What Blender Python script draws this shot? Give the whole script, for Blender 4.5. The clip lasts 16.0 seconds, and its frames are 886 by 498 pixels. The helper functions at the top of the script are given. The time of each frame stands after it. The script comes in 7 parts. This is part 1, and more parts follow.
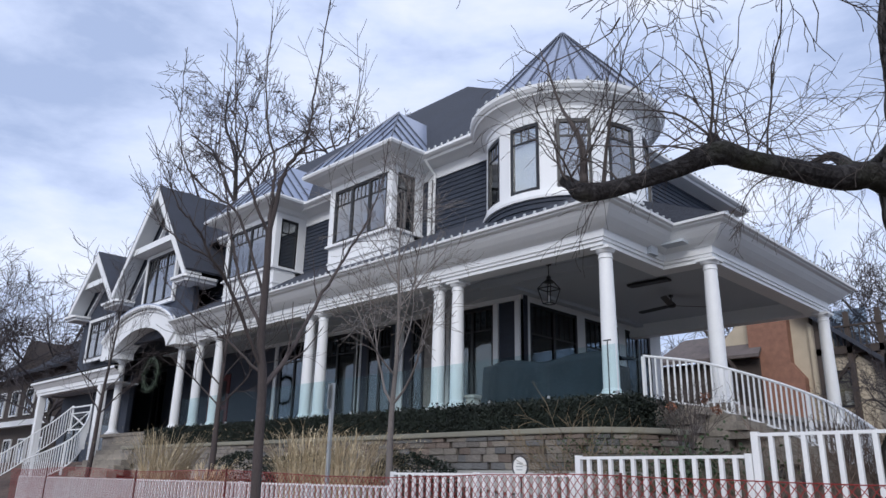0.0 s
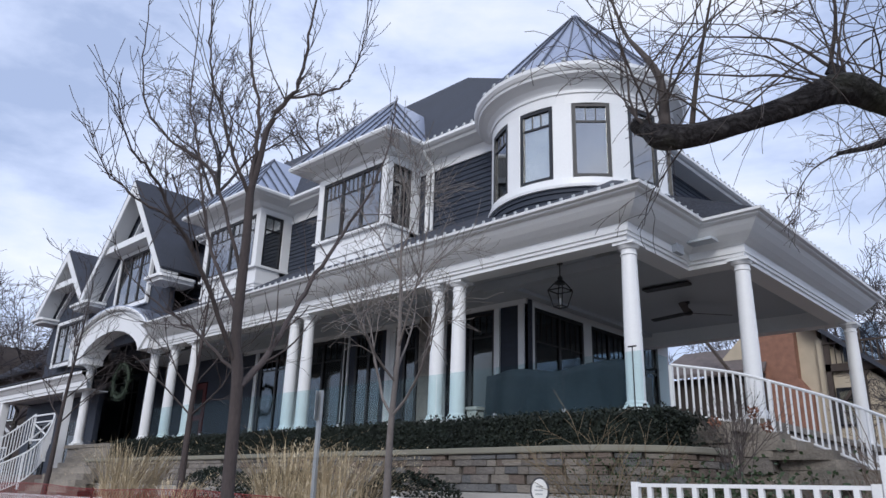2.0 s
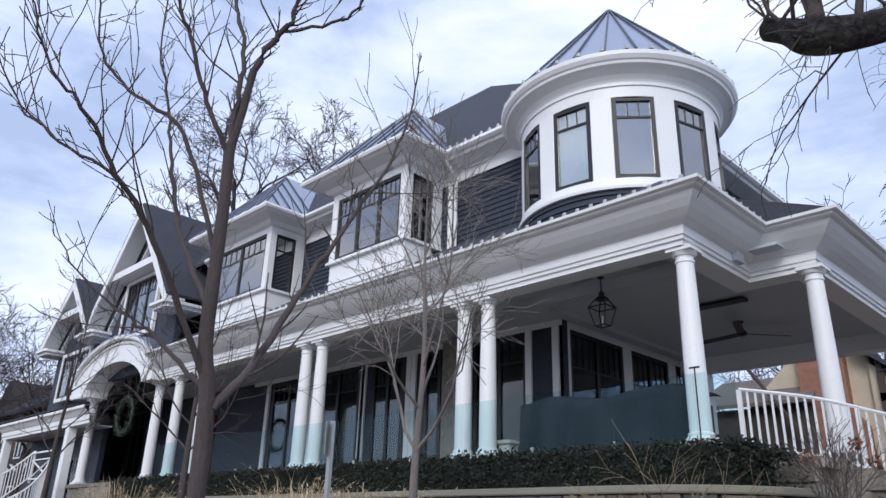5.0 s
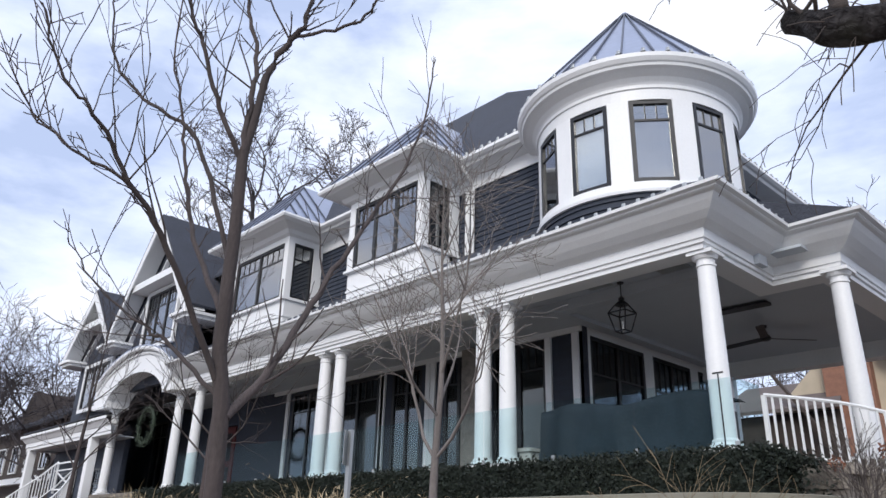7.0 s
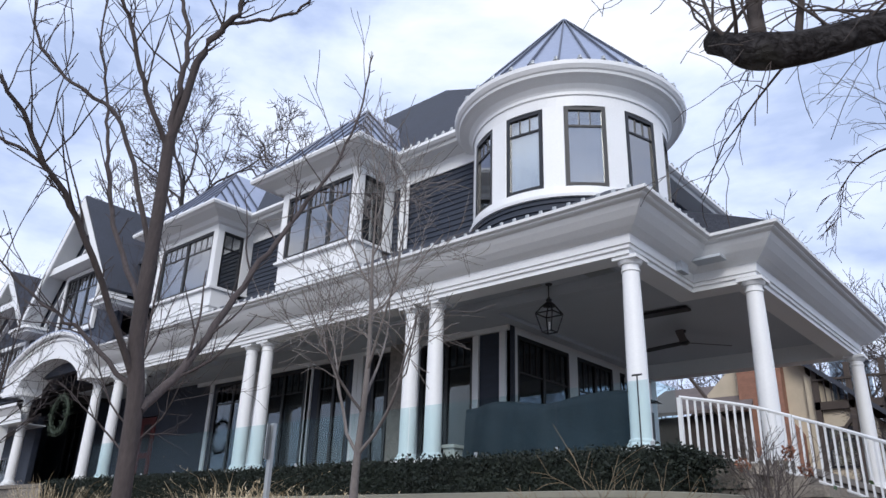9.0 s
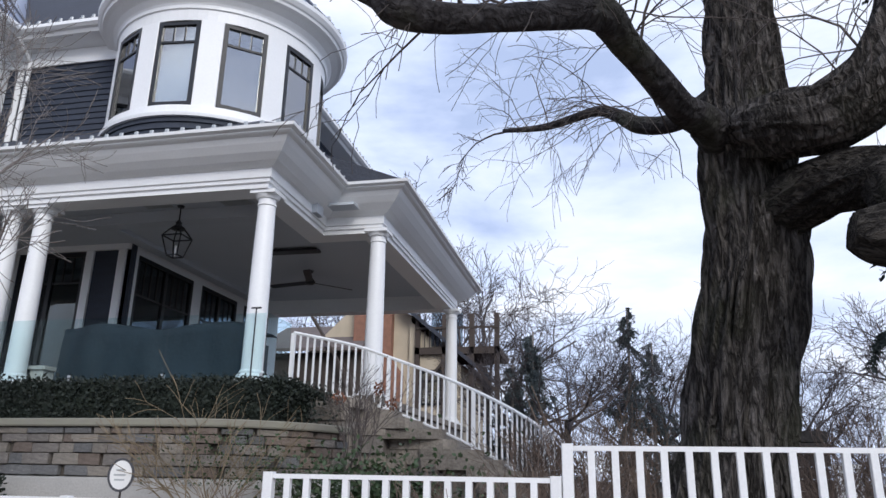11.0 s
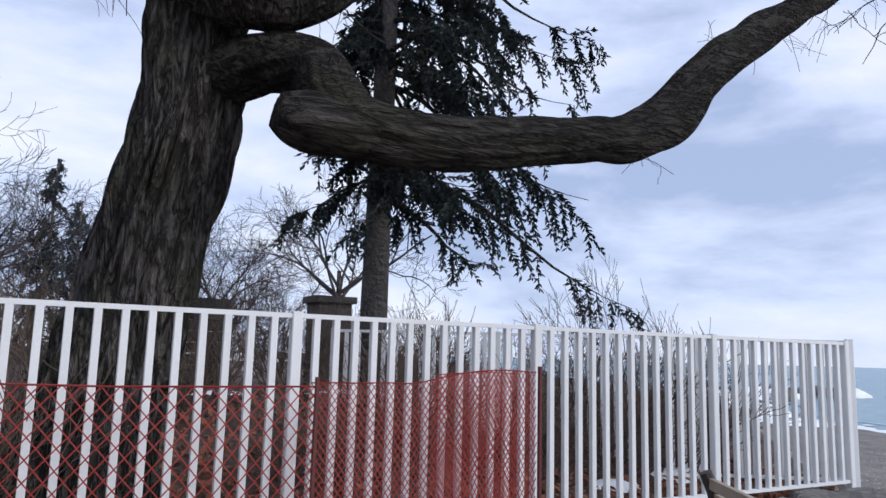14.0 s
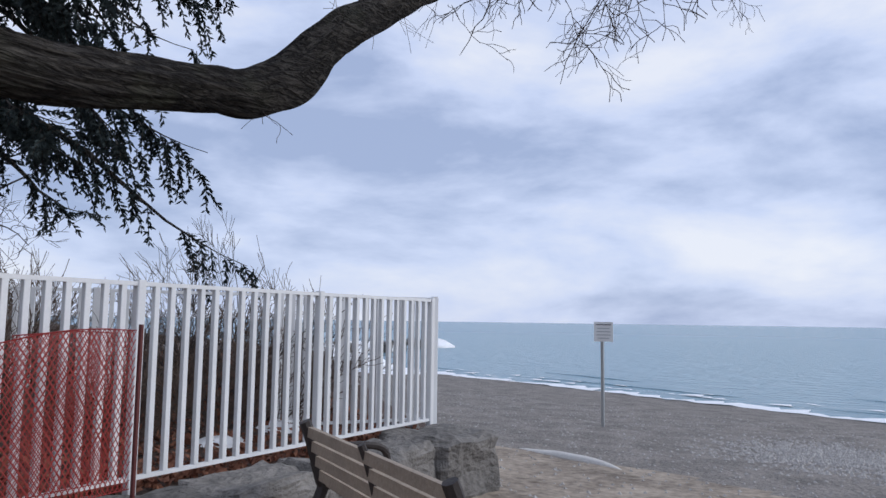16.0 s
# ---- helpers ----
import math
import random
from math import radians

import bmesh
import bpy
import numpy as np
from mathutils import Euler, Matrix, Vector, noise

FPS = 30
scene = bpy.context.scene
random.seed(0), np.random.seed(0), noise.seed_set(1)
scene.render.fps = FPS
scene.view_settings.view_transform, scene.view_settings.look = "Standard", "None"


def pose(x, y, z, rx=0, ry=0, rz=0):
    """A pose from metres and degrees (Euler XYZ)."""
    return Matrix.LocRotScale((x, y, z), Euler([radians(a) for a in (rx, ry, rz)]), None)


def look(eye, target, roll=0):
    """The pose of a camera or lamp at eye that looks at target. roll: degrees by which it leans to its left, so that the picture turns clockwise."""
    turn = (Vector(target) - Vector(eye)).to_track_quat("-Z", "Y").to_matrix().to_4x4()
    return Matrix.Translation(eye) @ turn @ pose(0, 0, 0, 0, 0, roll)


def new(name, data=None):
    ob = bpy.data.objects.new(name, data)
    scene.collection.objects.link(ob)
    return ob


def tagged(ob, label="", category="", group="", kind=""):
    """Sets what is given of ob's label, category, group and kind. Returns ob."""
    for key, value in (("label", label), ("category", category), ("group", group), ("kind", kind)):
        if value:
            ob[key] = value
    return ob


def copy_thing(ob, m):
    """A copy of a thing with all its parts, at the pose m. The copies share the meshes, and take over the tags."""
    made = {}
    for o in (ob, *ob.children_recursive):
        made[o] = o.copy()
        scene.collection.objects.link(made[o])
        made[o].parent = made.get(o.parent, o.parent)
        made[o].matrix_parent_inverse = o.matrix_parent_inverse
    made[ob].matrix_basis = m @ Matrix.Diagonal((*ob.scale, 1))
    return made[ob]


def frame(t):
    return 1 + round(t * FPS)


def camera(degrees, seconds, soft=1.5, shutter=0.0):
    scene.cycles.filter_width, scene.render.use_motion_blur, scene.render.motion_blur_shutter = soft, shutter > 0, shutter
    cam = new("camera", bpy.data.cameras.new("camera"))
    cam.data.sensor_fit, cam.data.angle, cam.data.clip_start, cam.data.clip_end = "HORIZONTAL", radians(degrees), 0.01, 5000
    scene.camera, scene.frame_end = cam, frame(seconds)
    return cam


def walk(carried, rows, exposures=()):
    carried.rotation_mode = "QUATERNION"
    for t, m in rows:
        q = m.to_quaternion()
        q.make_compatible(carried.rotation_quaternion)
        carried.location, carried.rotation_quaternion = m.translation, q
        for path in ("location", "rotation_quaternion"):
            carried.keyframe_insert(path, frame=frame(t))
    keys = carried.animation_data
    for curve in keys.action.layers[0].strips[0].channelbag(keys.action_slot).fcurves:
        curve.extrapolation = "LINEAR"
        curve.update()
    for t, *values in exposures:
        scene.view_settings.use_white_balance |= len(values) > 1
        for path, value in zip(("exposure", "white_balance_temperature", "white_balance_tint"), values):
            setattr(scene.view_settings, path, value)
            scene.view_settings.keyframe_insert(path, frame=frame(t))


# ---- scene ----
cam = camera(62.1, 16.0)
PATH = [
    (0, (-0.171, 0.614, 1.346), (-1.522, 1.959, 1.95), 1.2),
    (0.5, (-0.572, 0.864, 1.379), (-1.907, 2.221, 1.993), 1.2),
    (1, (-0.968, 1.043, 1.408), (-2.289, 2.411, 2.027), 1.2),
    (1.5, (-1.312, 1.272, 1.409), (-2.626, 2.642, 2.038), 1.5),
    (2, (-1.646, 1.573, 1.476), (-2.959, 2.94, 2.116), 1.8),
    (2.5, (-1.999, 1.825, 1.491), (-3.308, 3.188, 2.145), 2.2),
    (3, (-2.301, 2.079, 1.533), (-3.61, 3.438, 2.195), 2.3),
    (3.5, (-2.553, 2.3, 1.578), (-3.862, 3.651, 2.257), 2.2),
    (4, (-2.777, 2.484, 1.618), (-4.09, 3.822, 2.315), 2.0),
    (6.5, (-2.987, 2.752, 1.644), (-4.336, 4.027, 2.388), 1.6),
    (7, (-2.987, 2.757, 1.64), (-4.344, 4.025, 2.383), 1.6),
    (7.5, (-2.982, 2.755, 1.65), (-4.341, 4.02, 2.393), 1.6),
    (8, (-2.989, 2.761, 1.65), (-4.338, 4.036, 2.396), 1.6),
    (8.2, (-2.978, 2.755, 1.654), (-4.319, 4.039, 2.4), 1.7),
    (10.5, (-2.88, 2.849, 1.644), (-3.565, 4.613, 2.292), 1.2),
    (11, (-2.836, 2.88, 1.633), (-3.251, 4.744, 2.228), 1.0),
    (11.5, (-2.773, 2.876, 1.635), (-2.921, 4.799, 2.163), 0.9),
    (12, (-2.71, 2.936, 1.623), (-2.62, 4.88, 2.082), 1.2),
    (12.5, (-2.65, 2.998, 1.612), (-2.339, 4.935, 2.003), 1.4),
    (13, (-2.593, 3.049, 1.588), (-2.065, 4.947, 1.932), 1.8),
    (13.5, (-2.575, 3.084, 1.581), (-1.827, 4.912, 1.894), 1.9),
    (14, (-2.596, 3.124, 1.594), (-1.619, 4.845, 1.882), 1.5),
    (14.5, (-2.613, 3.127, 1.596), (-1.416, 4.707, 1.863), 1.1),
    (15, (-2.572, 3.116, 1.59), (-1.173, 4.525, 1.83), 0.7),
    (15.5, (-2.52, 3.097, 1.58), (-0.952, 4.321, 1.793), 0.4),
    (16, (-2.541, 3.09, 1.589), (-0.842, 4.126, 1.784), 0.8),
]
EXPOSURES = [(0.0, 0.05), (4.0, 0.1), (5.5, 0.27), (6.5, 0.34), (8.2, 0.34), (9.3, 0.22), (10.5, 0.17), (11.5, 0.33), (12.5, 0.3), (13.2, 0.24), (14.0, 0.0), (15.0, -0.18), (16.0, -0.19)]
KELVINS = {6.5: 6850, 8.2: 6850, 11.5: 6900, 12.5: 7350, 13.2: 7000}
EXPOSURES = [(t, e, KELVINS.get(t, 6500), 10) for t, e in EXPOSURES]
walk(cam, [(t, look(eye, target, roll)) for t, eye, target, roll in PATH], EXPOSURES)

# ---- world and light ----
SUN_AZ, SUN_EL = radians(150), radians(32)
world = bpy.data.worlds.new("overcast_sky")
scene.world = world
world.use_nodes = True
wn, wl = world.node_tree.nodes, world.node_tree.links
wn.clear()


def wnode(kind, **kw):
    n = wn.new(kind)
    for k, v in kw.items():
        n.inputs[k].default_value = v
    return n


sky = wn.new("ShaderNodeTexSky")
sky.sky_type = "NISHITA"
sky.sun_disc = False
sky.sun_elevation = SUN_EL
sky.sun_rotation = SUN_AZ
tc = wn.new("ShaderNodeTexCoord")
stretch = wn.new("ShaderNodeMapping")
stretch.inputs["Scale"].default_value = (1.0, 1.0, 2.9)
wl.new(tc.outputs["Generated"], stretch.inputs["Vector"])
cloud = wnode("ShaderNodeTexNoise", Scale=2.5, Detail=9.0, Roughness=0.55, Distortion=0.18)
wl.new(stretch.outputs["Vector"], cloud.inputs["Vector"])
ramp = wn.new("ShaderNodeValToRGB")
ramp.color_ramp.elements[0].position, ramp.color_ramp.elements[0].color = 0.36, (0.37, 0.46, 0.69, 1)
ramp.color_ramp.elements[1].position, ramp.color_ramp.elements[1].color = 0.64, (0.81, 0.85, 0.96, 1)
mid = ramp.color_ramp.elements.new(0.49)
mid.color = (0.60, 0.69, 0.93, 1)
wl.new(cloud.outputs["Fac"], ramp.inputs["Fac"])
bg_cloud, bg_sky = wn.new("ShaderNodeBackground"), wn.new("ShaderNodeBackground")
bg_cloud.inputs["Strength"].default_value = 1.22
bg_sky.inputs["Strength"].default_value = 0.10
wl.new(ramp.outputs["Color"], bg_cloud.inputs["Color"])
wl.new(sky.outputs["Color"], bg_sky.inputs["Color"])
wmix = wn.new("ShaderNodeMixShader")
wmix.inputs["Fac"].default_value = 0.12
wout = wn.new("ShaderNodeOutputWorld")
wl.new(bg_cloud.outputs[0], wmix.inputs[1])
wl.new(bg_sky.outputs[0], wmix.inputs[2])
wl.new(wmix.outputs[0], wout.inputs["Surface"])

sun_data = bpy.data.lights.new("sun", "SUN")
sun_data.energy, sun_data.angle, sun_data.color = 1.65, radians(25), (1.0, 0.98, 0.95)
sun_ob = new("sun", sun_data)
sun_ob.matrix_world = look((0, 0, 60), (0 - math.sin(SUN_AZ) * 40, 0 - math.cos(SUN_AZ) * 40, 60 - 40 * math.tan(SUN_EL)))


# ---- materials ----
def mat(name, col, rough=0.6, metal=0.0, var=0.18, scale=3.0, fine=40.0, bump=0.15, stretchv=(1, 1, 1), second=None, spec=0.5, depth=0.02):
    """Procedural surface: a broad stain, a fine grain, and relief from the grain."""
    m = bpy.data.materials.new(name)
    m.use_nodes = True
    nt = m.node_tree
    b = nt.nodes["Principled BSDF"]
    b.inputs["Metallic"].default_value = metal
    b.inputs["Specular IOR Level"].default_value = spec
    co = nt.nodes.new("ShaderNodeTexCoord")
    mp = nt.nodes.new("ShaderNodeMapping")
    mp.inputs["Scale"].default_value = stretchv
    nt.links.new(co.outputs["Object"], mp.inputs["Vector"])
    n1, n2 = nt.nodes.new("ShaderNodeTexNoise"), nt.nodes.new("ShaderNodeTexNoise")
    n1.inputs["Scale"].default_value, n1.inputs["Detail"].default_value = scale, 5
    n2.inputs["Scale"].default_value, n2.inputs["Detail"].default_value = fine, 4
    nt.links.new(mp.outputs[0], n1.inputs["Vector"])
    nt.links.new(mp.outputs[0], n2.inputs["Vector"])
    info = nt.nodes.new("ShaderNodeObjectInfo")
    lo = tuple(c * (1 - var) for c in col)
    hi = tuple(min(1, c * (1 + var)) for c in col) if second is None else second
    r = nt.nodes.new("ShaderNodeValToRGB")
    r.color_ramp.elements[0].position, r.color_ramp.elements[0].color = 0.3, (*lo, 1)
    r.color_ramp.elements[1].position, r.color_ramp.elements[1].color = 0.7, (*hi, 1)
    add = nt.nodes.new("ShaderNodeMath")
    add.operation = "MULTIPLY_ADD"
    add.inputs[1].default_value = 0.45
    nt.links.new(n2.outputs["Fac"], add.inputs[0])
    half = nt.nodes.new("ShaderNodeMath")
    half.operation = "MULTIPLY_ADD"
    half.inputs[1].default_value, half.inputs[2].default_value = 0.55, 0.0
    nt.links.new(n1.outputs["Fac"], half.inputs[0])
    nt.links.new(half.outputs[0], add.inputs[2])
    nt.links.new(add.outputs[0], r.inputs["Fac"])
    hsv = nt.nodes.new("ShaderNodeHueSaturation")
    rv = nt.nodes.new("ShaderNodeMath")
    rv.operation = "MULTIPLY_ADD"
    rv.inputs[1].default_value, rv.inputs[2].default_value = var, 1 - var / 2
    nt.links.new(info.outputs["Random"], rv.inputs[0])
    nt.links.new(rv.outputs[0], hsv.inputs["Value"])
    nt.links.new(r.outputs["Color"], hsv.inputs["Color"])
    nt.links.new(hsv.outputs["Color"], b.inputs["Base Color"])
    rr = nt.nodes.new("ShaderNodeMath")
    rr.operation = "MULTIPLY_ADD"
    rr.inputs[1].default_value, rr.inputs[2].default_value = 0.2, max(0.02, rough - 0.1)
    nt.links.new(n1.outputs["Fac"], rr.inputs[0])
    nt.links.new(rr.outputs[0], b.inputs["Roughness"])
    if bump:
        bp = nt.nodes.new("ShaderNodeBump")
        bp.inputs["Strength"].default_value, bp.inputs["Distance"].default_value = bump, depth
        nt.links.new(n2.outputs["Fac"], bp.inputs["Height"])
        nt.links.new(bp.outputs["Normal"], b.inputs["Normal"])
    return m


def glass(name, tint, gloss=0.12, mirror=1.0):
    """A clear pane: it lets light through and mirrors the sky more at a slant."""
    m = bpy.data.materials.new(name)
    m.use_nodes = True
    nt = m.node_tree
    nt.nodes.clear()
    tr, gl = nt.nodes.new("ShaderNodeBsdfTransparent"), nt.nodes.new("ShaderNodeBsdfGlossy")
    tr.inputs["Color"].default_value = (*tint, 1)
    gl.inputs["Roughness"].default_value = 0.02
    fr = nt.nodes.new("ShaderNodeFresnel")
    fr.inputs["IOR"].default_value = 1.5
    ad = nt.nodes.new("ShaderNodeMath")
    ad.operation = "MULTIPLY_ADD"
    ad.inputs[1].default_value, ad.inputs[2].default_value = mirror, gloss
    nt.links.new(fr.outputs[0], ad.inputs[0])
    mx, out = nt.nodes.new("ShaderNodeMixShader"), nt.nodes.new("ShaderNodeOutputMaterial")
    nt.links.new(ad.outputs[0], mx.inputs["Fac"])
    nt.links.new(tr.outputs[0], mx.inputs[1])
    nt.links.new(gl.outputs[0], mx.inputs[2])
    nt.links.new(mx.outputs[0], out.inputs["Surface"])
    return m


def bark(name, dark, light, stretchv, scale, depth, moss=(0.07, 0.075, 0.045)):
    """Furrowed bark: ridges along the grain, shade of the cracks put into the colour, with dull mossy stains."""
    m = bpy.data.materials.new(name)
    m.use_nodes = True
    nt = m.node_tree
    b = nt.nodes["Principled BSDF"]
    b.inputs["Roughness"].default_value = 0.95
    b.inputs["Specular IOR Level"].default_value = 0.2
    co, mp = nt.nodes.new("ShaderNodeTexCoord"), nt.nodes.new("ShaderNodeMapping")
    mp.inputs["Scale"].default_value = stretchv
    nt.links.new(co.outputs["Object"], mp.inputs["Vector"])

    def grain(sc, detail, dist, src):
        n = nt.nodes.new("ShaderNodeTexNoise")
        n.inputs["Scale"].default_value, n.inputs["Detail"].default_value, n.inputs["Distortion"].default_value = sc, detail, dist
        nt.links.new(src, n.inputs["Vector"])
        return n.outputs["Fac"]

    def sums(op, a, b_, c=None):
        n = nt.nodes.new("ShaderNodeMath")
        n.operation = op
        for i, v in enumerate((a, b_, c)):
            if v is None:
                continue
            if isinstance(v, (int, float)):
                n.inputs[i].default_value = v
            else:
                nt.links.new(v, n.inputs[i])
        return n.outputs[0]
    big_, small = grain(scale, 3, 0.8, mp.outputs[0]), grain(scale * 3.7, 4, 0.5, mp.outputs[0])
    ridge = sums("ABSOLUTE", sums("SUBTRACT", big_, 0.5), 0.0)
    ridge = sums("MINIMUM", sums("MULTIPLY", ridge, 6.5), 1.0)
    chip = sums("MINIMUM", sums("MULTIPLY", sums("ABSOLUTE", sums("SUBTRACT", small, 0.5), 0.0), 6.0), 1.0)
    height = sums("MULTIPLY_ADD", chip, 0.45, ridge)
    # ramp darkens the furrows as shade would, on top of the bump
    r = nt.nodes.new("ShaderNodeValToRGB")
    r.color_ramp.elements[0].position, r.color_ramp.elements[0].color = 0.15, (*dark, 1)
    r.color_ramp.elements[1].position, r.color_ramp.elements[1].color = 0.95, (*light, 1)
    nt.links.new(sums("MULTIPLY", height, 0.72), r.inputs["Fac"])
    mix = nt.nodes.new("ShaderNodeMix")
    mix.data_type = "RGBA"
    spot = grain(1.3, 4, 0.0, co.outputs["Object"])
    nt.links.new(sums("MAXIMUM", sums("MULTIPLY", sums("SUBTRACT", spot, 0.5), 2.6), 0.0), mix.inputs["Factor"])
    nt.links.new(r.outputs["Color"], mix.inputs["A"])
    mix.inputs["B"].default_value = (*moss, 1)
    nt.links.new(mix.outputs["Result"], b.inputs["Base Color"])
    bp = nt.nodes.new("ShaderNodeBump")
    bp.inputs["Strength"].default_value, bp.inputs["Distance"].default_value = 1.0, depth
    nt.links.new(height, bp.inputs["Height"])
    nt.links.new(bp.outputs["Normal"], b.inputs["Normal"])
    return m


WHITE = mat("white_trim_paint", (0.78, 0.79, 0.80), 0.45, var=0.05, scale=0.8, fine=30, bump=0.04)
FENCE = mat("white_metal_paint", (0.74, 0.75, 0.76), 0.4, var=0.07, scale=2, fine=60, bump=0.05)
CEIL = mat("porch_ceiling_paint", (0.49, 0.53, 0.58), 0.6, var=0.05, scale=0.7, fine=20, bump=0.04)
SIDING = mat("navy_shingle_siding", (0.028, 0.036, 0.055), 0.7, var=0.3, scale=2, fine=25, bump=0.4, stretchv=(1, 1, 4))
SHINGLE = mat("slate_grey_shingles", (0.035, 0.04, 0.055), 0.8, var=0.35, scale=1.2, fine=18, bump=0.6)
METALROOF = mat("grey_standing_seam_metal", (0.36, 0.40, 0.50), 0.32, metal=0.75, var=0.12, scale=0.6, fine=8, bump=0.05)
BLACK = mat("black_window_metal", (0.012, 0.013, 0.016), 0.4, var=0.2, bump=0.05)
GLASS = glass("window_glass", (0.80, 0.85, 0.87), 0.32)
# darker, duller copy of the window glass, with porch shade in its tint
DARKGLASS = glass("shaded_porch_glass", (0.42, 0.48, 0.52), 0.035, 0.6)
SEAM = mat("dark_roof_seam", (0.10, 0.11, 0.14), 0.4, metal=0.5, var=0.1, bump=0)
RAILGLASS = glass("pale_green_rail_glass", (0.86, 0.937, 0.945), 0.0, 0.025)
BLIND = mat("pale_blind", (0.80, 0.81, 0.82), 0.8, var=0.05, scale=1, fine=20, bump=0.05)
# near-black colour stands in for the shade of unlit rooms
INSIDE = mat("room_shade", (0.045, 0.043, 0.045), 0.9, var=0.3, scale=0.6, bump=0.0)
STONE = mat("buff_ledge_stone", (0.19, 0.172, 0.155), 0.85, var=0.45, scale=5, fine=35, bump=0.7)
CAPSTONE = mat("limestone_cap", (0.33, 0.31, 0.265), 0.8, var=0.25, scale=3, fine=30, bump=0.3, second=(0.27, 0.265, 0.20))
STEP = mat("flagstone_step", (0.22, 0.195, 0.165), 0.85, var=0.45, scale=3, fine=26, bump=0.8)
CONC = mat("pale_concrete", (0.42, 0.41, 0.39), 0.85, var=0.15, scale=1.5, fine=40, bump=0.2)
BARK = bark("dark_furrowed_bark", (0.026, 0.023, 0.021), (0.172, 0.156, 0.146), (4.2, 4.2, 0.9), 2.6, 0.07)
# darker than the trunk: the limb's shaded underside is put into its colour
LIMBBARK = bark("shaded_limb_bark", (0.016, 0.014, 0.013), (0.088, 0.079, 0.07), (0.7, 4.4, 4.4), 2.6, 0.04)
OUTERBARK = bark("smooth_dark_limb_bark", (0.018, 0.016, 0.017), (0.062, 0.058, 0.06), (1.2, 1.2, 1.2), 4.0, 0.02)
FIRBARK = mat("grey_fir_bark", (0.11, 0.10, 0.095), 0.95, var=0.4, scale=4, fine=22, bump=1.0, second=(0.25, 0.23, 0.215), depth=0.04)
TWIG = mat("grey_brown_twigs", (0.085, 0.07, 0.065), 0.9, var=0.3, scale=4, fine=30, bump=0.3)
YBARK = mat("young_maple_bark", (0.058, 0.046, 0.045), 0.9, var=0.35, scale=4, fine=30, bump=0.5, stretchv=(2, 2, 0.7))
PALEBARK = mat("pale_garden_tree_bark", (0.17, 0.15, 0.14), 0.9, var=0.3, scale=4, fine=30, bump=0.4, stretchv=(2, 2, 0.7))
FARTWIG = mat("far_bare_twigs", (0.05, 0.042, 0.045), 0.9, var=0.2, bump=0)
SPRUCE = mat("blue_green_needles", (0.085, 0.108, 0.118), 0.8, var=0.4, scale=3, fine=20, bump=0.2)
NEEDLE = mat("dark_green_needles", (0.046, 0.066, 0.066), 0.8, var=0.4, scale=3, fine=20, bump=0.2)
HEDGE = mat("boxwood_leaves", (0.011, 0.019, 0.012), 0.75, var=0.5, scale=4, fine=30, bump=0.3)
DRYGRASS = mat("dry_straw_grass", (0.60, 0.50, 0.34), 0.9, var=0.35, scale=3, fine=20, bump=0.1)
LITTER = mat("leaf_litter_soil", (0.045, 0.028, 0.022), 0.95, var=0.6, scale=2.4, fine=26, bump=1.0, second=(0.125, 0.083, 0.066))
LEAF = mat("fallen_leaves", (0.27, 0.115, 0.07), 0.9, var=0.6, scale=9, bump=0.2)
SAND = mat("grey_beach_sand", (0.185, 0.168, 0.153), 0.95, var=0.5, scale=1.6, fine=13, bump=1.0, depth=0.09)
PATHM = mat("packed_sandy_path", (0.10, 0.07, 0.048), 0.95, var=0.4, scale=1.1, fine=9, bump=0.7, depth=0.04, second=(0.42, 0.355, 0.285))
ROCK = mat("grey_armour_stone", (0.17, 0.16, 0.15), 0.9, var=0.5, scale=2.6, fine=14, bump=1.0, depth=0.05)
SNOW = mat("old_snow_ice", (0.80, 0.82, 0.85), 0.6, var=0.08, scale=3, bump=0.3)
NET = mat("orange_red_plastic_net", (0.26, 0.022, 0.018), 0.5, var=0.2, bump=0.05)
NETPOST = mat("net_wrapped_post", (0.10, 0.022, 0.02), 0.7, var=0.3, bump=0.3)
POST = mat("dark_steel_post", (0.03, 0.022, 0.02), 0.6, var=0.3, bump=0.2)
GALV = mat("galvanised_steel", (0.42, 0.44, 0.45), 0.45, metal=0.6, var=0.1, bump=0.05)
COVER = mat("dark_teal_tarpaulin", (0.020, 0.030, 0.040), 0.7, var=0.25, scale=2, fine=20, bump=0.3, spec=0.25)
WOODSLAT = mat("weathered_bench_wood", (0.33, 0.27, 0.21), 0.7, var=0.25, scale=4, fine=40, bump=0.3, stretchv=(1, 1, 1))
BRICK = mat("red_brown_brick", (0.26, 0.13, 0.09), 0.85, var=0.3, scale=4, fine=40, bump=0.3)
STUCCO = mat("cream_stucco", (0.50, 0.43, 0.33), 0.9, var=0.12, scale=2, fine=40, bump=0.3)
BROWNWOOD = mat("dark_brown_timber", (0.06, 0.045, 0.038), 0.8, var=0.3, bump=0.3)
SIGNW = mat("sign_white", (0.75, 0.75, 0.74), 0.5, var=0.05, bump=0.02)
INK = mat("sign_ink", (0.05, 0.05, 0.06), 0.6, var=0.1, bump=0)
WREATH = mat("evergreen_wreath", (0.03, 0.045, 0.03), 0.8, var=0.4, bump=0.3)

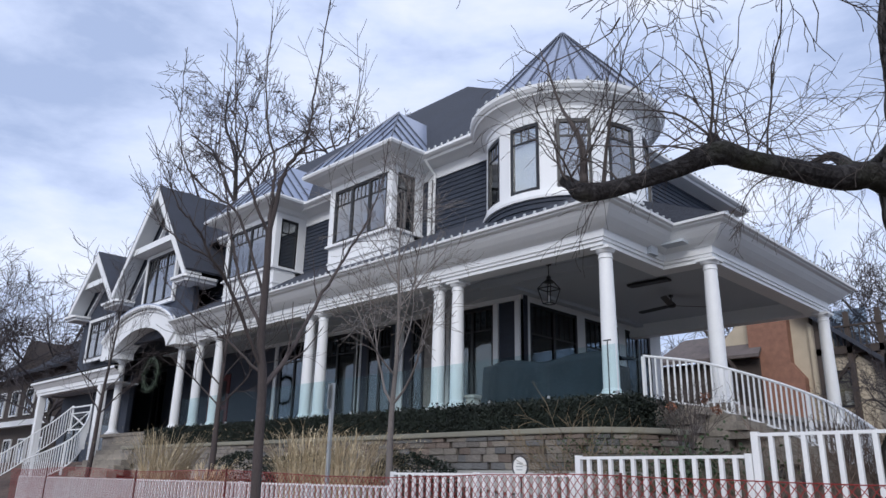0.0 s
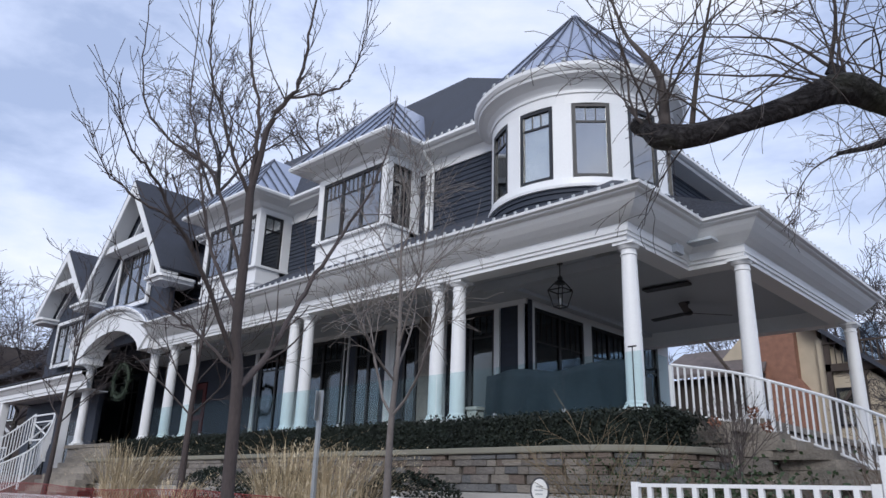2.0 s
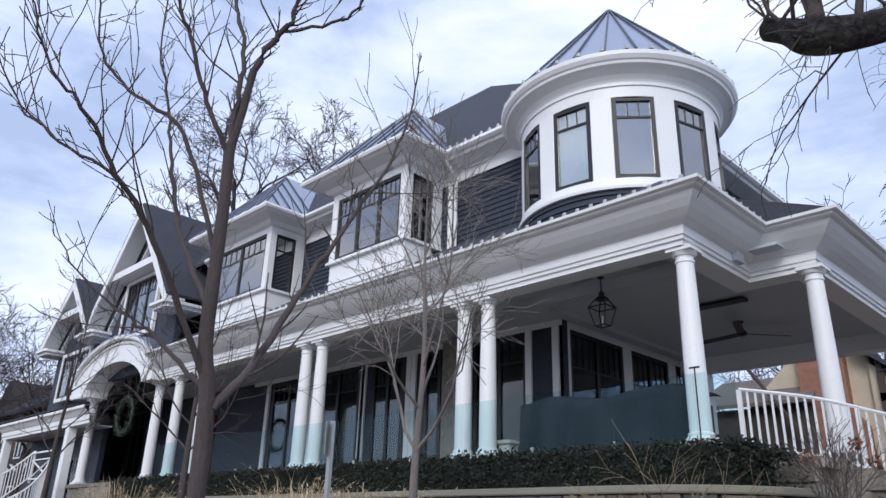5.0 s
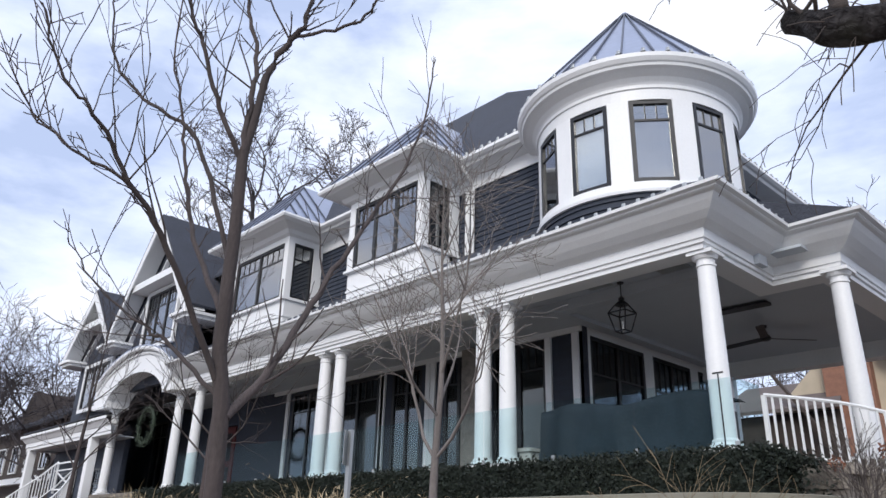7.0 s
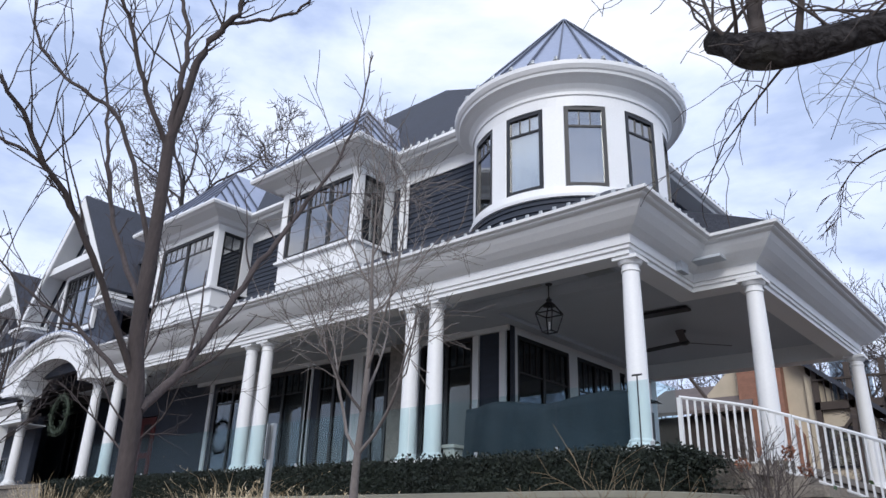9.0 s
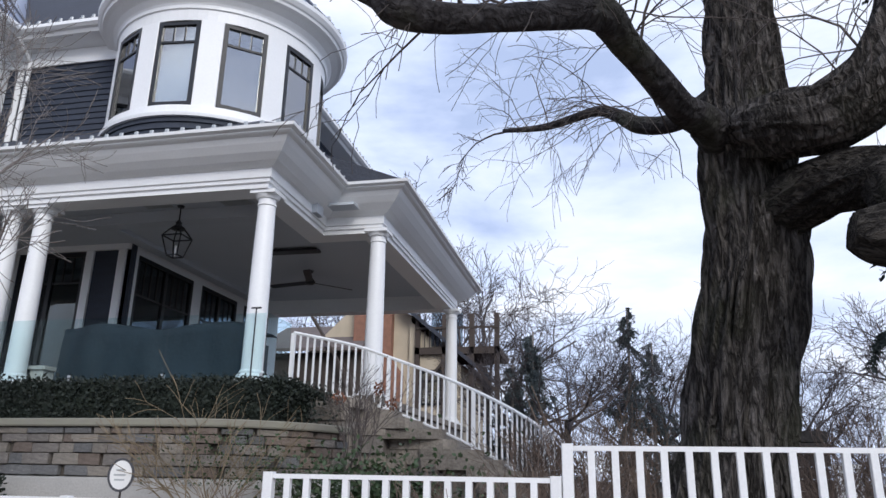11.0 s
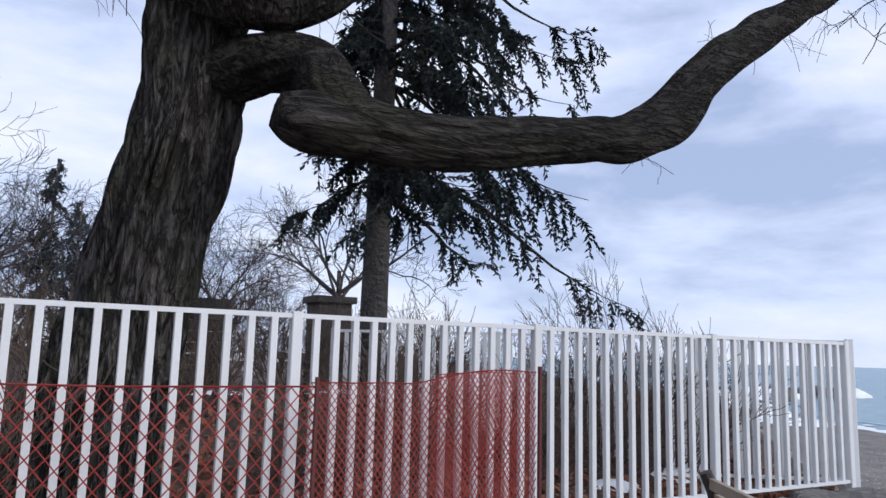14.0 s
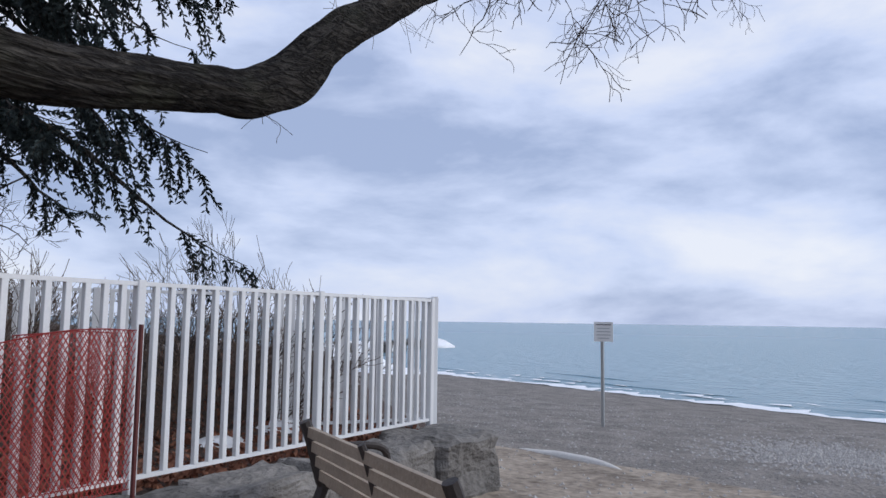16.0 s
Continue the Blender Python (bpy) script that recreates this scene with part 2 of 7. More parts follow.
WATER = bpy.data.materials.new("lake_water")
WATER.use_nodes = True
_n, _l = WATER.node_tree.nodes, WATER.node_tree.links
_b = _n["Principled BSDF"]
_b.inputs["Base Color"].default_value = (0.20, 0.325, 0.39, 1)
_b.inputs["Roughness"].default_value = 0.25
_b.inputs["Specular IOR Level"].default_value = 0.35
_c, _m, _w = _n.new("ShaderNodeTexCoord"), _n.new("ShaderNodeMapping"), _n.new("ShaderNodeTexNoise")
_m.inputs["Rotation"].default_value = (0, 0, radians(-28))
_m.inputs["Scale"].default_value = (0.9, 0.22, 1)
_w.inputs["Scale"].default_value, _w.inputs["Detail"].default_value = 2.2, 8
_l.new(_c.outputs["Object"], _m.inputs["Vector"])
_l.new(_m.outputs[0], _w.inputs["Vector"])
_bp = _n.new("ShaderNodeBump")
_bp.inputs["Strength"].default_value, _bp.inputs["Distance"].default_value = 1.0, 0.5
_l.new(_w.outputs["Fac"], _bp.inputs["Height"])
_l.new(_bp.outputs["Normal"], _b.inputs["Normal"])


# ---- mesh tools ----
class MB:
    """Collects vertices and faces for one mesh."""

    def __init__(self):
        self.v, self.f = [], []

    def add(self, verts, faces):
        o = len(self.v)
        self.v.extend(tuple(p) for p in verts)
        self.f.extend(tuple(i + o for i in f) for f in faces)
        return self

    def box(self, x0, x1, y0, y1, z0, z1, c=0.0, m=None):
        """A box; c chamfers its upright edges, m turns or moves it."""
        if c:
            ring = [(x0 + c, y0), (x1 - c, y0), (x1, y0 + c), (x1, y1 - c), (x1 - c, y1), (x0 + c, y1), (x0, y1 - c), (x0, y0 + c)]
        else:
            ring = [(x0, y0), (x1, y0), (x1, y1), (x0, y1)]
        n = len(ring)
        vs = [Vector((x, y, z0)) for x, y in ring] + [Vector((x, y, z1)) for x, y in ring]
        if m is not None:
            vs = [m @ p for p in vs]
        return self.add(vs, [tuple(range(n))[::-1], tuple(range(n, 2 * n))] + [(i, (i + 1) % n, n + (i + 1) % n, n + i) for i in range(n)])

    def beam(self, a, b, w, h, up=(0, 0, 1)):
        """A bar of w by h from a to b."""
        a, b = Vector(a), Vector(b)
        d = (b - a).normalized()
        s = d.cross(Vector(up))
        s = s.normalized() if s.length > 1e-5 else Vector((1, 0, 0))
        u = s.cross(d)
        vs = [p + s * (i * w / 2) + u * (j * h / 2) for p in (a, b) for i, j in ((-1, -1), (1, -1), (1, 1), (-1, 1))]
        return self.add(vs, [(3, 2, 1, 0), (4, 5, 6, 7), (0, 1, 5, 4), (1, 2, 6, 5), (2, 3, 7, 6), (3, 0, 4, 7)])

    def lathe(self, cx, cy, prof, n=24, a0=0.0, a1=360.0):
        """Turns (radius, z) pairs about an upright axis."""
        full = abs(a1 - a0) >= 359.9
        k = n if full else n + 1
        vs = []
        for r, z in prof:
            for i in range(k):
                a = radians(a0 + (a1 - a0) * i / n)
                vs.append((cx + r * math.cos(a), cy + r * math.sin(a), z))
        fs = []
        for j in range(len(prof) - 1):
            for i in range(n):
                i2 = (i + 1) % k
                fs.append((j * k + i, j * k + i2, (j + 1) * k + i2, (j + 1) * k + i))
        return self.add(vs, fs)

    def tube(self, pts, rad, n=6, cap=True):
        """A round tube along points with a radius for each."""
        k = len(pts)
        vs, fs = [], []
        pts = [Vector(p) for p in pts]
        ref = Vector((0.31, 0.17, 0.93))
        for i, p in enumerate(pts):
            d = (pts[min(i + 1, k - 1)] - pts[max(i - 1, 0)])
            d = d.normalized() if d.length > 1e-7 else Vector((0, 0, 1))
            s = d.cross(ref)
            s = s.normalized() if s.length > 1e-4 else Vector((1, 0, 0))
            u = s.cross(d)
            r = rad[i] if isinstance(rad, (list, tuple)) else rad
            for j in range(n):
                a = 2 * math.pi * j / n
                vs.append(p + (s * math.cos(a) + u * math.sin(a)) * r)
        for i in range(k - 1):
            for j in range(n):
                j2 = (j + 1) % n
                fs.append((i * n + j, i * n + j2, (i + 1) * n + j2, (i + 1) * n + j))
        if cap:
            fs.append(tuple(range(n))[::-1])
            fs.append(tuple((k - 1) * n + j for j in range(n)))
        return self.add(vs, fs)

    def sweep(self, path, prof, closed=False):
        """Sweeps (inset, z) pairs along a flat path; inset is to the left of the way."""
        n, k = len(path), len(prof)
        vs = []
        for i, (x, y) in enumerate(path):
            p = Vector((x, y))
            a = (p - Vector(path[i - 1])).normalized() if i or closed else None
            b = (Vector(path[(i + 1) % n]) - p).normalized() if i < n - 1 or closed else None
            a, b = a or b, b or a
            na, nb = Vector((-a.y, a.x)), Vector((-b.y, b.x))
            mi = (na + nb).normalized()
            mi = mi / max(0.2, mi.dot(na))
            for d, z in prof:
                vs.append((x + mi.x * d, y + mi.y * d, z))
        fs = []
        for i in range(n if closed else n - 1):
            j = (i + 1) % n
            for q in range(k - 1):
                fs.append((i * k + q, j * k + q, j * k + q + 1, i * k + q + 1))
        return self.add(vs, fs)

    def poly(self, pts, th=None):
        """A flat polygon; th is a vector that gives it thickness."""
        n = len(pts)
        pts = [Vector(p) for p in pts]
        if th is None:
            return self.add(pts, [tuple(range(n))])
        th = Vector(th)
        return self.add(pts + [p + th for p in pts], [tuple(range(n)), tuple(range(n, 2 * n))[::-1]] + [((i + 1) % n, i, n + i, n + (i + 1) % n) for i in range(n)])


def place_of(ob):
    p = Vector(ob.location)
    while ob.parent:
        ob = ob.parent
        p += Vector(ob.location)
    return p


def part(name, mb, material, parent=None, label="", smooth=False, kind=""):
    """Links what an MB holds as one mesh object, under a thing or part, in world metres; its origin is its own middle."""
    me = bpy.data.meshes.new(name)
    vs = mb.v
    n = max(1, len(vs))
    lo = [min(p[i] for p in vs) for i in range(3)]
    hi = [max(p[i] for p in vs) for i in range(3)]
    o = Vector(((lo[0] + hi[0]) / 2, (lo[1] + hi[1]) / 2, lo[2]))
    me.from_pydata([(p[0] - o.x, p[1] - o.y, p[2] - o.z) for p in vs], [], mb.f)
    me.materials.append(material)
    if smooth:
        me.shade_smooth()
    ob = new(name, me)
    if parent:
        ob.parent = parent
        ob.location = o - place_of(parent)
    else:
        ob.location = o
    if label:
        ob["label"] = label
    if kind:
        ob["kind"] = kind
    return ob


def thing(name, at, label, category, group="", kind=""):
    e = new(name)
    e.location = at
    e.empty_display_size = 0.2
    return tagged(e, label, category, group, kind)


def lerp(a, b, t):
    return tuple(p + (q - p) * t for p, q in zip(a, b))


def smoothpath(pts, n=6):
    """Catmull-Rom points through pts."""
    P = [Vector(p) for p in pts]
    out = []
    for i in range(len(P) - 1):
        p0, p1, p2, p3 = P[max(i - 1, 0)], P[i], P[i + 1], P[min(i + 2, len(P) - 1)]
        for k in range(n):
            t = k / n
            out.append(0.5 * ((2 * p1) + (p2 - p0) * t + (2 * p0 - 5 * p1 + 4 * p2 - p3) * t * t + (3 * p1 - p0 - 3 * p2 + p3) * t ** 3))
    out.append(P[-1])
    return out


# ---- ground, beach, lake ----
SHORE_P, SHORE_N, LAKE_Z = Vector((23.0, 3.3)), Vector((0.925, -0.38)), -1.2


def smooth01(a, b, v):
    t = min(1, max(0, (v - a) / (b - a)))
    return t * t * (3 - 2 * t)


def beach_z(x, y):
    s = -((Vector((x, y)) - SHORE_P).dot(SHORE_N))
    z = LAKE_Z + 0.054 * s if s > 0 else LAKE_Z + 0.09 * s
    return max(-4.0, min(z, 0.10))


def garden_z(x, y):
    t = smooth01(7.7, 11.3, y)
    z = 0.34 + 0.75 * t
    z += 0.75 * smooth01(-6, -12, x) * smooth01(11.0, 12.0, y)
    return z


def ground_z(x, y):
    b = beach_z(x, y)
    g = smooth01(7.55, 7.75, y) * (1 - smooth01(5.1, 5.9, x - 0.5 * max(0, y - 8)))
    z = b + (max(garden_z(x, y), b) - b) * g
    z += 0.03 * noise.noise((x * 0.5, y * 0.5, 0)) + 0.022 * noise.noise((x * 1.9, y * 1.9, 3)) * smooth01(5, 8, x)
    return z


def grid_lines(a, b, fine0, fine1, step, far):
    pts = []
    v = fine0
    while v < fine1:
        pts.append(v)
        v += step
    d, v = step, fine1
    while v < b:
        pts.append(v)
        d *= 1.35
        v += d
    pts.append(b)
    d, v = step, fine0 - step
    while v > a:
        pts.insert(0, v)
        d *= 1.35
        v -= d
    pts.insert(0, a)
    return pts


gx, gy = grid_lines(-600, 140, -26, 30, 0.3, 0), grid_lines(-400, 600, -4, 26, 0.3, 0)
gm = MB()
gm.v = [(x, y, ground_z(x, y)) for y in gy for x in gx]
nx = len(gx)
gm.f = [(j * nx + i, j * nx + i + 1, (j + 1) * nx + i + 1, (j + 1) * nx + i) for j in range(len(gy) - 1) for i in range(nx - 1)]
ground = part("ground", gm, SAND, smooth=True)
tagged(ground, "grey-brown beach sand and leaf-strewn garden soil", "ground", kind="structure")
for m_ in (LITTER, PATHM):
    ground.data.materials.append(m_)
for pl in ground.data.polygons:
    c = pl.center + ground.location
    wob = 1.2 * noise.noise((c.x * 0.25, c.y * 0.25, 9))
    if c.y > 7.6 and c.x - 0.5 * max(0, c.y - 8) < 5.4 or c.x < -16:
        pl.material_index = 1
    elif c.x - 0.15 * c.y + wob < 6.6:
        pl.material_index = 2

wm = MB()
wx = [-300, 8, 12, 16, 20, 25, 32, 40, 60, 100, 200, 600, 2000, 4800]
wy = [-4800, -1500, -400, -100, -40, -20, -10, 0, 10, 20, 30, 40, 60, 120, 400, 1500, 4800]
wm.v = [(x, y, LAKE_Z) for y in wy for x in wx]
wm.f = [(j * len(wx) + i, j * len(wx) + i + 1, (j + 1) * len(wx) + i + 1, (j + 1) * len(wx) + i) for j in range(len(wy) - 1) for i in range(len(wx) - 1) if wx[i] >= 8]
water = part("water", wm, WATER)
tagged(water, "calm pale blue-green lake reaching the horizon", "lake", kind="structure")


# ---- the house ----
house = thing("house", (-20, 18, 1.2), "large white-trimmed navy shingle house with a wraparound porch", "house")
FLOOR, CAPZ, EAVE, CEILZ = 2.95, 6.03, 6.79, 6.42
FY, SX = 13.22, -6.86      # centre lines of the front and the side columns
WALLY, WALLX = 16.4, -12.8  # ground-floor walls behind the porch
UPY, UPX = 14.4, -9.9       # upper walls
BACK, LEFT = 24.0, -38.0

# porch deck and its stone skirt
dk = MB()
dk.box(-32.6, -7.75, 12.95, 14.9, FLOOR - 0.12, FLOOR)
dk.box(-32.6, -6.55, 14.9, 23.0, FLOOR - 0.12, FLOOR)
part("porch_deck", dk, STEP, house, "grey stone porch floor")
sk = MB()
sk.box(-32.5, -7.85, 13.05, 14.9, 0.6, FLOOR - 0.122)
sk.box(-32.5, -6.65, 14.9, 22.9, 0.6, FLOOR - 0.122)
part("porch_base", sk, STONE, house)

# entablature round the porch
EPATH = [(-26.2, 12.4), (-7.4, 12.4), (-7.4, 14.87), (-6.27, 14.87), (-6.27, 23.02), (-12.9, 23.02)]
EPROF = [(0.55, 6.97), (0.0, 6.80), (-0.03, 6.79), (-0.03, 6.72), (0.0, 6.70), (0.06, 6.68), (0.12, 6.60), (0.22, 6.50), (0.34, 6.41), (0.44, 6.36), (0.50, 6.345), (0.50, 6.19), (0.53, 6.18), (0.53, 6.12), (0.57, 6.11), (0.57, 6.03), (1.0, 6.03), (1.0, CEILZ)]
part("entablature", MB().sweep(EPATH, EPROF), WHITE, house, "white moulded porch cornice and beam")
gut = MB()
gut.sweep(EPATH, [(-0.02, 6.73), (-0.10, 6.76), (-0.11, 6.81), (-0.08, 6.82), (0.0, 6.80)])
part("gutter", gut, WHITE, house)
cl = MB()
cl.box(-26.2, -8.3, 13.3, 14.9, CEILZ, CEILZ + 0.05)
cl.box(-32, -7.2, 14.9, 22.9, CEILZ, CEILZ + 0.05)
part("porch_ceiling", cl, CEIL, house)
cb = MB()
cb.box(-12.8, -7.8, 14.62, 14.92, CEILZ - 0.22, CEILZ)
cb.box(-12.55, -12.3, 14.92, 22.1, CEILZ - 0.1, CEILZ)
cb.box(-26, -8.3, 14.66, 14.88, CEILZ - 0.14, CEILZ)
part("ceiling_beam", cb, CEIL, house)

# porch roof
for pts in ([(-26.2, 12.42, 6.80), (-7.42, 12.42, 6.80), (-9.3, 14.42, 8.05), (-26.2, 14.42, 8.05)],
            [(-7.42, 12.42, 6.80), (-7.42, 14.87, 6.80), (-9.3, 15.6, 8.05), (-9.3, 14.42, 8.05)],
            [(-6.29, 14.87, 6.80), (-6.29, 23.0, 6.80), (-9.92, 23.0, 8.35), (-9.92, 15.2, 8.35), (-7.42, 14.87, 6.80)]):
    part("porch_roof", MB().poly(pts, (0, 0, 0.04)), SHINGLE, house, "dark grey porch roof slope")


def snow_guards(parent, a, b, n):
    for i in range(n):
        p = Vector(lerp(a, b, (i + 0.5) / n))
        g = MB()
        g.box(p.x - 0.035, p.x + 0.035, p.y - 0.02, p.y + 0.02, p.z - 0.03, p.z + 0.055, 0.012)
        g.box(p.x - 0.05, p.x + 0.05, p.y - 0.045, p.y + 0.045, p.z - 0.03, p.z - 0.01, 0.02)
        part("snow_guard", g, GALV, parent)


snow_guards(house, (-19.5, 12.36, 6.84), (-7.45, 12.36, 6.84), 44)
snow_guards(house, (-7.36, 12.5, 6.84), (-7.36, 14.8, 6.84), 9)
snow_guards(house, (-6.23, 14.9, 6.84), (-6.23, 22.8, 6.84), 30)


# columns
def column(parent, x, y, z0=FLOOR, z1=CAPZ, r=0.165):
    h = z1 - z0
    c = part("column", MB().lathe(x, y, [(r, z0 + 0.16)] + [(r * (1 - 0.16 * (t / 10) ** 2), z0 + 0.2 + (h - 0.42) * t / 10) for t in range(11)], 28), WHITE, parent, smooth=True)
    b = MB().box(x - r * 1.42, x + r * 1.42, y - r * 1.42, y + r * 1.42, z0, z0 + 0.07, 0.012)
    b.lathe(x, y, [(r * 1.36, z0 + 0.07), (r * 1.40, z0 + 0.095), (r * 1.34, z0 + 0.125), (r * 1.12, z0 + 0.135), (r * 1.18, z0 + 0.16), (r * 1.12, z0 + 0.185), (r * 0.98, z0 + 0.2)], 28)
    part("column_base", b, WHITE, c)
    k = MB().lathe(x, y, [(r * 0.84, z1 - 0.24), (r * 0.95, z1 - 0.235), (r * 0.95, z1 - 0.205), (r * 0.85, z1 - 0.20), (r * 0.86, z1 - 0.13), (r * 1.05, z1 - 0.12), (r * 1.22, z1 - 0.075), (r * 1.24, z1 - 0.06)], 28)
    k.box(x - r * 1.32, x + r * 1.32, y - r * 1.32, y + r * 1.32, z1 - 0.06, z1 - 0.002, 0.006)
    part("capital", k, WHITE, c)
    return c


for cx in (-8.08, -12.28, -12.92, -17.75, -18.4, -23.8, -25.2, -26.6, -32.1):
    column(house, cx, FY)
column(house, SX, 15.38)
column(house, SX, 22.2)


# windows: a frame, panes, muntins, all as parts
def ring_frame(x0, x1, z0, z1, t, y0, y1, m):
    """A rectangular frame of bar width t, in one closed ring."""
    mb = MB()
    vs = []
    for y in (y0, y1):
        for d in (0, t):
            vs += [m @ Vector(p) for p in ((x0 + d, y, z0 + d), (x1 - d, y, z0 + d), (x1 - d, y, z1 - d), (x0 + d, y, z1 - d))]
    fs = []
    for a in range(4):
        b = (a + 1) % 4
        fs += [(a, b, 4 + b, 4 + a), (8 + b, 8 + a, 12 + a, 12 + b), (b, a, 8 + a, 8 + b), (4 + a, 4 + b, 12 + b, 12 + a)]
    mb.add(vs, fs)
    return mb


def window(parent, m, w, h, lites=3, sashes=1, frame=0.07, top=0.26, blind=None, casing=0.0, name="window", pane_mat=None):
    """A window of w by h in its own plane (x across, z up, y into the house), put in place by m."""
    sw = w / sashes
    wob = part(name, ring_frame(-w / 2, w / 2, 0, h, frame, -0.04, 0.06, m), BLACK, parent)
    for i in range(1, sashes):
        x = -w / 2 + i * sw
        part("mullion", MB().box(x - frame * 0.55, x + frame * 0.55, -0.038, 0.058, frame, h - frame, m=m), BLACK, wob)
    for s in range(sashes):
        x0 = -w / 2 + s * sw + (frame if s == 0 else frame * 0.55)
        x1 = -w / 2 + (s + 1) * sw - (frame if s == sashes - 1 else frame * 0.55)
        zt = h - frame - top * h
        part("muntin", MB().box(x0, x1, -0.02, 0.03, zt - 0.02, zt + 0.02, m=m), BLACK, wob)
        for i in range(1, lites):
            x = x0 + (x1 - x0) * i / lites
            part("muntin", MB().box(x - 0.011, x + 0.011, -0.015, 0.025, zt + 0.02, h - frame, m=m), BLACK, wob)
        pane = part("pane", MB().box(x0, x1, 0.0, 0.008, frame, h - frame, m=m), pane_mat or GLASS, wob)
        pane.visible_shadow = False
        if blind and blind[s % len(blind)] > 0:
            part("blind", MB().box(x0, x1, 0.045, 0.058, frame + (1 - blind[s % len(blind)]) * (h - 2 * frame), h - frame, m=m), BLIND, wob, "pale drawn blind, in the bays also standing in for reflected sky")
    if casing:
        part("casing", ring_frame(-w / 2 - casing, w / 2 + casing, -casing, h + casing, casing, -0.075, 0.04, m), WHITE, wob)
    return wob


def wall_with_holes(parent, name, m, w, h, holes, material, th=0.2):
    """A wall of w by h from its own lower left corner, with holes (x0, x1, z0, z1), in columns."""
    mb = MB()
    xs = sorted({0.0, w, *[q for hl in holes for q in hl[:2]]})
    for a, b in zip(xs, xs[1:]):
        cut = sorted((z0, z1) for x0, x1, z0, z1 in holes if x0 <= a + 1e-6 and x1 >= b - 1e-6)
        z = 0.0
        for z0, z1 in cut:
            if z0 > z:
                mb.box(a, b, 0, th, z, z0, m=m)
            z = z1
        if z < h:
            mb.box(a, b, 0, th, z, h, m=m)
    return part(name, mb, material, parent)


def siding(parent, m, w, h, holes=(), course=0.13):
    """Lapped courses over a wall, cut round its holes, one mesh."""
    mb = MB()
    k = int(h / course)
    for i in range(k):
        z0, z1 = i * course, min(h, (i + 1) * course)
        spans = [(0.0, w)]
        for x0, x1, a, b in holes:
            if a < z1 and b > z0:
                spans = [s for q in spans for s in ((q[0], min(q[1], x0)), (max(q[0], x1), q[1])) if s[1] - s[0] > 0.01]
        for a, b in spans:
            vs = [m @ Vector(p) for p in ((a, -0.034, z0), (b, -0.034, z0), (b, -0.008, z1), (a, -0.008, z1), (a, 0.0, z0), (b, 0.0, z0))]
            mb.add(vs, [(0, 1, 2, 3), (4, 5, 1, 0)])
    return part("siding", mb, SIDING, parent, "navy lapped shingle courses", kind="stuff")


# ground-floor walls
GF = [(-36.0, -34.6), (-24.9, -22.9), (-22.3, -20.2), (-19.6, -18.3), (-17.4, -16.3), (-15.6, -13.9)]
holes = [(a + 38.0, b + 38.0, 0.05, 3.32) for a, b in GF] + [(-30.3 + 38, -28.5 + 38, 0.05, 2.6)]
mW = pose(-38.0, WALLY, FLOOR)
wall_with_holes(house, "wall", mW, 38.0 + WALLX, CEILZ - FLOOR, holes, SIDING)
for a, b in GF:
    window(house, pose((a + b) / 2, WALLY + 0.05, FLOOR + 0.05), b - a, 3.27, lites=3, sashes=2, frame=0.09, top=0.18, pane_mat=DARKGLASS)
tr = MB()
for x in (-13.78, -12.98, -16.0, -18.0, -19.95, -22.6, -25.1, -20.0, -17.8, -15.72):
    tr.box(x - 0.09, x + 0.09, WALLY - 0.06, WALLY - 0.003, FLOOR, CEILZ - 0.132)
tr.box(-26, WALLX, WALLY - 0.07, WALLY - 0.003, CEILZ - 0.13, CEILZ - 0.003)
part("trim", tr, WHITE, house)
part("stone_pier", MB().box(-16.25, -15.75, WALLY - 0.5, WALLY - 0.065, FLOOR, CEILZ - 0.132, 0.02), STONE, house, "buff stone pier between the doors")
mS = pose(WALLX, WALLY, FLOOR, 0, 0, 90)
sideholes = [(0.3, 2.6, 0.05, 3.3), (3.0, 4.9, 0.05, 3.3), (5.3, 6.9, 0.05, 3.3)]
wall_with_holes(house, "wall", mS, BACK - WALLY, CEILZ - FLOOR, sideholes, WHITE)
for a, b, z0, z1 in sideholes:
    window(house, mS @ pose((a + b) / 2, 0.05, z0), b - a, z1 - z0, lites=4 if b - a > 2 else 3, sashes=2, frame=0.09, top=0.24, pane_mat=DARKGLASS)

# upper walls
up_holes = []
mU = pose(-34.0, UPY, 6.6)
wall_with_holes(house, "wall", mU, 34.0 + UPX - 1.8, 3.75, up_holes, SIDING)
siding(house, mU, 34.0 + UPX - 1.8, 3.75)
mR = pose(UPX, UPY + 1.6, 6.6, 0, 0, 90)
wall_with_holes(house, "wall", mR, BACK - UPY - 1.6, 3.75, [], SIDING)
siding(house, mR, BACK - UPY - 1.6, 3.75)
bw = MB()
bw.box(-38.0, UPX - 0.21, BACK, BACK + 0.2, 6.48, 10.3)
bw.box(-38.0, WALLX - 0.21, BACK, BACK + 0.2, 1.5, 6.3)
bw.box(-38.0, -37.8, UPY + 0.2, BACK, 1.5, 10.3)
part("back_wall", bw, SIDING, house)
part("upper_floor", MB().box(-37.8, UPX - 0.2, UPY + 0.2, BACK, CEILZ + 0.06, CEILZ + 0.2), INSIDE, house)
# unseen backing in the room-shade colour, so the windows look into darkness
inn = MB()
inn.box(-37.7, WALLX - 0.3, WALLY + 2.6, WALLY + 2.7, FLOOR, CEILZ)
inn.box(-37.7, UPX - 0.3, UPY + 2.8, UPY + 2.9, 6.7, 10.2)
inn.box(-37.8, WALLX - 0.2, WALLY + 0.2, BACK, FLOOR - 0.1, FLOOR)
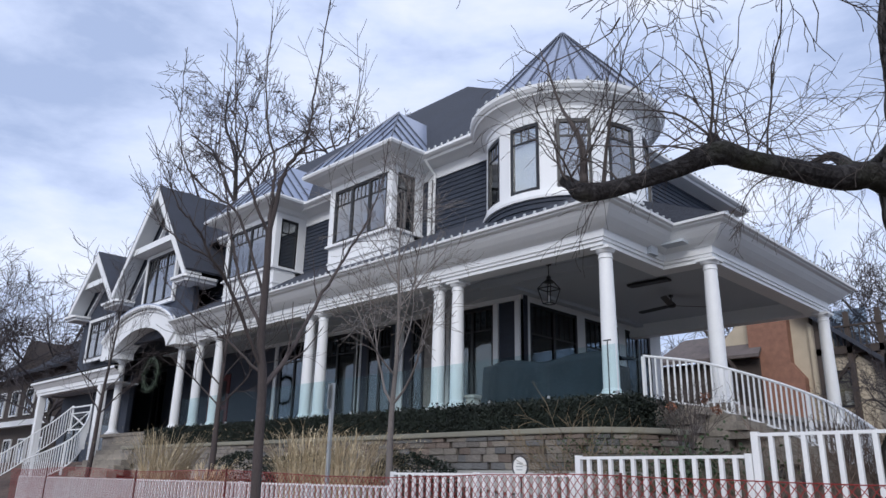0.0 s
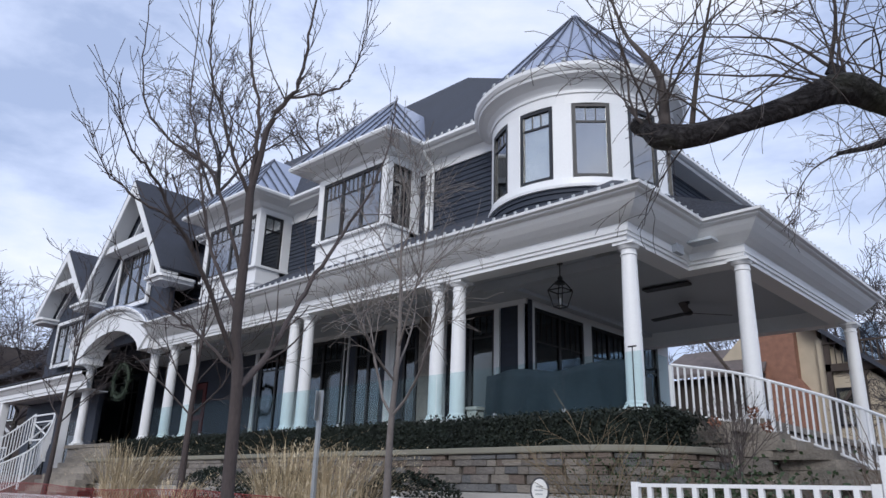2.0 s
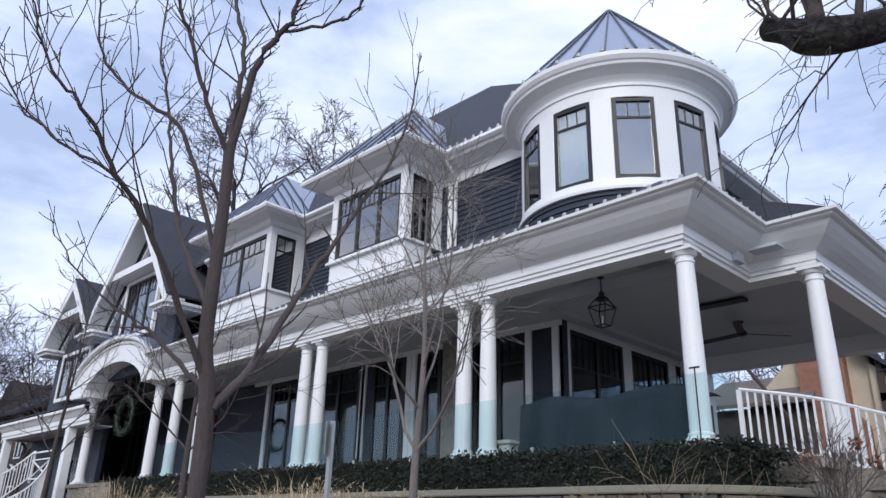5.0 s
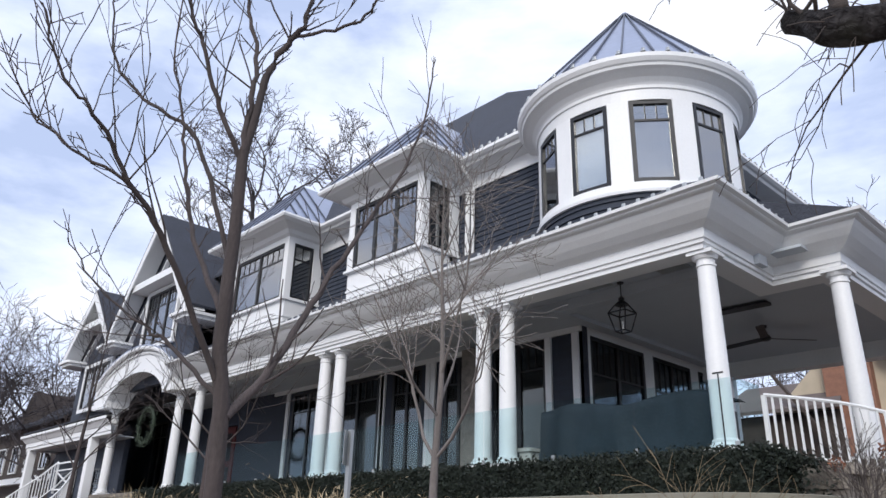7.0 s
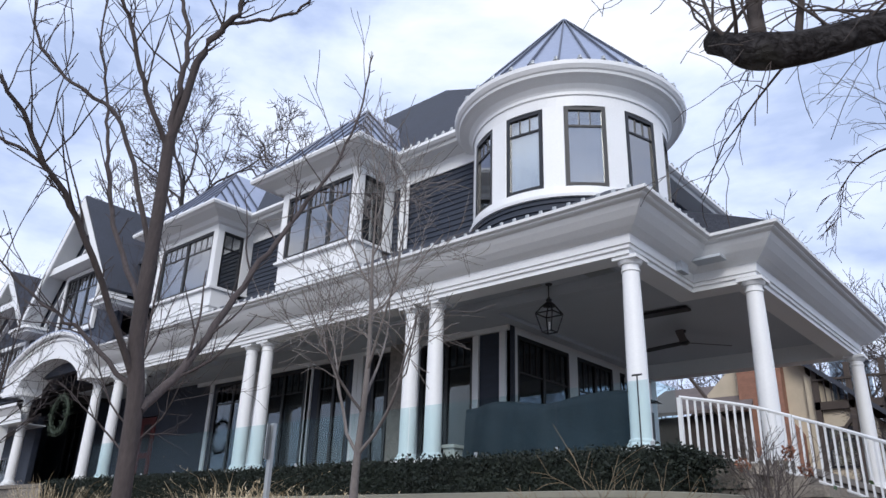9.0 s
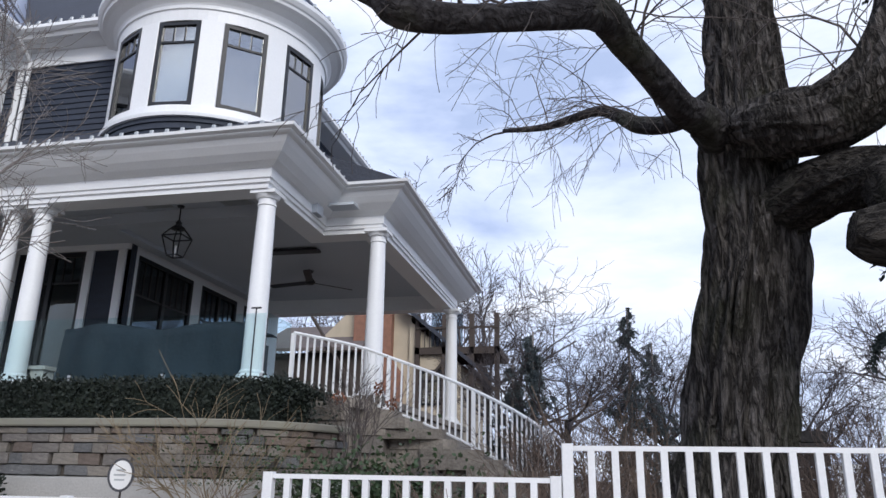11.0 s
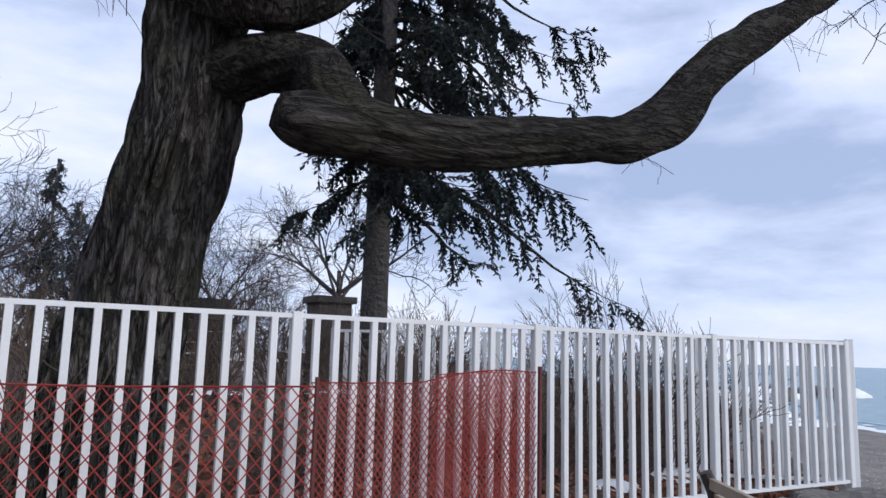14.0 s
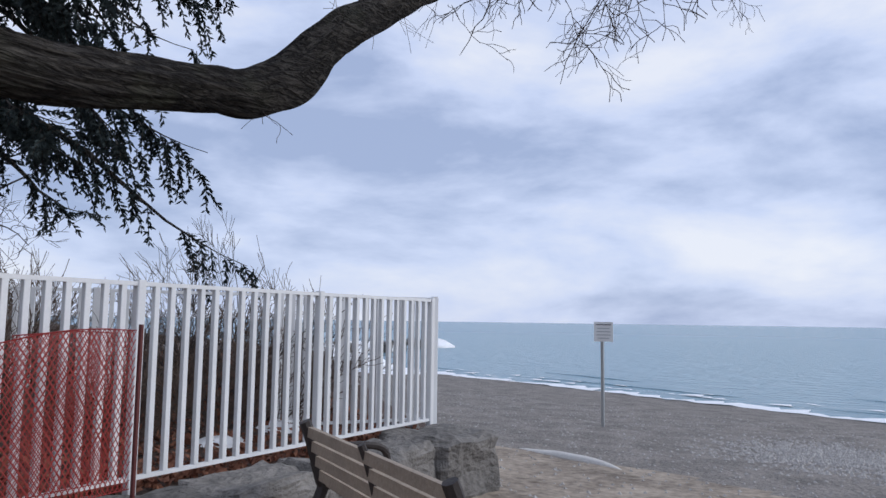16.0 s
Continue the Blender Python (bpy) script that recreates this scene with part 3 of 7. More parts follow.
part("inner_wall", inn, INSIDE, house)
cbd = MB()
for x in (-14.55,):
    cbd.box(x - 0.07, x + 0.07, UPY - 0.06, UPY - 0.036, 7.9, 9.95)
cbd.box(-26, -12, UPY - 0.07, UPY - 0.036, 9.72, 10.05)
part("corner_board", cbd, WHITE, house)
part("downspout", MB().tube([(-14.3, 13.85, 10.15), (-14.3, 14.1, 9.95), (-14.3, 14.28, 9.8), (-14.3, 14.28, 8.0)], 0.045, 8), WHITE, house)

# main roof: hipped, ridge along the front
RZ, RY, RX = 14.14, 16.83, -15.43
E0, EX = 13.85, -9.4
th = (0, 0, 0.09)
HL = -33.0
for pts in ([(HL, E0, 10.25), (EX, E0, 10.25), (RX, RY, RZ), (HL + 6, RY, RZ)],
            [(EX, E0, 10.25), (EX, 24.2, 10.25), (RX, 21.2, RZ), (RX, RY, RZ)],
            [(EX, 24.2, 10.25), (HL, 24.2, 10.25), (HL + 6, 21.2, RZ), (RX, 21.2, RZ)],
            [(HL + 6, RY, RZ), (RX, RY, RZ), (RX, 21.2, RZ), (HL + 6, 21.2, RZ)],
            [(HL, 24.2, 10.25), (HL, E0, 10.25), (HL + 6, RY, RZ), (HL + 6, 21.2, RZ)]):
    part("roof_slope", MB().poly(pts, th), SHINGLE, house, "dark slate-grey shingle roof slope")
ms = MB()
ms.sweep([(-26.0, E0), (EX, E0), (EX, 24.2)], [(0.06, 10.36), (-0.04, 10.33), (-0.09, 10.33), (-0.1, 10.25), (-0.04, 10.2), (0.02, 10.18), (0.06, 10.12), (0.5, 10.06), (0.53, 9.98), (0.56, 9.7)])
part("eave_cornice", ms, WHITE, house)
snow_guards(house, (-14.2, E0 - 0.05, 10.37), (-11.9, E0 - 0.05, 10.37), 9)
snow_guards(house, (EX + 0.05, 16.2, 10.37), (EX + 0.05, 23.8, 10.37), 26)


# turret
TX, TY, TR = -10.24, 15.05, 2.0
turret = part("turret", MB().lathe(TX, TY, [(TR + 0.06, 6.6), (TR + 0.06, 7.5)], 64), SIDING, house, "round navy shingle corner turret", smooth=True)
tc_ = MB()
for i in range(6):
    z = 6.75 + i * 0.13
    tc_.lathe(TX, TY, [(TR + 0.062, z + 0.13), (TR + 0.095, z), (TR + 0.06, z)], 64)
part("siding", tc_, SIDING, turret, kind="stuff")
part("sill_band", MB().lathe(TX, TY, [(TR, 7.50), (TR + 0.13, 7.50), (TR + 0.14, 7.56), (TR + 0.09, 7.58), (TR + 0.08, 7.72), (TR - 0.1, 7.74)], 64), WHITE, turret, smooth=False)
part("frieze", MB().lathe(TX, TY, [(TR - 0.1, 9.44), (TR + 0.04, 9.44), (TR + 0.05, 9.66), (TR + 0.08, 9.67), (TR + 0.08, 9.74), (TR + 0.10, 9.78), (TR + 0.17, 9.86), (TR + 0.30, 9.93), (TR + 0.38, 9.96), (TR + 0.40, 10.01),
                                           (TR + 0.43, 10.03), (TR + 0.48, 10.10), (TR + 0.49, 10.18), (TR + 0.45, 10.2)], 72), WHITE, turret, "white coved turret cornice", smooth=False)
part("cone_roof", MB().lathe(TX, TY, [(TR + 0.45, 10.18), (0.06, 13.0), (0.05, 13.02)], 72), METALROOF, turret, "grey-blue standing-seam cone roof", smooth=True)
for i in range(26):
    a = 2 * math.pi * (i + 0.5) / 26
    ca_, sa_ = math.cos(a), math.sin(a)
    part("seam", MB().beam((TX + (TR + 0.45) * ca_, TY + (TR + 0.45) * sa_, 10.20), (TX + 0.08 * ca_, TY + 0.08 * sa_, 13.0), 0.03, 0.06), SEAM, turret)
part("finial", MB().lathe(TX, TY, [(0.09, 12.98), (0.10, 13.03), (0.07, 13.06), (0.03, 13.10), (0.0, 13.11)], 12), METALROOF, turret)
for i in range(34):
    a = 2 * math.pi * i / 34
    snow_guards(turret, (TX + (TR + 0.44) * math.cos(a), TY + (TR + 0.44) * math.sin(a), 10.24), (TX + (TR + 0.44) * math.cos(a), TY + (TR + 0.44) * math.sin(a), 10.24), 1)
t_c = [-118, -84, -50, -16, 18, 52]
for k, az in enumerate(t_c):
    a = radians(az)
    m = Matrix.Translation((TX, TY, 7.745)) @ Matrix.Rotation(a + math.pi / 2, 4, "Z") @ Matrix.Translation((0, -TR * 0.985, 0))
    window(turret, m, 0.78, 1.69, lites=3, frame=0.075, top=0.2, blind=[(0.0, 1.0, 0.0, 1.0, 0.0, 0.0)[k]])
    pm = Matrix.Translation((TX, TY, 7.72)) @ Matrix.Rotation(a + math.pi / 2 + radians(17), 4, "Z") @ Matrix.Translation((0, -TR * 0.985, 0))
    part("pier", MB().box(-0.205, 0.205, -0.07, 0.1, 0, 1.73, 0.01, m=pm), WHITE, turret)
pm = Matrix.Translation((TX, TY, 7.72)) @ Matrix.Rotation(radians(-118 + 90 - 17), 4, "Z") @ Matrix.Translation((0, -TR * 0.985, 0))
part("pier", MB().box(-0.205, 0.205, -0.07, 0.1, 0, 1.73, 0.01, m=pm), WHITE, turret)
# added drum behind the turret panes, coloured as room shade
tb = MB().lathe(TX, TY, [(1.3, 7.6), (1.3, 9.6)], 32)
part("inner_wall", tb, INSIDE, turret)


# box bays with metal hip roofs
def bay(x0, x1, y0, z_sill, z_head, apex, ov=0.62, sashes=3, sidew=0.5):
    by = part("bay", MB().box(x0, x1, y0 + 0.06, UPY - 0.04, 6.95, z_sill - 0.09), WHITE, house, "white panelled box bay window")
    pan = MB()
    pan.box(x0 - 0.06, x1 + 0.06, y0 - 0.05, UPY - 0.04, z_sill - 0.088, z_sill - 0.03)
    pan.box(x0 - 0.03, x1 + 0.03, y0 - 0.02, UPY - 0.04, z_sill - 0.03, z_sill)
    pan.box(x0 - 0.02, x1 + 0.02, y0 + 0.03, UPY - 0.05, z_sill - 0.6, z_sill - 0.55)
    part("sill", pan, WHITE, by)
    cp = MB()
    pw = 0.22
    for a, b in ((x0, x0 + pw), (x1 - pw, x1)):
        cp.box(a, b, y0, y0 + pw, z_sill, z_head, 0.008)
    for x in (x0, x1 - pw):
        cp.box(x, x + pw, UPY - 0.35, UPY - 0.04, z_sill - 0.2, z_head)
    cp.box(x0, x1, y0, UPY - 0.04, z_head, 10.12)
    part("corner_post", cp, WHITE, by)
    h = z_head - z_sill
    # pale blinds here also imitate the sky's reflection in the panes
    window(by, pose((x0 + x1) / 2, y0 + 0.07, z_sill), x1 - x0 - 2 * pw, h, lites=4, sashes=sashes, frame=0.08, top=0.24, blind=(0.75, 1.0, 1.0) if sashes == 3 else (1.0, 0.9))
    d = UPY - 0.35 - y0 - pw
    window(by, pose(x1 - 0.07, y0 + pw + d / 2, z_sill, 0, 0, 90), d, h, lites=2, frame=0.07, top=0.24)
    window(by, pose(x0 + 0.07, y0 + pw + d / 2, z_sill, 0, 0, -90), d, h, lites=2, frame=0.07, top=0.24)
    co = MB().sweep([(x0 - ov, UPY + 0.2), (x0 - ov, y0 - ov), (x1 + ov, y0 - ov), (x1 + ov, UPY + 0.2)],
                    [(0.05, 10.38), (-0.03, 10.36), (-0.05, 10.30), (-0.02, 10.24), (0.04, 10.22), (0.1, 10.18), (0.3, 10.13), (0.42, 10.10), (0.5, 10.0), (ov, 9.97)])
    part("bay_cornice", co, WHITE, by)
    ax, ay, az = apex
    a, b, c, d_ = (x0 - ov, y0 - ov, 10.36), (x1 + ov, y0 - ov, 10.36), (x1 + ov, UPY + 0.1, 10.36), (x0 - ov, UPY + 0.1, 10.36)
    bk = (ax, ay + 2.0, az)
    rf = MB()
    rf.poly([a, b, apex], (0, 0, 0.02))
    rf.poly([b, c, bk, apex], (0, 0, 0.02))
    rf.poly([d_, a, apex, bk], (0, 0, 0.02))
    roof = part("bay_roof", rf, METALROOF, by, "grey standing-seam metal hip roof")

    def seam(p, q):
        part("seam", MB().beam(p, q, 0.035, 0.06), SEAM, by)
    for p in (a, b):
        seam((p[0], p[1], p[2] + 0.03), (ax, ay, az + 0.03))
    n = 8
    for i in range(1, n):
        t = i / n
        x = lerp(a, b, t)[0]
        f = (x - a[0]) / (ax - a[0]) if x < ax else (b[0] - x) / (b[0] - ax)
        f *= 0.97
        seam((x, a[1], 10.39), (x, a[1] + (ay - a[1]) * f, 10.39 + (az - 10.36) * f))
    for i in range(1, 5):
        y = lerp(b, c, i / 5)[1]
        for ex, f0 in ((b[0], 1), (a[0], 1)):
            f = min(1.0, (y - b[1]) / (ay - b[1])) * 0.97
            seam((ex, y, 10.39), (ex + (ax - ex) * f, y, 10.39 + (az - 10.36) * f))
    return by


bay(-17.75, -14.85, 13.15, 8.10, 9.80, (-15.9, 14.21, 12.35))
bay(-24.0, -20.75, 13.15, 8.10, 9.80, (-21.9, 14.15, 12.3), sashes=2)


# gables over the entrance
def gable(cx, half, z0, z1, y_face, y_back, win, collar=None):
    g = part("gable_wall", MB().poly([(cx - half + 0.5, y_face, 6.6), (cx + half - 0.5, y_face, 6.6), (cx + half - 0.5, y_face, z0 + 0.3), (cx, y_face, z1 - 0.35), (cx - half + 0.5, y_face, z0 + 0.3)], (0, 0.2, 0)), SIDING, house, "navy shingle gable front")
    yo = y_face - 0.7
    sl = Vector((half, 0, z0 - z1)).normalized()
    up = Vector((-sl.z, 0, sl.x))
    for sgn in (-1, 1):
        e, t_ = Vector((cx + sgn * half, yo, z0)), Vector((cx, yo, z1))
        n = Vector((up.x * sgn, 0, up.z)) * 0.10
        part("roof_slope", MB().poly([e, t_, t_ + Vector((0, y_back - yo, 0)), e + Vector((0, y_back - yo, 0))], n), SHINGLE, g, "dark shingle gable roof slope")
        dn = Vector((0, 0, -0.36))
        part("rake_board", MB().poly([e + Vector((0, -0.02, 0)), t_ + Vector((0, -0.02, 0)), t_ + dn * 1.25 + Vector((0, -0.02, 0)), e + dn + Vector((0, -0.02, 0))], (0, 0.07, 0)), WHITE, g, "wide white rake board")
        part("soffit", MB().poly([e + Vector((0, 0.06, -0.05)), t_ + Vector((0, 0.06, -0.05)), t_ + Vector((0, 0.68, -0.05)), e + Vector((0, 0.68, -0.05))], (0, 0, -0.05)), WHITE, g)
        q = Vector((sgn * 0.9, 0, 0))
        a, b = e - q + Vector((0, 0.69, -0.35)), t_ + Vector((0, 0.69, -1.35))
        part("rake_trim", MB().beam(a + Vector((0, -0.04, 0.2)), b + Vector((0, -0.04, 0)), 0.06, 0.2, up=(0, 1, 0)), WHITE, g)
        # flared eave return
        r = MB()
        x0, x1 = sorted((cx + sgn * (half + 0.25), cx + sgn * (half - 1.0)))
        r.box(x0, x1, yo - 0.12, y_face + 0.6, z0 - 0.30, z0 - 0.2, 0.1)
        r.box(x0 + 0.1, x1 - 0.1, yo, y_face + 0.6, z0 - 0.42, z0 - 0.30, 0.08)
        part("eave_return", r, WHITE, g)
    if collar:
        w = half * (z1 - collar) / (z1 - z0)
        part("collar_board", MB().box(cx - w + 0.15, cx + w - 0.15, yo + 0.08, y_face - 0.002, collar - 0.13, collar + 0.13), WHITE, g)
    x0, x1, za, zb = win
    window(g, pose((x0 + x1) / 2, y_face - 0.07, za), x1 - x0, zb - za, lites=3, sashes=3, frame=0.08, top=0.24, blind=(0.0, 0.7, 0.9), casing=0.14)
    # dark sheet behind the panes in place of a shaded room
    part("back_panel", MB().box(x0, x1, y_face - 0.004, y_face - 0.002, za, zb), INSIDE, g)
    return g


gable(-29.2, 3.45, 8.75, 13.0, 13.2, 18.5, (-30.5, -27.9, 8.1, 10.15), 10.45)
gable(-35.3, 2.6, 8.8, 11.35, 13.3, 18.5, (-36.4, -33.6, 6.45, 8.2), 9.9)

# arched entrance
ar = MB()
AC, AH = -29.35, 3.0
k = 24
ang = lambda i: -1 + 2 * i / k
outer = [(AC + AH * 1.12 * ang(i), 6.72 + 1.05 * (1 - ang(i) ** 2) ** 0.8) for i in range(k + 1)]
inner = [(AC + AH * 0.86 * ang(i), 6.02 + 0.95 * (1 - ang(i) ** 2) ** 0.7) for i in range(k + 1)]
for i in range(k + 1):
    for q, y in ((outer, 12.62), (inner, 12.62), (inner, 13.5), (outer, 13.5)):
        ar.v.append((q[i][0], y, q[i][1]))
for i in range(k):
    for a in range(4):
        b = (a + 1) % 4
        ar.f.append((i * 4 + a, i * 4 + b, i * 4 + 4 + b, i * 4 + 4 + a))
ar.f += [(3, 2, 1, 0), (4 * k, 4 * k + 1, 4 * k + 2, 4 * k + 3)]
arch = part("entrance_arch", ar, WHITE, house, "white segmental entrance arch")
co = MB()
co.tube([(x, 12.52, z + 0.02) for x, z in outer], 0.09, 8)
co.tube([(x, 12.60, z - 0.16) for x, z in outer], 0.05, 6)
part("arch_moulding", co, WHITE, arch)
av = MB()
for i in range(k):
    (xa, za), (xb, zb) = outer[i], outer[i + 1]
    av.poly([(xa, 12.45, za + 0.08), (xb, 12.45, zb + 0.08), (xb, 14.4, zb + 0.08), (xa, 14.4, za + 0.08)], (0, 0, 0.04))
part("arch_roof", av, METALROOF, arch)
part("impost", MB().box(-33.2, -31.7, 12.7, 13.5, 6.03, 6.74), WHITE, arch)
part("impost", MB().box(-27.0, -26.2, 12.7, 13.5, 6.03, 6.74), WHITE, arch)

# low wing beyond the entrance
WZ = 0.72
wing = part("carport_wing", MB().sweep([(-41.2, 14.0), (-41.2, 12.45), (-30.9, 12.45)], [(0.4, 5.0 + WZ), (0.0, 4.92 + WZ), (0.0, 4.82 + WZ), (0.08, 4.78 + WZ), (0.2, 4.62 + WZ), (0.24, 4.6 + WZ), (0.24, 4.42 + WZ), (0.28, 4.4 + WZ), (0.28, 4.3 + WZ), (0.7, 4.3 + WZ)]), WHITE, house, "low white-fasciaed side wing")
part("wing_roof", MB().poly([(-41.1, 12.5, 5.0 + WZ), (-32.5, 12.5, 5.0 + WZ), (-32.5, 14.4, 5.6 + WZ), (-41.1, 14.4, 5.6 + WZ)], (0, 0, 0.05)), SHINGLE, wing)
part("wing_soffit", MB().box(-40.9, -32.0, 12.75, 14.0, 4.36 + WZ, 4.4 + WZ), CEIL, wing)
part("wing_wall", MB().box(-40.9, -32.8, 14.0, 14.2, 1.0, 4.8 + WZ), SIDING, wing)
part("upper_side_wall", MB().box(-38.2, -32.7, 13.5, 13.7, 5.9, 9.0), SIDING, wing)
for x in (-40.6, -33.0):
    part("wing_post", MB().box(x - 0.16, x + 0.16, 12.74, 13.06, 1.1, 4.3 + WZ, 0.02), WHITE, wing)
for x in (-38.6, -35.4):
    window(wing, pose(x, 13.97, 1.5), 2.2, 2.6, lites=4, sashes=2, top=0.2, pane_mat=DARKGLASS)

# front door with a wreath
fd = part("front_door", MB().box(-30.25, -28.55, WALLY - 0.03, WALLY + 0.1, FLOOR + 0.02, FLOOR + 2.55), mat("dark_red_door", (0.09, 0.02, 0.02), 0.4), house, "dark red panelled front door")
for x in (-29.8, -29.0):
    part("door_panel", MB().box(x - 0.25, x + 0.25, WALLY - 0.05, WALLY - 0.032, FLOOR + 0.3, FLOOR + 1.1).box(x - 0.25, x + 0.25, WALLY - 0.05, WALLY - 0.032, FLOOR + 1.3, FLOOR + 2.3), BLACK, fd)
for x, y, r in ((-29.3, 13.3, 0.62),):
    wr = thing("wreath", (x, y, 4.6), "large dark evergreen wreath hung in the entrance", "wreath")
    w_ = MB()
    rnd = random.Random(5)
    for i in range(420):
        a = rnd.uniform(0, 6.283)
        q = rnd.gauss(0, 0.07)
        p = Vector((x + (r + q) * math.cos(a), y + rnd.gauss(0, 0.05), 5.2 + (r + q) * math.sin(a)))
        d = Vector((rnd.uniform(-1, 1), rnd.uniform(-1, 0.3), rnd.uniform(-1, 1))).normalized() * 0.11
        w_.tube([p, p + d], [0.014, 0.002], 3, False)
    w_.tube([(x + r * math.cos(i * 0.2617994), y, 5.2 + r * math.sin(i * 0.2617994)) for i in range(25)], 0.05, 6)
    part("wreath_ring", w_, WREATH, wr)
    part("wreath_cord", MB().tube([(x, y, 5.2 + r), (x, y, 6.95)], 0.012, 5), POST, wr)


# ---- porch things ----
gl = thing("glass_balustrade", (-16, 12.95, FLOOR), "clear pale green frameless glass balustrade", "balustrade")
xs = [-25.6 + i * 1.62 for i in range(12)]
for a, b in list(zip(xs, xs[1:])):
    pn = part("glass_panel", MB().box(a + 0.012, b - 0.012, 12.944, 12.956, FLOOR + 0.06, FLOOR + 1.02), RAILGLASS, gl)
    pn.visible_shadow = False
    part("clamp", MB().box(b - 0.03, b + 0.03, 12.925, 12.975, FLOOR, FLOOR + 0.12, 0.005), GALV, gl)
pn = part("glass_panel", MB().box(-7.756, -7.744, 12.97, 13.78, FLOOR + 0.06, FLOOR + 1.02), RAILGLASS, gl)
pn.visible_shadow = False
part("slim_post", MB().tube([(-7.95, 12.93, FLOOR), (-7.95, 12.93, FLOOR + 1.1)], 0.012, 6).tube([(-8.03, 12.93, FLOOR + 1.1), (-7.87, 12.93, FLOOR + 1.1)], 0.014, 6), BLACK, gl, "slim black steel post")

cv = thing("covered_furniture", (-10.1, 14.4, FLOOR), "garden furniture under a dark teal tarpaulin cover on the porch", "covered furniture")
cm = MB()
nu, nv = 40, 18
for j in range(nv + 1):
    for i in range(nu + 1):
        u, v = i / nu, j / nv
        x = -11.9 + 3.5 * u
        if v < 0.45:
            z, y = FLOOR + 0.02 + (1.02 + 0.12 * noise.noise((u * 3, 1, 0)) - 0.25 * max(0, u - 0.82)) * v / 0.45, 13.75 - 0.1 * (1 - v / 0.45) + 0.09 * noise.noise((u * 9, v * 2, 0))
        else:
            w = (v - 0.45) / 0.55
            z, y = FLOOR + 1.04 + 0.12 * noise.noise((u * 3, 1, 0)) - 0.25 * max(0, u - 0.82) + 0.10 * noise.noise((u * 5, w * 3, 2)), 13.75 + 1.1 * w
        cm.v.append((x, y, z))
for j in range(nv):
    for i in range(nu):
        a = j * (nu + 1) + i
        cm.f.append((a, a + 1, a + nu + 2, a + nu + 1))
part("tarpaulin", cm, COVER, cv, smooth=True)
part("furniture_bulk", MB().box(-11.7, -8.6, 13.95, 14.8, FLOOR, FLOOR + 0.85), BLACK, cv)

pl_ = thing("stone_plinth", (-12.1, 13.6, FLOOR), "small pale stone plinth on the porch", "plinth")
part("plinth_body", MB().box(-12.22, -11.95, 13.45, 13.72, FLOOR, FLOOR + 0.3, 0.02), CONC, pl_)
part("plinth_cap", MB().box(-12.26, -11.91, 13.41, 13.76, FLOOR + 0.3, FLOOR + 0.36, 0.02), CONC, pl_)


def lantern(x, y, z):
    t = thing("hanging_lantern", (x, y, z - 1.0), "black four-sided glass porch lantern hanging from the ceiling", "lantern")
    part("chain", MB().tube([(x, y, z), (x, y, z - 0.3)], 0.014, 6).lathe(x, y, [(0.0, z - 0.001), (0.07, z - 0.002), (0.06, z - 0.03), (0, z - 0.035)], 12), BLACK, t)
    part("crown", MB().lathe(x, y, [(0.02, z - 0.28), (0.06, z - 0.33), (0.05, z - 0.37), (0.13, z - 0.44), (0.14, z - 0.46), (0.02, z - 0.47)], 12), BLACK, t)
    c = MB()
    top, mid_, bot = z - 0.46, z - 0.62, z - 0.98
    for a in (45, 135, 225, 315):
        ca, sa = math.cos(radians(a)), math.sin(radians(a))
        P = [(x + 0.13 * ca, y + 0.13 * sa, top), (x + 0.27 * ca, y + 0.27 * sa, mid_), (x + 0.15 * ca, y + 0.15 * sa, bot)]
        c.beam(P[0], P[1], 0.022, 0.022)
        c.beam(P[1], P[2], 0.022, 0.022)
        cb_, sb_ = math.cos(radians(a + 90)), math.sin(radians(a + 90))
        for r, zz in ((0.27, mid_), (0.15, bot)):
            c.beam((x + r * ca, y + r * sa, zz), (x + r * cb_, y + r * sb_, zz), 0.022, 0.022)
    part("cage", c, BLACK, t)
    part("candle", MB().tube([(x, y, bot), (x, y, bot + 0.2)], 0.02, 8), SIGNW, t)
    return t


lantern(-10.45, 14.45, CEILZ)


def fan(x, y, z, turn):
    t = thing("ceiling_fan", (x, y, z - 0.45), "black three-bladed ceiling fan at rest under the porch ceiling", "fan", "porch ceiling fans")
    part("rod", MB().tube([(x, y, z), (x, y, z - 0.2)], 0.016, 8).lathe(x, y, [(0, z - 0.001), (0.07, z - 0.002), (0.05, z - 0.06), (0.0, z - 0.065)], 14), BLACK, t)
    part("motor", MB().lathe(x, y, [(0.03, z - 0.17), (0.06, z - 0.2), (0.12, z - 0.27), (0.13, z - 0.31), (0.08, z - 0.35), (0.0, z - 0.36)], 20), BLACK, t)
    for i in range(3):
        m = Matrix.Translation((x, y, z - 0.30)) @ Matrix.Rotation(radians(turn + 120 * i), 4, "Z") @ Matrix.Rotation(radians(12), 4, "X")
        part("blade", MB().box(0.1, 1.15, -0.085, 0.085, -0.006, 0.006, 0.03, m=m), BLACK, t)
    return t


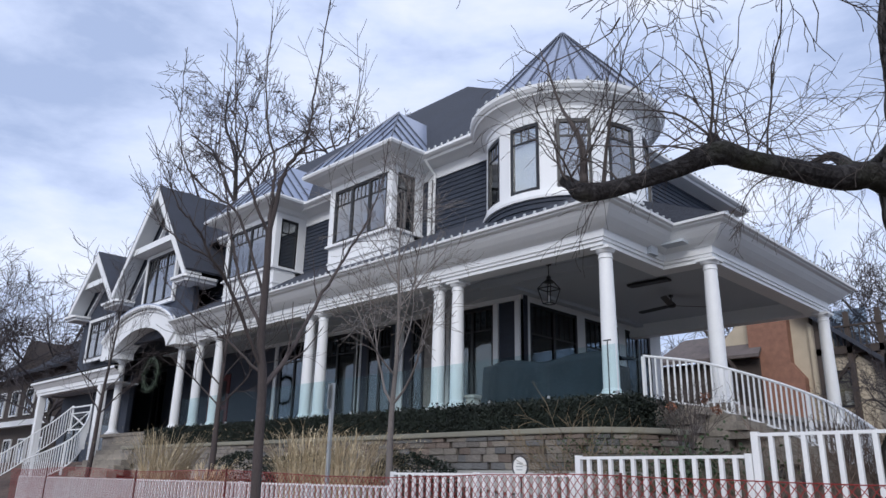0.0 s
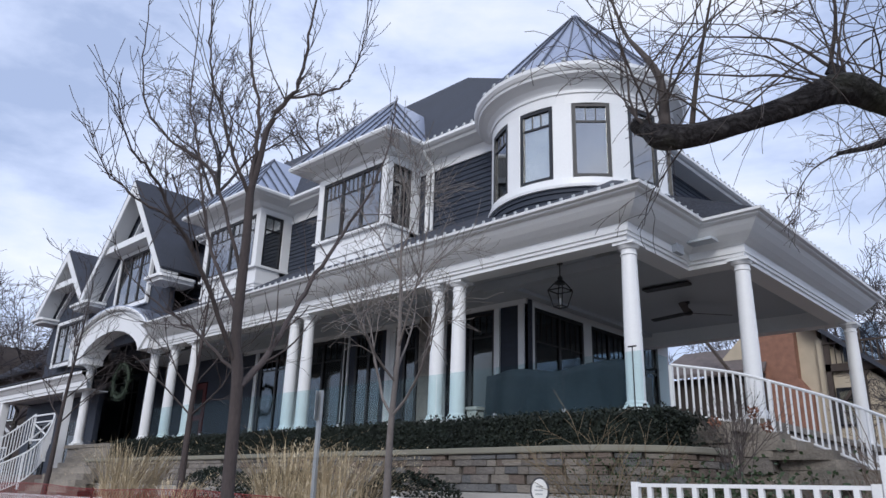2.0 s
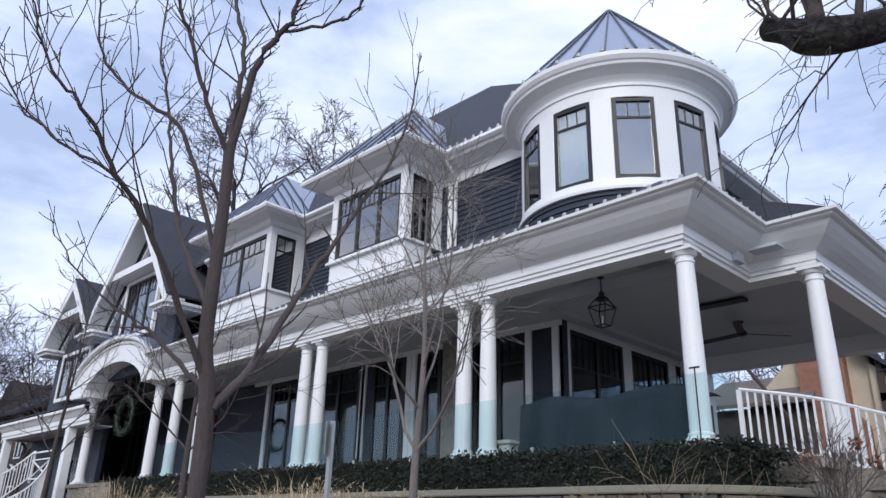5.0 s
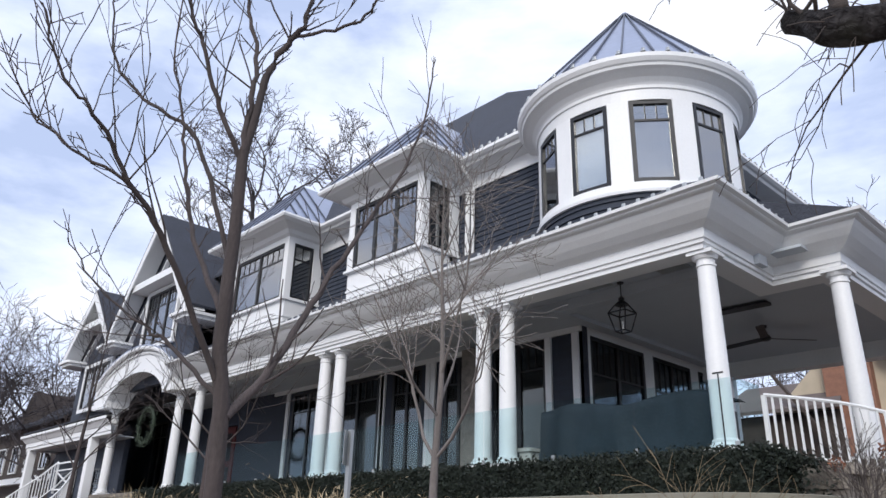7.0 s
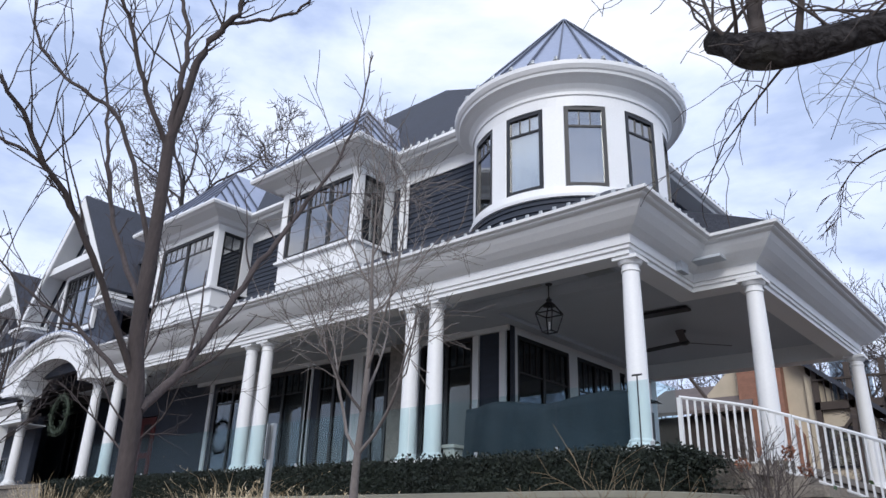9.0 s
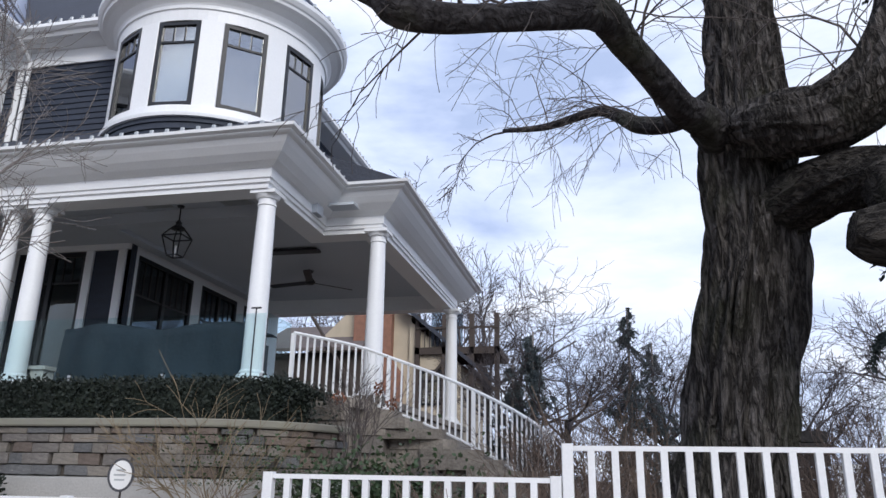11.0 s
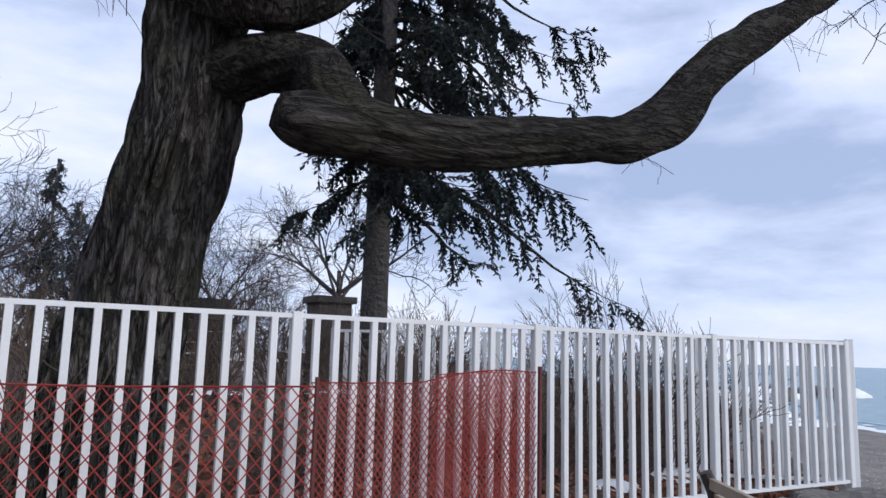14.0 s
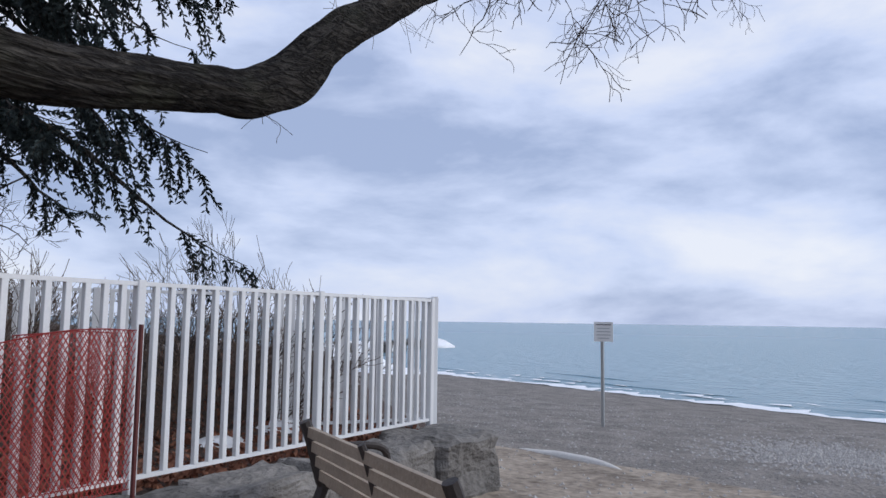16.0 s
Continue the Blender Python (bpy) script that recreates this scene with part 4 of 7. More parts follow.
fan(-9.74, 19.1, CEILZ, 48)
ht = thing("patio_heater", (-9.4, 17.35, CEILZ - 0.1), "long black heater panel fixed flat to the porch ceiling", "heater")
part("heater_body", MB().box(-10.0, -8.85, 17.22, 17.5, CEILZ - 0.08, CEILZ - 0.03, 0.02), BLACK, ht)
part("bracket", MB().box(-9.8, -9.7, 17.3, 17.42, CEILZ - 0.03, CEILZ).box(-9.15, -9.05, 17.3, 17.42, CEILZ - 0.03, CEILZ), BLACK, ht)
for x, y in ((-10.84, 14.3), (-9.3, 14.4)):
    v = thing("ceiling_vent", (x, y, CEILZ - 0.03), "grey slatted vent set in the porch ceiling", "vent", "ceiling vents")
    part("vent_frame", MB().box(x - 0.3, x + 0.3, y - 0.15, y + 0.15, CEILZ - 0.02, CEILZ - 0.002), CEIL, v)
    for i in range(6):
        part("slat", MB().box(x - 0.27, x + 0.27, y - 0.13 + i * 0.045, y - 0.105 + i * 0.045, CEILZ - 0.03, CEILZ - 0.021), GALV, v)

# ---- front steps and rails ----
st = thing("front_steps", (-28.5, 11.4, 1.2), "broad flagstone steps up to the arched entrance", "steps")
for i in range(9):
    y = 12.9 - 0.33 * (i + 1)
    z = FLOOR - 0.185 * (i + 1)
    part("step", MB().box(-30.2 + 0.34 * i, -26.7 + 0.3 * i, y, y + 0.36, z - 0.3, z, 0.02), STEP, st)


def picket_rail(name, label, path, height, gap=0.118, low=0.09, thick=0.028):
    """White metal railing along 3D top points."""
    t = thing(name, Vector(path[0]) - Vector((0, 0, height)), label, "railing")
    P = smoothpath(path, 8)
    part("top_rail", MB().tube(P, 0.028, 6), FENCE, t)
    dz = Vector((0, 0, height - low))
    part("bottom_rail", MB().tube([p - dz for p in P], 0.022, 6), FENCE, t)
    d, nxt, k_ = 0.0, 0.0, 0
    for a, b in zip(P, P[1:]):
        L = (b - a).length
        while nxt < d + L:
            p = a + (b - a) * ((nxt - d) / L)
            big = k_ % 14 == 0
            w = 0.03 if big else thick * 0.5
            part("post" if big else "picket", MB().box(p.x - w, p.x + w, p.y - w, p.y + w, p.z - height - (0.12 if big else -low), p.z - 0.01), FENCE, t)
            nxt += gap
            k_ += 1
        d += L
    return t


picket_rail("stair_railing", "curved white metal railing beside the side steps", [(-7.72, 13.85, 3.84), (-6.9, 14.45, 3.72), (-6.2, 14.75, 3.5), (-5.24, 14.55, 3.13), (-4.29, 14.1, 2.67), (-3.55, 13.3, 2.2)], 0.95)
picket_rail("entrance_railing", "curved white metal railing sweeping down beside the front steps", [(-30.05, 11.5, 3.92), (-28.9, 11.05, 3.45), (-27.75, 10.5, 2.95), (-27.45, 10.05, 2.5), (-28.2, 9.7, 2.15), (-30.0, 9.4, 1.78)], 0.95, 0.13)
picket_rail("entrance_railing", "white metal railing curving away from the entrance", [(-32.1, 11.55, 3.98), (-32.2, 11.0, 3.4), (-32.5, 10.5, 2.93), (-32.8, 10.0, 2.45), (-33.3, 9.5, 2.02), (-35.5, 9.2, 1.8)], 0.95, 0.13)
gp = thing("railing_gate", (-31.1, 11.5, 2.95), "white metal railing panel with a diagonal cross", "railing")
part("gate_frame", MB().box(-32.08, -30.1, 11.48, 11.53, 3.88, 3.93).box(-32.08, -30.1, 11.48, 11.53, 3.0, 3.05).box(-32.08, -30.1, 11.485, 11.525, 3.64, 3.68), FENCE, gp)
for a, b in (((-32.0, 11.505, 3.05), (-30.2, 11.505, 3.64)), ((-32.0, 11.505, 3.64), (-30.2, 11.505, 3.05))):
    part("cross_bar", MB().beam(a, b, 0.04, 0.04), FENCE, gp)

ss = thing("side_steps", (-5.5, 14.6, 1.1), "irregular flagstone steps descending from the side porch", "steps")
sp = [Vector(p) for p in smoothpath([(-7.3, 14.6, 0), (-6.2, 15.2, 0), (-5.2, 15.0, 0), (-4.2, 14.5, 0), (-3.4, 13.8, 0)], 3)]
rnd = random.Random(3)
for i, p in enumerate(sp[1:-1]):
    z = FLOOR - 0.15 * (i + 1)
    m = Matrix.Translation((p.x, p.y, 0)) @ Matrix.Rotation(radians(rnd.uniform(-12, 12)), 4, "Z")
    part("step", MB().box(-0.5, 0.5, -1.0 + rnd.uniform(-0.2, 0.2), 0.85, z - 0.15, z, 0.05, m=m), STEP, ss)
    zb, k = z - 0.156, 0
    while zb > 1.0:
        hb = rnd.uniform(0.14, 0.26)
        part("riser_block", MB().box(-0.48 + rnd.uniform(0, 0.12), 0.48 - rnd.uniform(0, 0.12), -0.92 + rnd.uniform(-0.12, 0.1), 0.8, max(0.9, zb - hb), zb, 0.035, m=m), STONE if k % 2 else STEP, ss)
        zb -= hb + 0.008
        k += 1

# ---- garden wall ----
gw = thing("retaining_wall", (-16, 11.6, 0.9), "ledge-stone garden retaining wall with a pale mossy cap", "retaining wall")
WP = [(-26.5, 11.5), (-8.2, 11.5)] + [(-8.2 + 1.7 * math.sin(radians(a)), 13.2 - 1.7 * math.cos(radians(a))) for a in range(15, 91, 15)]
part("wall_core", MB().sweep(WP, [(0.0, 0.5), (0.0, 2.2), (0.45, 2.2), (0.45, 0.5)]), mat("dark_mortar", (0.07, 0.06, 0.05), 0.95), gw)
part("footing", MB().sweep(WP, [(-0.14, 0.5), (-0.14, 1.56), (-0.01, 1.58)]), CONC, gw, "pale concrete footing")
part("cap", MB().sweep(WP, [(-0.02, 2.2), (-0.1, 2.2), (-0.11, 2.22), (-0.11, 2.29), (-0.09, 2.30), (0.5, 2.32), (0.5, 2.2)]), CAPSTONE, gw, "pale limestone cap with green moss")


# ---- white picket fences ----
def fence_run(name, label, x0, x1, y, ztop, zbot, posts, n):
    t = thing(name, ((x0 + x1) / 2, y, zbot), label, "fence", "white metal fences")
    part("top_rail", MB().box(x0, x1, y - 0.022, y + 0.022, ztop - 0.03, ztop, 0.004), FENCE, t)
    part("bottom_rail", MB().box(x0, x1, y - 0.018, y + 0.018, zbot + 0.03, zbot + 0.06), FENCE, t)
    for p in posts:
        part("post", MB().box(p - 0.034, p + 0.034, y - 0.034, y + 0.034, zbot - 0.12, ztop + 0.012, 0.006), FENCE, t)
    me = MB().box(-0.0215, 0.0215, -0.0215, 0.0215, zbot + 0.06, ztop - 0.03, 0.003)
    first = None
    for a, b in zip(posts, posts[1:]):
        for i in range(1, n):
            x = a + (b - a) * i / n
            if first is None:
                first = part("picket", MB().box(x - 0.0215, x + 0.0215, y - 0.0215, y + 0.0215, zbot + 0.06, ztop - 0.03, 0.003), FENCE, t)
                base = Vector(first.location) - Vector((x, 0, 0))
            else:
                o = new("picket", first.data)
                o.parent = t
                o.location = base + Vector((x, 0, 0))
    return t


fence_run("picket_fence", "tall white metal picket fence above the armour stones", -3.09, 4.74, 7.68, 1.84, 0.42, [-3.09, -1.07, 0.83, 2.78, 4.74], 14)
fence_run("picket_fence", "low white metal picket fence before the garden", -5.07, -3.13, 7.68, 1.645, 0.25, [-5.07, -3.165], 14)
fence_run("picket_fence", "low white metal picket fence by the footpath", -8.15, -5.11, 7.68, 1.46, 0.15, [-8.15, -6.6, -5.15], 11)
fence_run("picket_fence", "long white metal picket fence by the footpath", -24.2, -8.2, 7.72, 1.28, 0.1, [-24.2, -22.2, -20.2, -18.2, -16.2, -14.2, -12.2, -10.2, -8.25], 14)
rf = fence_run("return_fence", "white metal picket fence returning behind the garden", -2.7, 2.7, 0, 1.86, 0.42, [-2.7, -0.9, 0.9, 2.7], 13)
# turned to run back from the corner
rf.matrix_world = Matrix.Translation((2.62, 9.25, 0.42)) @ Matrix.Rotation(math.atan2(3.12, -4.35), 4, "Z")


# ---- plastic safety net on steel posts ----
def net(name, label, x0, x1, yf, z0f, z1f, cell_w, cell_h, r, posts):
    """A diamond net along x; yf, z0f, z1f give its depth and edges."""
    t = thing(name, ((x0 + x1) / 2, yf((x0 + x1) / 2), 0.2), label, "safety net")
    mb = MB()
    n, k_ = int((x1 - x0) / cell_w), max(2, int(1.0 / cell_h) * 2)

    def at(i, j):
        x = x0 + i * cell_w
        f = j / k_
        z = z0f(x) + (z1f(x) - z0f(x)) * f
        return Vector((x, yf(x) + 0.025 * noise.noise((x * 1.7, z * 1.7, 0)), z + 0.012 * noise.noise((x * 3, z * 3, 5))))
    for i in range(n):
        for j in range(k_):
            a, b, c = at(i + 0.5 * (j % 2), j), at(i + 0.5 + 0.5 * (j % 2), j + 1), at(i - 0.5 + 0.5 * (j % 2), j + 1)
            for q in (b, c):
                d = (q - a)
                s = Vector((d.z, 0, -d.x)).normalized() * r
                w = Vector((0, r * 0.8, 0))
                mb.add([a + s, a - s, q - s, q + s, a + s + w, a - s + w, q - s + w, q + s + w], [(0, 1, 2, 3), (7, 6, 5, 4), (0, 3, 7, 4), (1, 5, 6, 2)])
    part("mesh_netting", mb, NET, t, "orange-red plastic diamond netting", kind="stuff")
    ed = MB()
    m_ = 40
    ed.tube([at(n * i / m_, k_) for i in range(m_ + 1)], r * 1.6, 4)
    part("top_edge", ed, NET, t)
    if cell_w < 0.1:
        part("bottom_edge", MB().tube([at(n * i / m_, 0) for i in range(m_ + 1)], r * 1.4, 4), NET, t)
    for p in posts:
        y = yf(p)
        zt = z1f(p) + 0.03
        hw = 0.016 if cell_w > 0.1 else 0.011
        part("steel_post", MB().box(p - hw, p + hw, y - 0.024, y + 0.004, ground_z(p, 7.2) - 0.2, zt, 0.003), POST if cell_w > 0.1 else NETPOST, t)
    return t


net("safety_net", "orange-red plastic diamond safety net on dark posts before the fence", -24.0, -1.0, lambda x: 7.42 + 0.05 * math.sin(x * 1.3), lambda x: 0.33, lambda x: 1.42 + 0.03 * math.sin(x * 0.9) + 0.06 * smooth01(-8, -20, x), 0.092, 0.10, 0.0036, [-21, -15.7, -12.2, -7.55, -4.4])
net("safety_net", "rolled end of the orange-red safety net tied to posts", -1.05, 0.54, lambda x: 7.4 - 0.12 * math.sin((x + 1.05) / 1.67 * 3.1416) - 0.1 * smooth01(-0.4, 0.5, x), lambda x: 0.50, lambda x: 1.42 + 0.09 * smooth01(-0.5, 0.1, x), 0.036, 0.058, 0.0027, [-1.02, 0.56])
net("safety_net", "second layer of the rolled orange-red safety net", -0.15, 0.54, lambda x: 7.52 - 0.05 * math.sin((x + 0.4) * 3), lambda x: 0.52, lambda x: 1.44 + 0.05 * smooth01(-0.5, 0.1, x), 0.036, 0.056, 0.0022, [])


# ---- trees ----
def grow(mb, p, d, length, r, depth, rnd, up=0.15, spread=0.6, ratio=0.62, kids=(2, 4), wob=0.18, droop=0.0, sides=(8, 6, 5, 4, 3, 3), start=0.3, level=0, rmin=0.004):
    """A bare branch with side branches, as tubes."""
    n = 6 if length > 0.5 else 4
    pts, rad = [Vector(p)], [r]
    d = Vector(d).normalized()
    dirs = [d.copy()]
    for i in range(n):
        d = (d + Vector((rnd.uniform(-wob, wob), rnd.uniform(-wob, wob), rnd.uniform(-wob, wob) + up - droop * (i / n)))).normalized()
        pts.append(pts[-1] + d * (length / n))
        dirs.append(d.copy())
        rad.append(max(rmin, r * (1 - 0.62 * (i + 1) / n)))
    mb.tube(pts, rad, sides[min(level, len(sides) - 1)], False)
    if depth <= 0:
        return
    for c in range(rnd.randint(*kids)):
        f = start + (1 - start) * (c + rnd.random()) / max(1, kids[1])
        f = min(f, 0.98)
        i = min(n - 1, int(f * n))
        q = pts[i].lerp(pts[i + 1], f * n - i)
        ax = dirs[i].cross(Vector((rnd.uniform(-1, 1), rnd.uniform(-1, 1), rnd.uniform(-1, 1))))
        if ax.length < 1e-3:
            continue
        e = Matrix.Rotation(spread * rnd.uniform(0.7, 1.3), 3, ax.normalized()) @ dirs[i]
        grow(mb, q, e, length * ratio * rnd.uniform(0.75, 1.2), max(rmin, rad[i] * 0.62), depth - 1, rnd, up, spread, ratio, kids, wob, droop, sides, start, level + 1, rmin)


def young_tree(name, label, base, trunk_pts, trunk_r, limbs, seed, depth=2, mat_=None, twiggy=(4, 6)):
    rnd = random.Random(seed)
    t = thing(name, base, label, "tree")
    mb = MB()
    P = smoothpath(trunk_pts, 5)
    n = len(P)
    mb.tube(P, [trunk_r * (1 - 0.95 * i / (n - 1)) * (1.25 if i == 0 else 1) for i in range(n)], 10, False)
    part("trunk", mb, mat_ or YBARK, t, smooth=True)
    br = MB()
    for f, az, el, L, r in limbs:
        i = min(n - 2, int(f * (n - 1)))
        q = P[i].lerp(P[i + 1], f * (n - 1) - i)
        a, e = radians(az), radians(el)
        grow(br, q, (math.cos(a) * math.cos(e), math.sin(a) * math.cos(e), math.sin(e)), L, r * 0.62, depth, rnd, up=0.05, spread=0.75, ratio=0.6, kids=twiggy, wob=0.22, rmin=0.0032)
    part("branchwork", br, mat_ or YBARK, t, "bare grey-brown branches", smooth=True, kind="stuff")
    return t


def street_tree(base, trunk, limbs, seed):
    """A young maple: one trunk, long upswept limbs, short spurs and twigs along each."""
    rnd = random.Random(seed)
    t = thing("street_tree", base, "young bare maple with upswept grey-brown branches", "tree")
    P = smoothpath(trunk, 5)
    n = len(P)
    part("trunk", MB().tube(P, [0.058 - 0.022 * i / (n - 1) + 0.03 * max(0, 1 - i / 4) for i in range(n)], 14, False), YBARK, t, smooth=True)
    tw_ = MB()
    for pts, r0 in limbs:
        Q = smoothpath(pts, 6)
        k = len(Q)
        Q = [q + Vector((rnd.uniform(-1, 1), rnd.uniform(-1, 1), rnd.uniform(-1, 1))) * (0.012 if 0 < i < k - 1 else 0) for i, q in enumerate(Q)]
        R = [0.8 * r0 * (1 - 0.80 * i / (k - 1)) for i in range(k)]
        part("limb", MB().tube(Q, R, 9, False), YBARK, t, smooth=True)
        for i in range(4, k - 1):
            if rnd.random() < 0.85:
                d = (Q[i + 1] - Q[i]).normalized()
                e = d * 0.7 + Vector((rnd.uniform(-1, 1), rnd.uniform(-1, 1), rnd.uniform(-0.3, 1))) * 0.8
                grow(tw_, Q[i], e, rnd.choice((0.12, 0.2, 0.35, 0.7)), max(0.004, R[i] * 0.4), 1, rnd, 0.06, 0.6, 0.5, (1, 3), 0.15, 0.0, (5, 4, 3), 0.3, 0, 0.0028)
    part("twig_mass", tw_, YBARK, t, "bare grey-brown twigs", smooth=True, kind="stuff")
    return t


street_tree((-6.95, 4.8, 0.0), [(-6.93, 4.84, -0.15), (-6.95, 4.82, 0.6), (-6.98, 4.8, 1.5), (-6.99, 4.78, 2.3), (-7.01, 4.73, 2.65), (-7.01, 4.72, 3.02), (-7.02, 4.72, 3.53), (-7.02, 4.70, 4.0)], [
    ([(-7.02, 4.70, 3.95), (-7.02, 4.71, 4.34), (-7.11, 4.75, 4.8), (-7.25, 4.7, 5.28), (-7.33, 4.66, 5.9), (-7.36, 4.66, 6.9)], 0.030),
    ([(-7.02, 4.71, 3.95), (-6.93, 4.78, 4.68), (-6.77, 4.87, 4.92), (-6.7, 4.9, 5.18), (-6.68, 4.94, 5.8), (-6.6, 5.0, 7.0)], 0.036),
    ([(-6.79, 4.86, 4.89), (-6.48, 5.12, 4.97), (-6.34, 5.19, 5.13), (-6.3, 5.26, 5.5), (-6.24, 5.3, 6.3)], 0.016),
    ([(-7.02, 4.71, 3.90), (-7.01, 4.5, 4.24), (-7.0, 4.3, 4.64), (-6.96, 4.16, 4.88), (-6.99, 4.1, 5.3), (-7.06, 4.05, 6.4)], 0.024),
    ([(-7.0, 4.73, 2.48), (-6.9, 4.28, 3.15), (-6.83, 3.96, 3.45), (-6.74, 3.7, 3.71), (-6.72, 3.52, 3.85), (-6.7, 3.32, 4.2)], 0.026),
    ([(-6.84, 3.98, 3.43), (-6.87, 3.66, 3.55), (-6.97, 3.47, 3.71), (-7.04, 3.32, 4.0)], 0.013),
    ([(-7.02, 4.71, 3.2), (-7.43, 4.55, 4.18), (-7.81, 4.25, 4.57), (-8.01, 4.06, 4.95), (-8.15, 4.0, 5.6), (-8.2, 4.0, 6.5)], 0.022),
    ([(-6.97, 4.8, 2.28), (-7.09, 5.14, 2.67), (-7.21, 5.46, 3.17), (-7.25, 5.82, 3.79), (-7.26, 6.14, 4.32), (-7.23, 6.42, 5.0), (-7.22, 6.55, 5.8)], 0.038),
    ([(-7.0, 4.75, 2.4), (-7.41, 4.59, 2.74), (-7.59, 4.47, 2.87), (-7.91, 4.26, 3.15), (-8.12, 4.06, 3.5)], 0.020),
    ([(-7.01, 4.72, 2.85), (-7.49, 4.67, 3.51), (-7.73, 4.63, 4.1), (-7.87, 4.57, 4.66), (-8.02, 4.49, 5.3), (-8.05, 4.45, 6.7)], 0.024),
], 21)
L2 = [(0.42, 190, 42, 1.9, 0.035), (0.42, 10, 40, 1.9, 0.035), (0.5, 260, 45, 1.7, 0.03), (0.52, 110, 48, 1.7, 0.03), (0.58, 330, 50, 1.8, 0.03), (0.62, 170, 52, 1.6, 0.028), (0.68, 60, 55, 1.5, 0.025),
      (0.74, 230, 55, 1.4, 0.022), (0.8, 0, 60, 1.3, 0.02), (0.87, 140, 62, 1.1, 0.018), (0.94, 290, 65, 1.0, 0.015)]
young_tree("garden_tree", "small bare tree with arching grey twigs before the porch", (-9.25, 8.6, 0.5), [(-9.3, 8.6, 0.4), (-9.27, 8.58, 1.4), (-9.25, 8.57, 2.4), (-9.2, 8.6, 3.6), (-9.25, 8.6, 4.9), (-9.3, 8.65, 6.2)], 0.07, L2, 5, 3, PALEBARK, twiggy=(3, 5))
young_tree("garden_tree", "slim bare tree beside the dry grasses", (-16.3, 9.4, 0.6), [(-16.4, 9.4, 0.5), (-16.3, 9.35, 2.0), (-16.2, 9.3, 3.4), (-16.1, 9.3, 5.0), (-16.1, 9.35, 7.2)], 0.09, L2, 9)
young_tree("garden_tree", "slim bare tree near the front steps", (-23.5, 9.3, 0.6), [(-23.6, 9.3, 0.5), (-23.4, 9.3, 2.0), (-23.3, 9.3, 3.6), (-23.0, 9.3, 5.2), (-22.9, 9.35, 7.0)], 0.09, L2, 12)


def bark_tube(mb, pts, rad, n=44, ridges=0.05, step=7, seed=0):
    """A thick limb with furrows cut along it."""
    P = smoothpath(pts, step)
    R = [v[0] for v in smoothpath([(r, 0, 0) for r in rad], step)]
    k = len(P)
    vs, s0 = [], 0.0
    ref = Vector((0.11, 0.97, 0.2))
    for i, p in enumerate(P):
        d = (P[min(i + 1, k - 1)] - P[max(i - 1, 0)]).normalized()
        s = d.cross(ref).normalized()
        u = s.cross(d)
        if i:
            s0 += (p - P[i - 1]).length
        for j in range(n):
            a = 2 * math.pi * j / n
            c_, s_ = math.cos(a), math.sin(a)
            f = noise.noise((c_ * 4.2 + seed, s_ * 4.2, s0 * 0.9)) * 0.5 + (abs(noise.noise((c_ * 7 + s0 * 0.5, s_ * 7 + seed, s0 * 1.3))) - 0.22) * 1.5
            r = R[i] * (1 + ridges * f * 1.6 + 0.09 * noise.noise((c_ * 0.9, s_ * 0.9, s0 * 1.2 + seed)))
            vs.append(p + (s * c_ + u * s_) * r)
    fs = [(i * n + j, i * n + (j + 1) % n, (i + 1) * n + (j + 1) % n, (i + 1) * n + j) for i in range(k - 1) for j in range(n)]
    fs += [tuple(range(n))[::-1], tuple((k - 1) * n + j for j in range(n))]
    mb.add(vs, fs)
    return P


STAND, AWAY = Vector((-2.65, 3.0, 1.61)), 1.14


def far(p, f=1.0):
    """The old tree's own plan, set further back from the path."""
    return STAND + (Vector(p) - STAND) * (1 + (AWAY - 1) * f)


big = thing("old_tree", (-2.1, 8.95, 0.4), "huge old tree with furrowed dark bark and cut limbs", "tree")
tm = MB()
bark_tube(tm, [far(p) for p in [(-2.26, 8.23, 0.41), (-2.18, 8.21, 0.97), (-2.05, 8.19, 1.6), (-1.95, 8.19, 2.16), (-1.83, 8.19, 2.79), (-1.73, 8.19, 3.35), (-1.7, 8.21, 3.91), (-1.67, 8.23, 4.54), (-1.62, 8.26, 5.52), (-1.48, 8.33, 7.13)]], [r * AWAY for r in (0.546, 0.392, 0.336, 0.322, 0.322, 0.329, 0.315, 0.266, 0.231, 0.175)], 110, 0.16, 20)
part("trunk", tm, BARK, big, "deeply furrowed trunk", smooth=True)
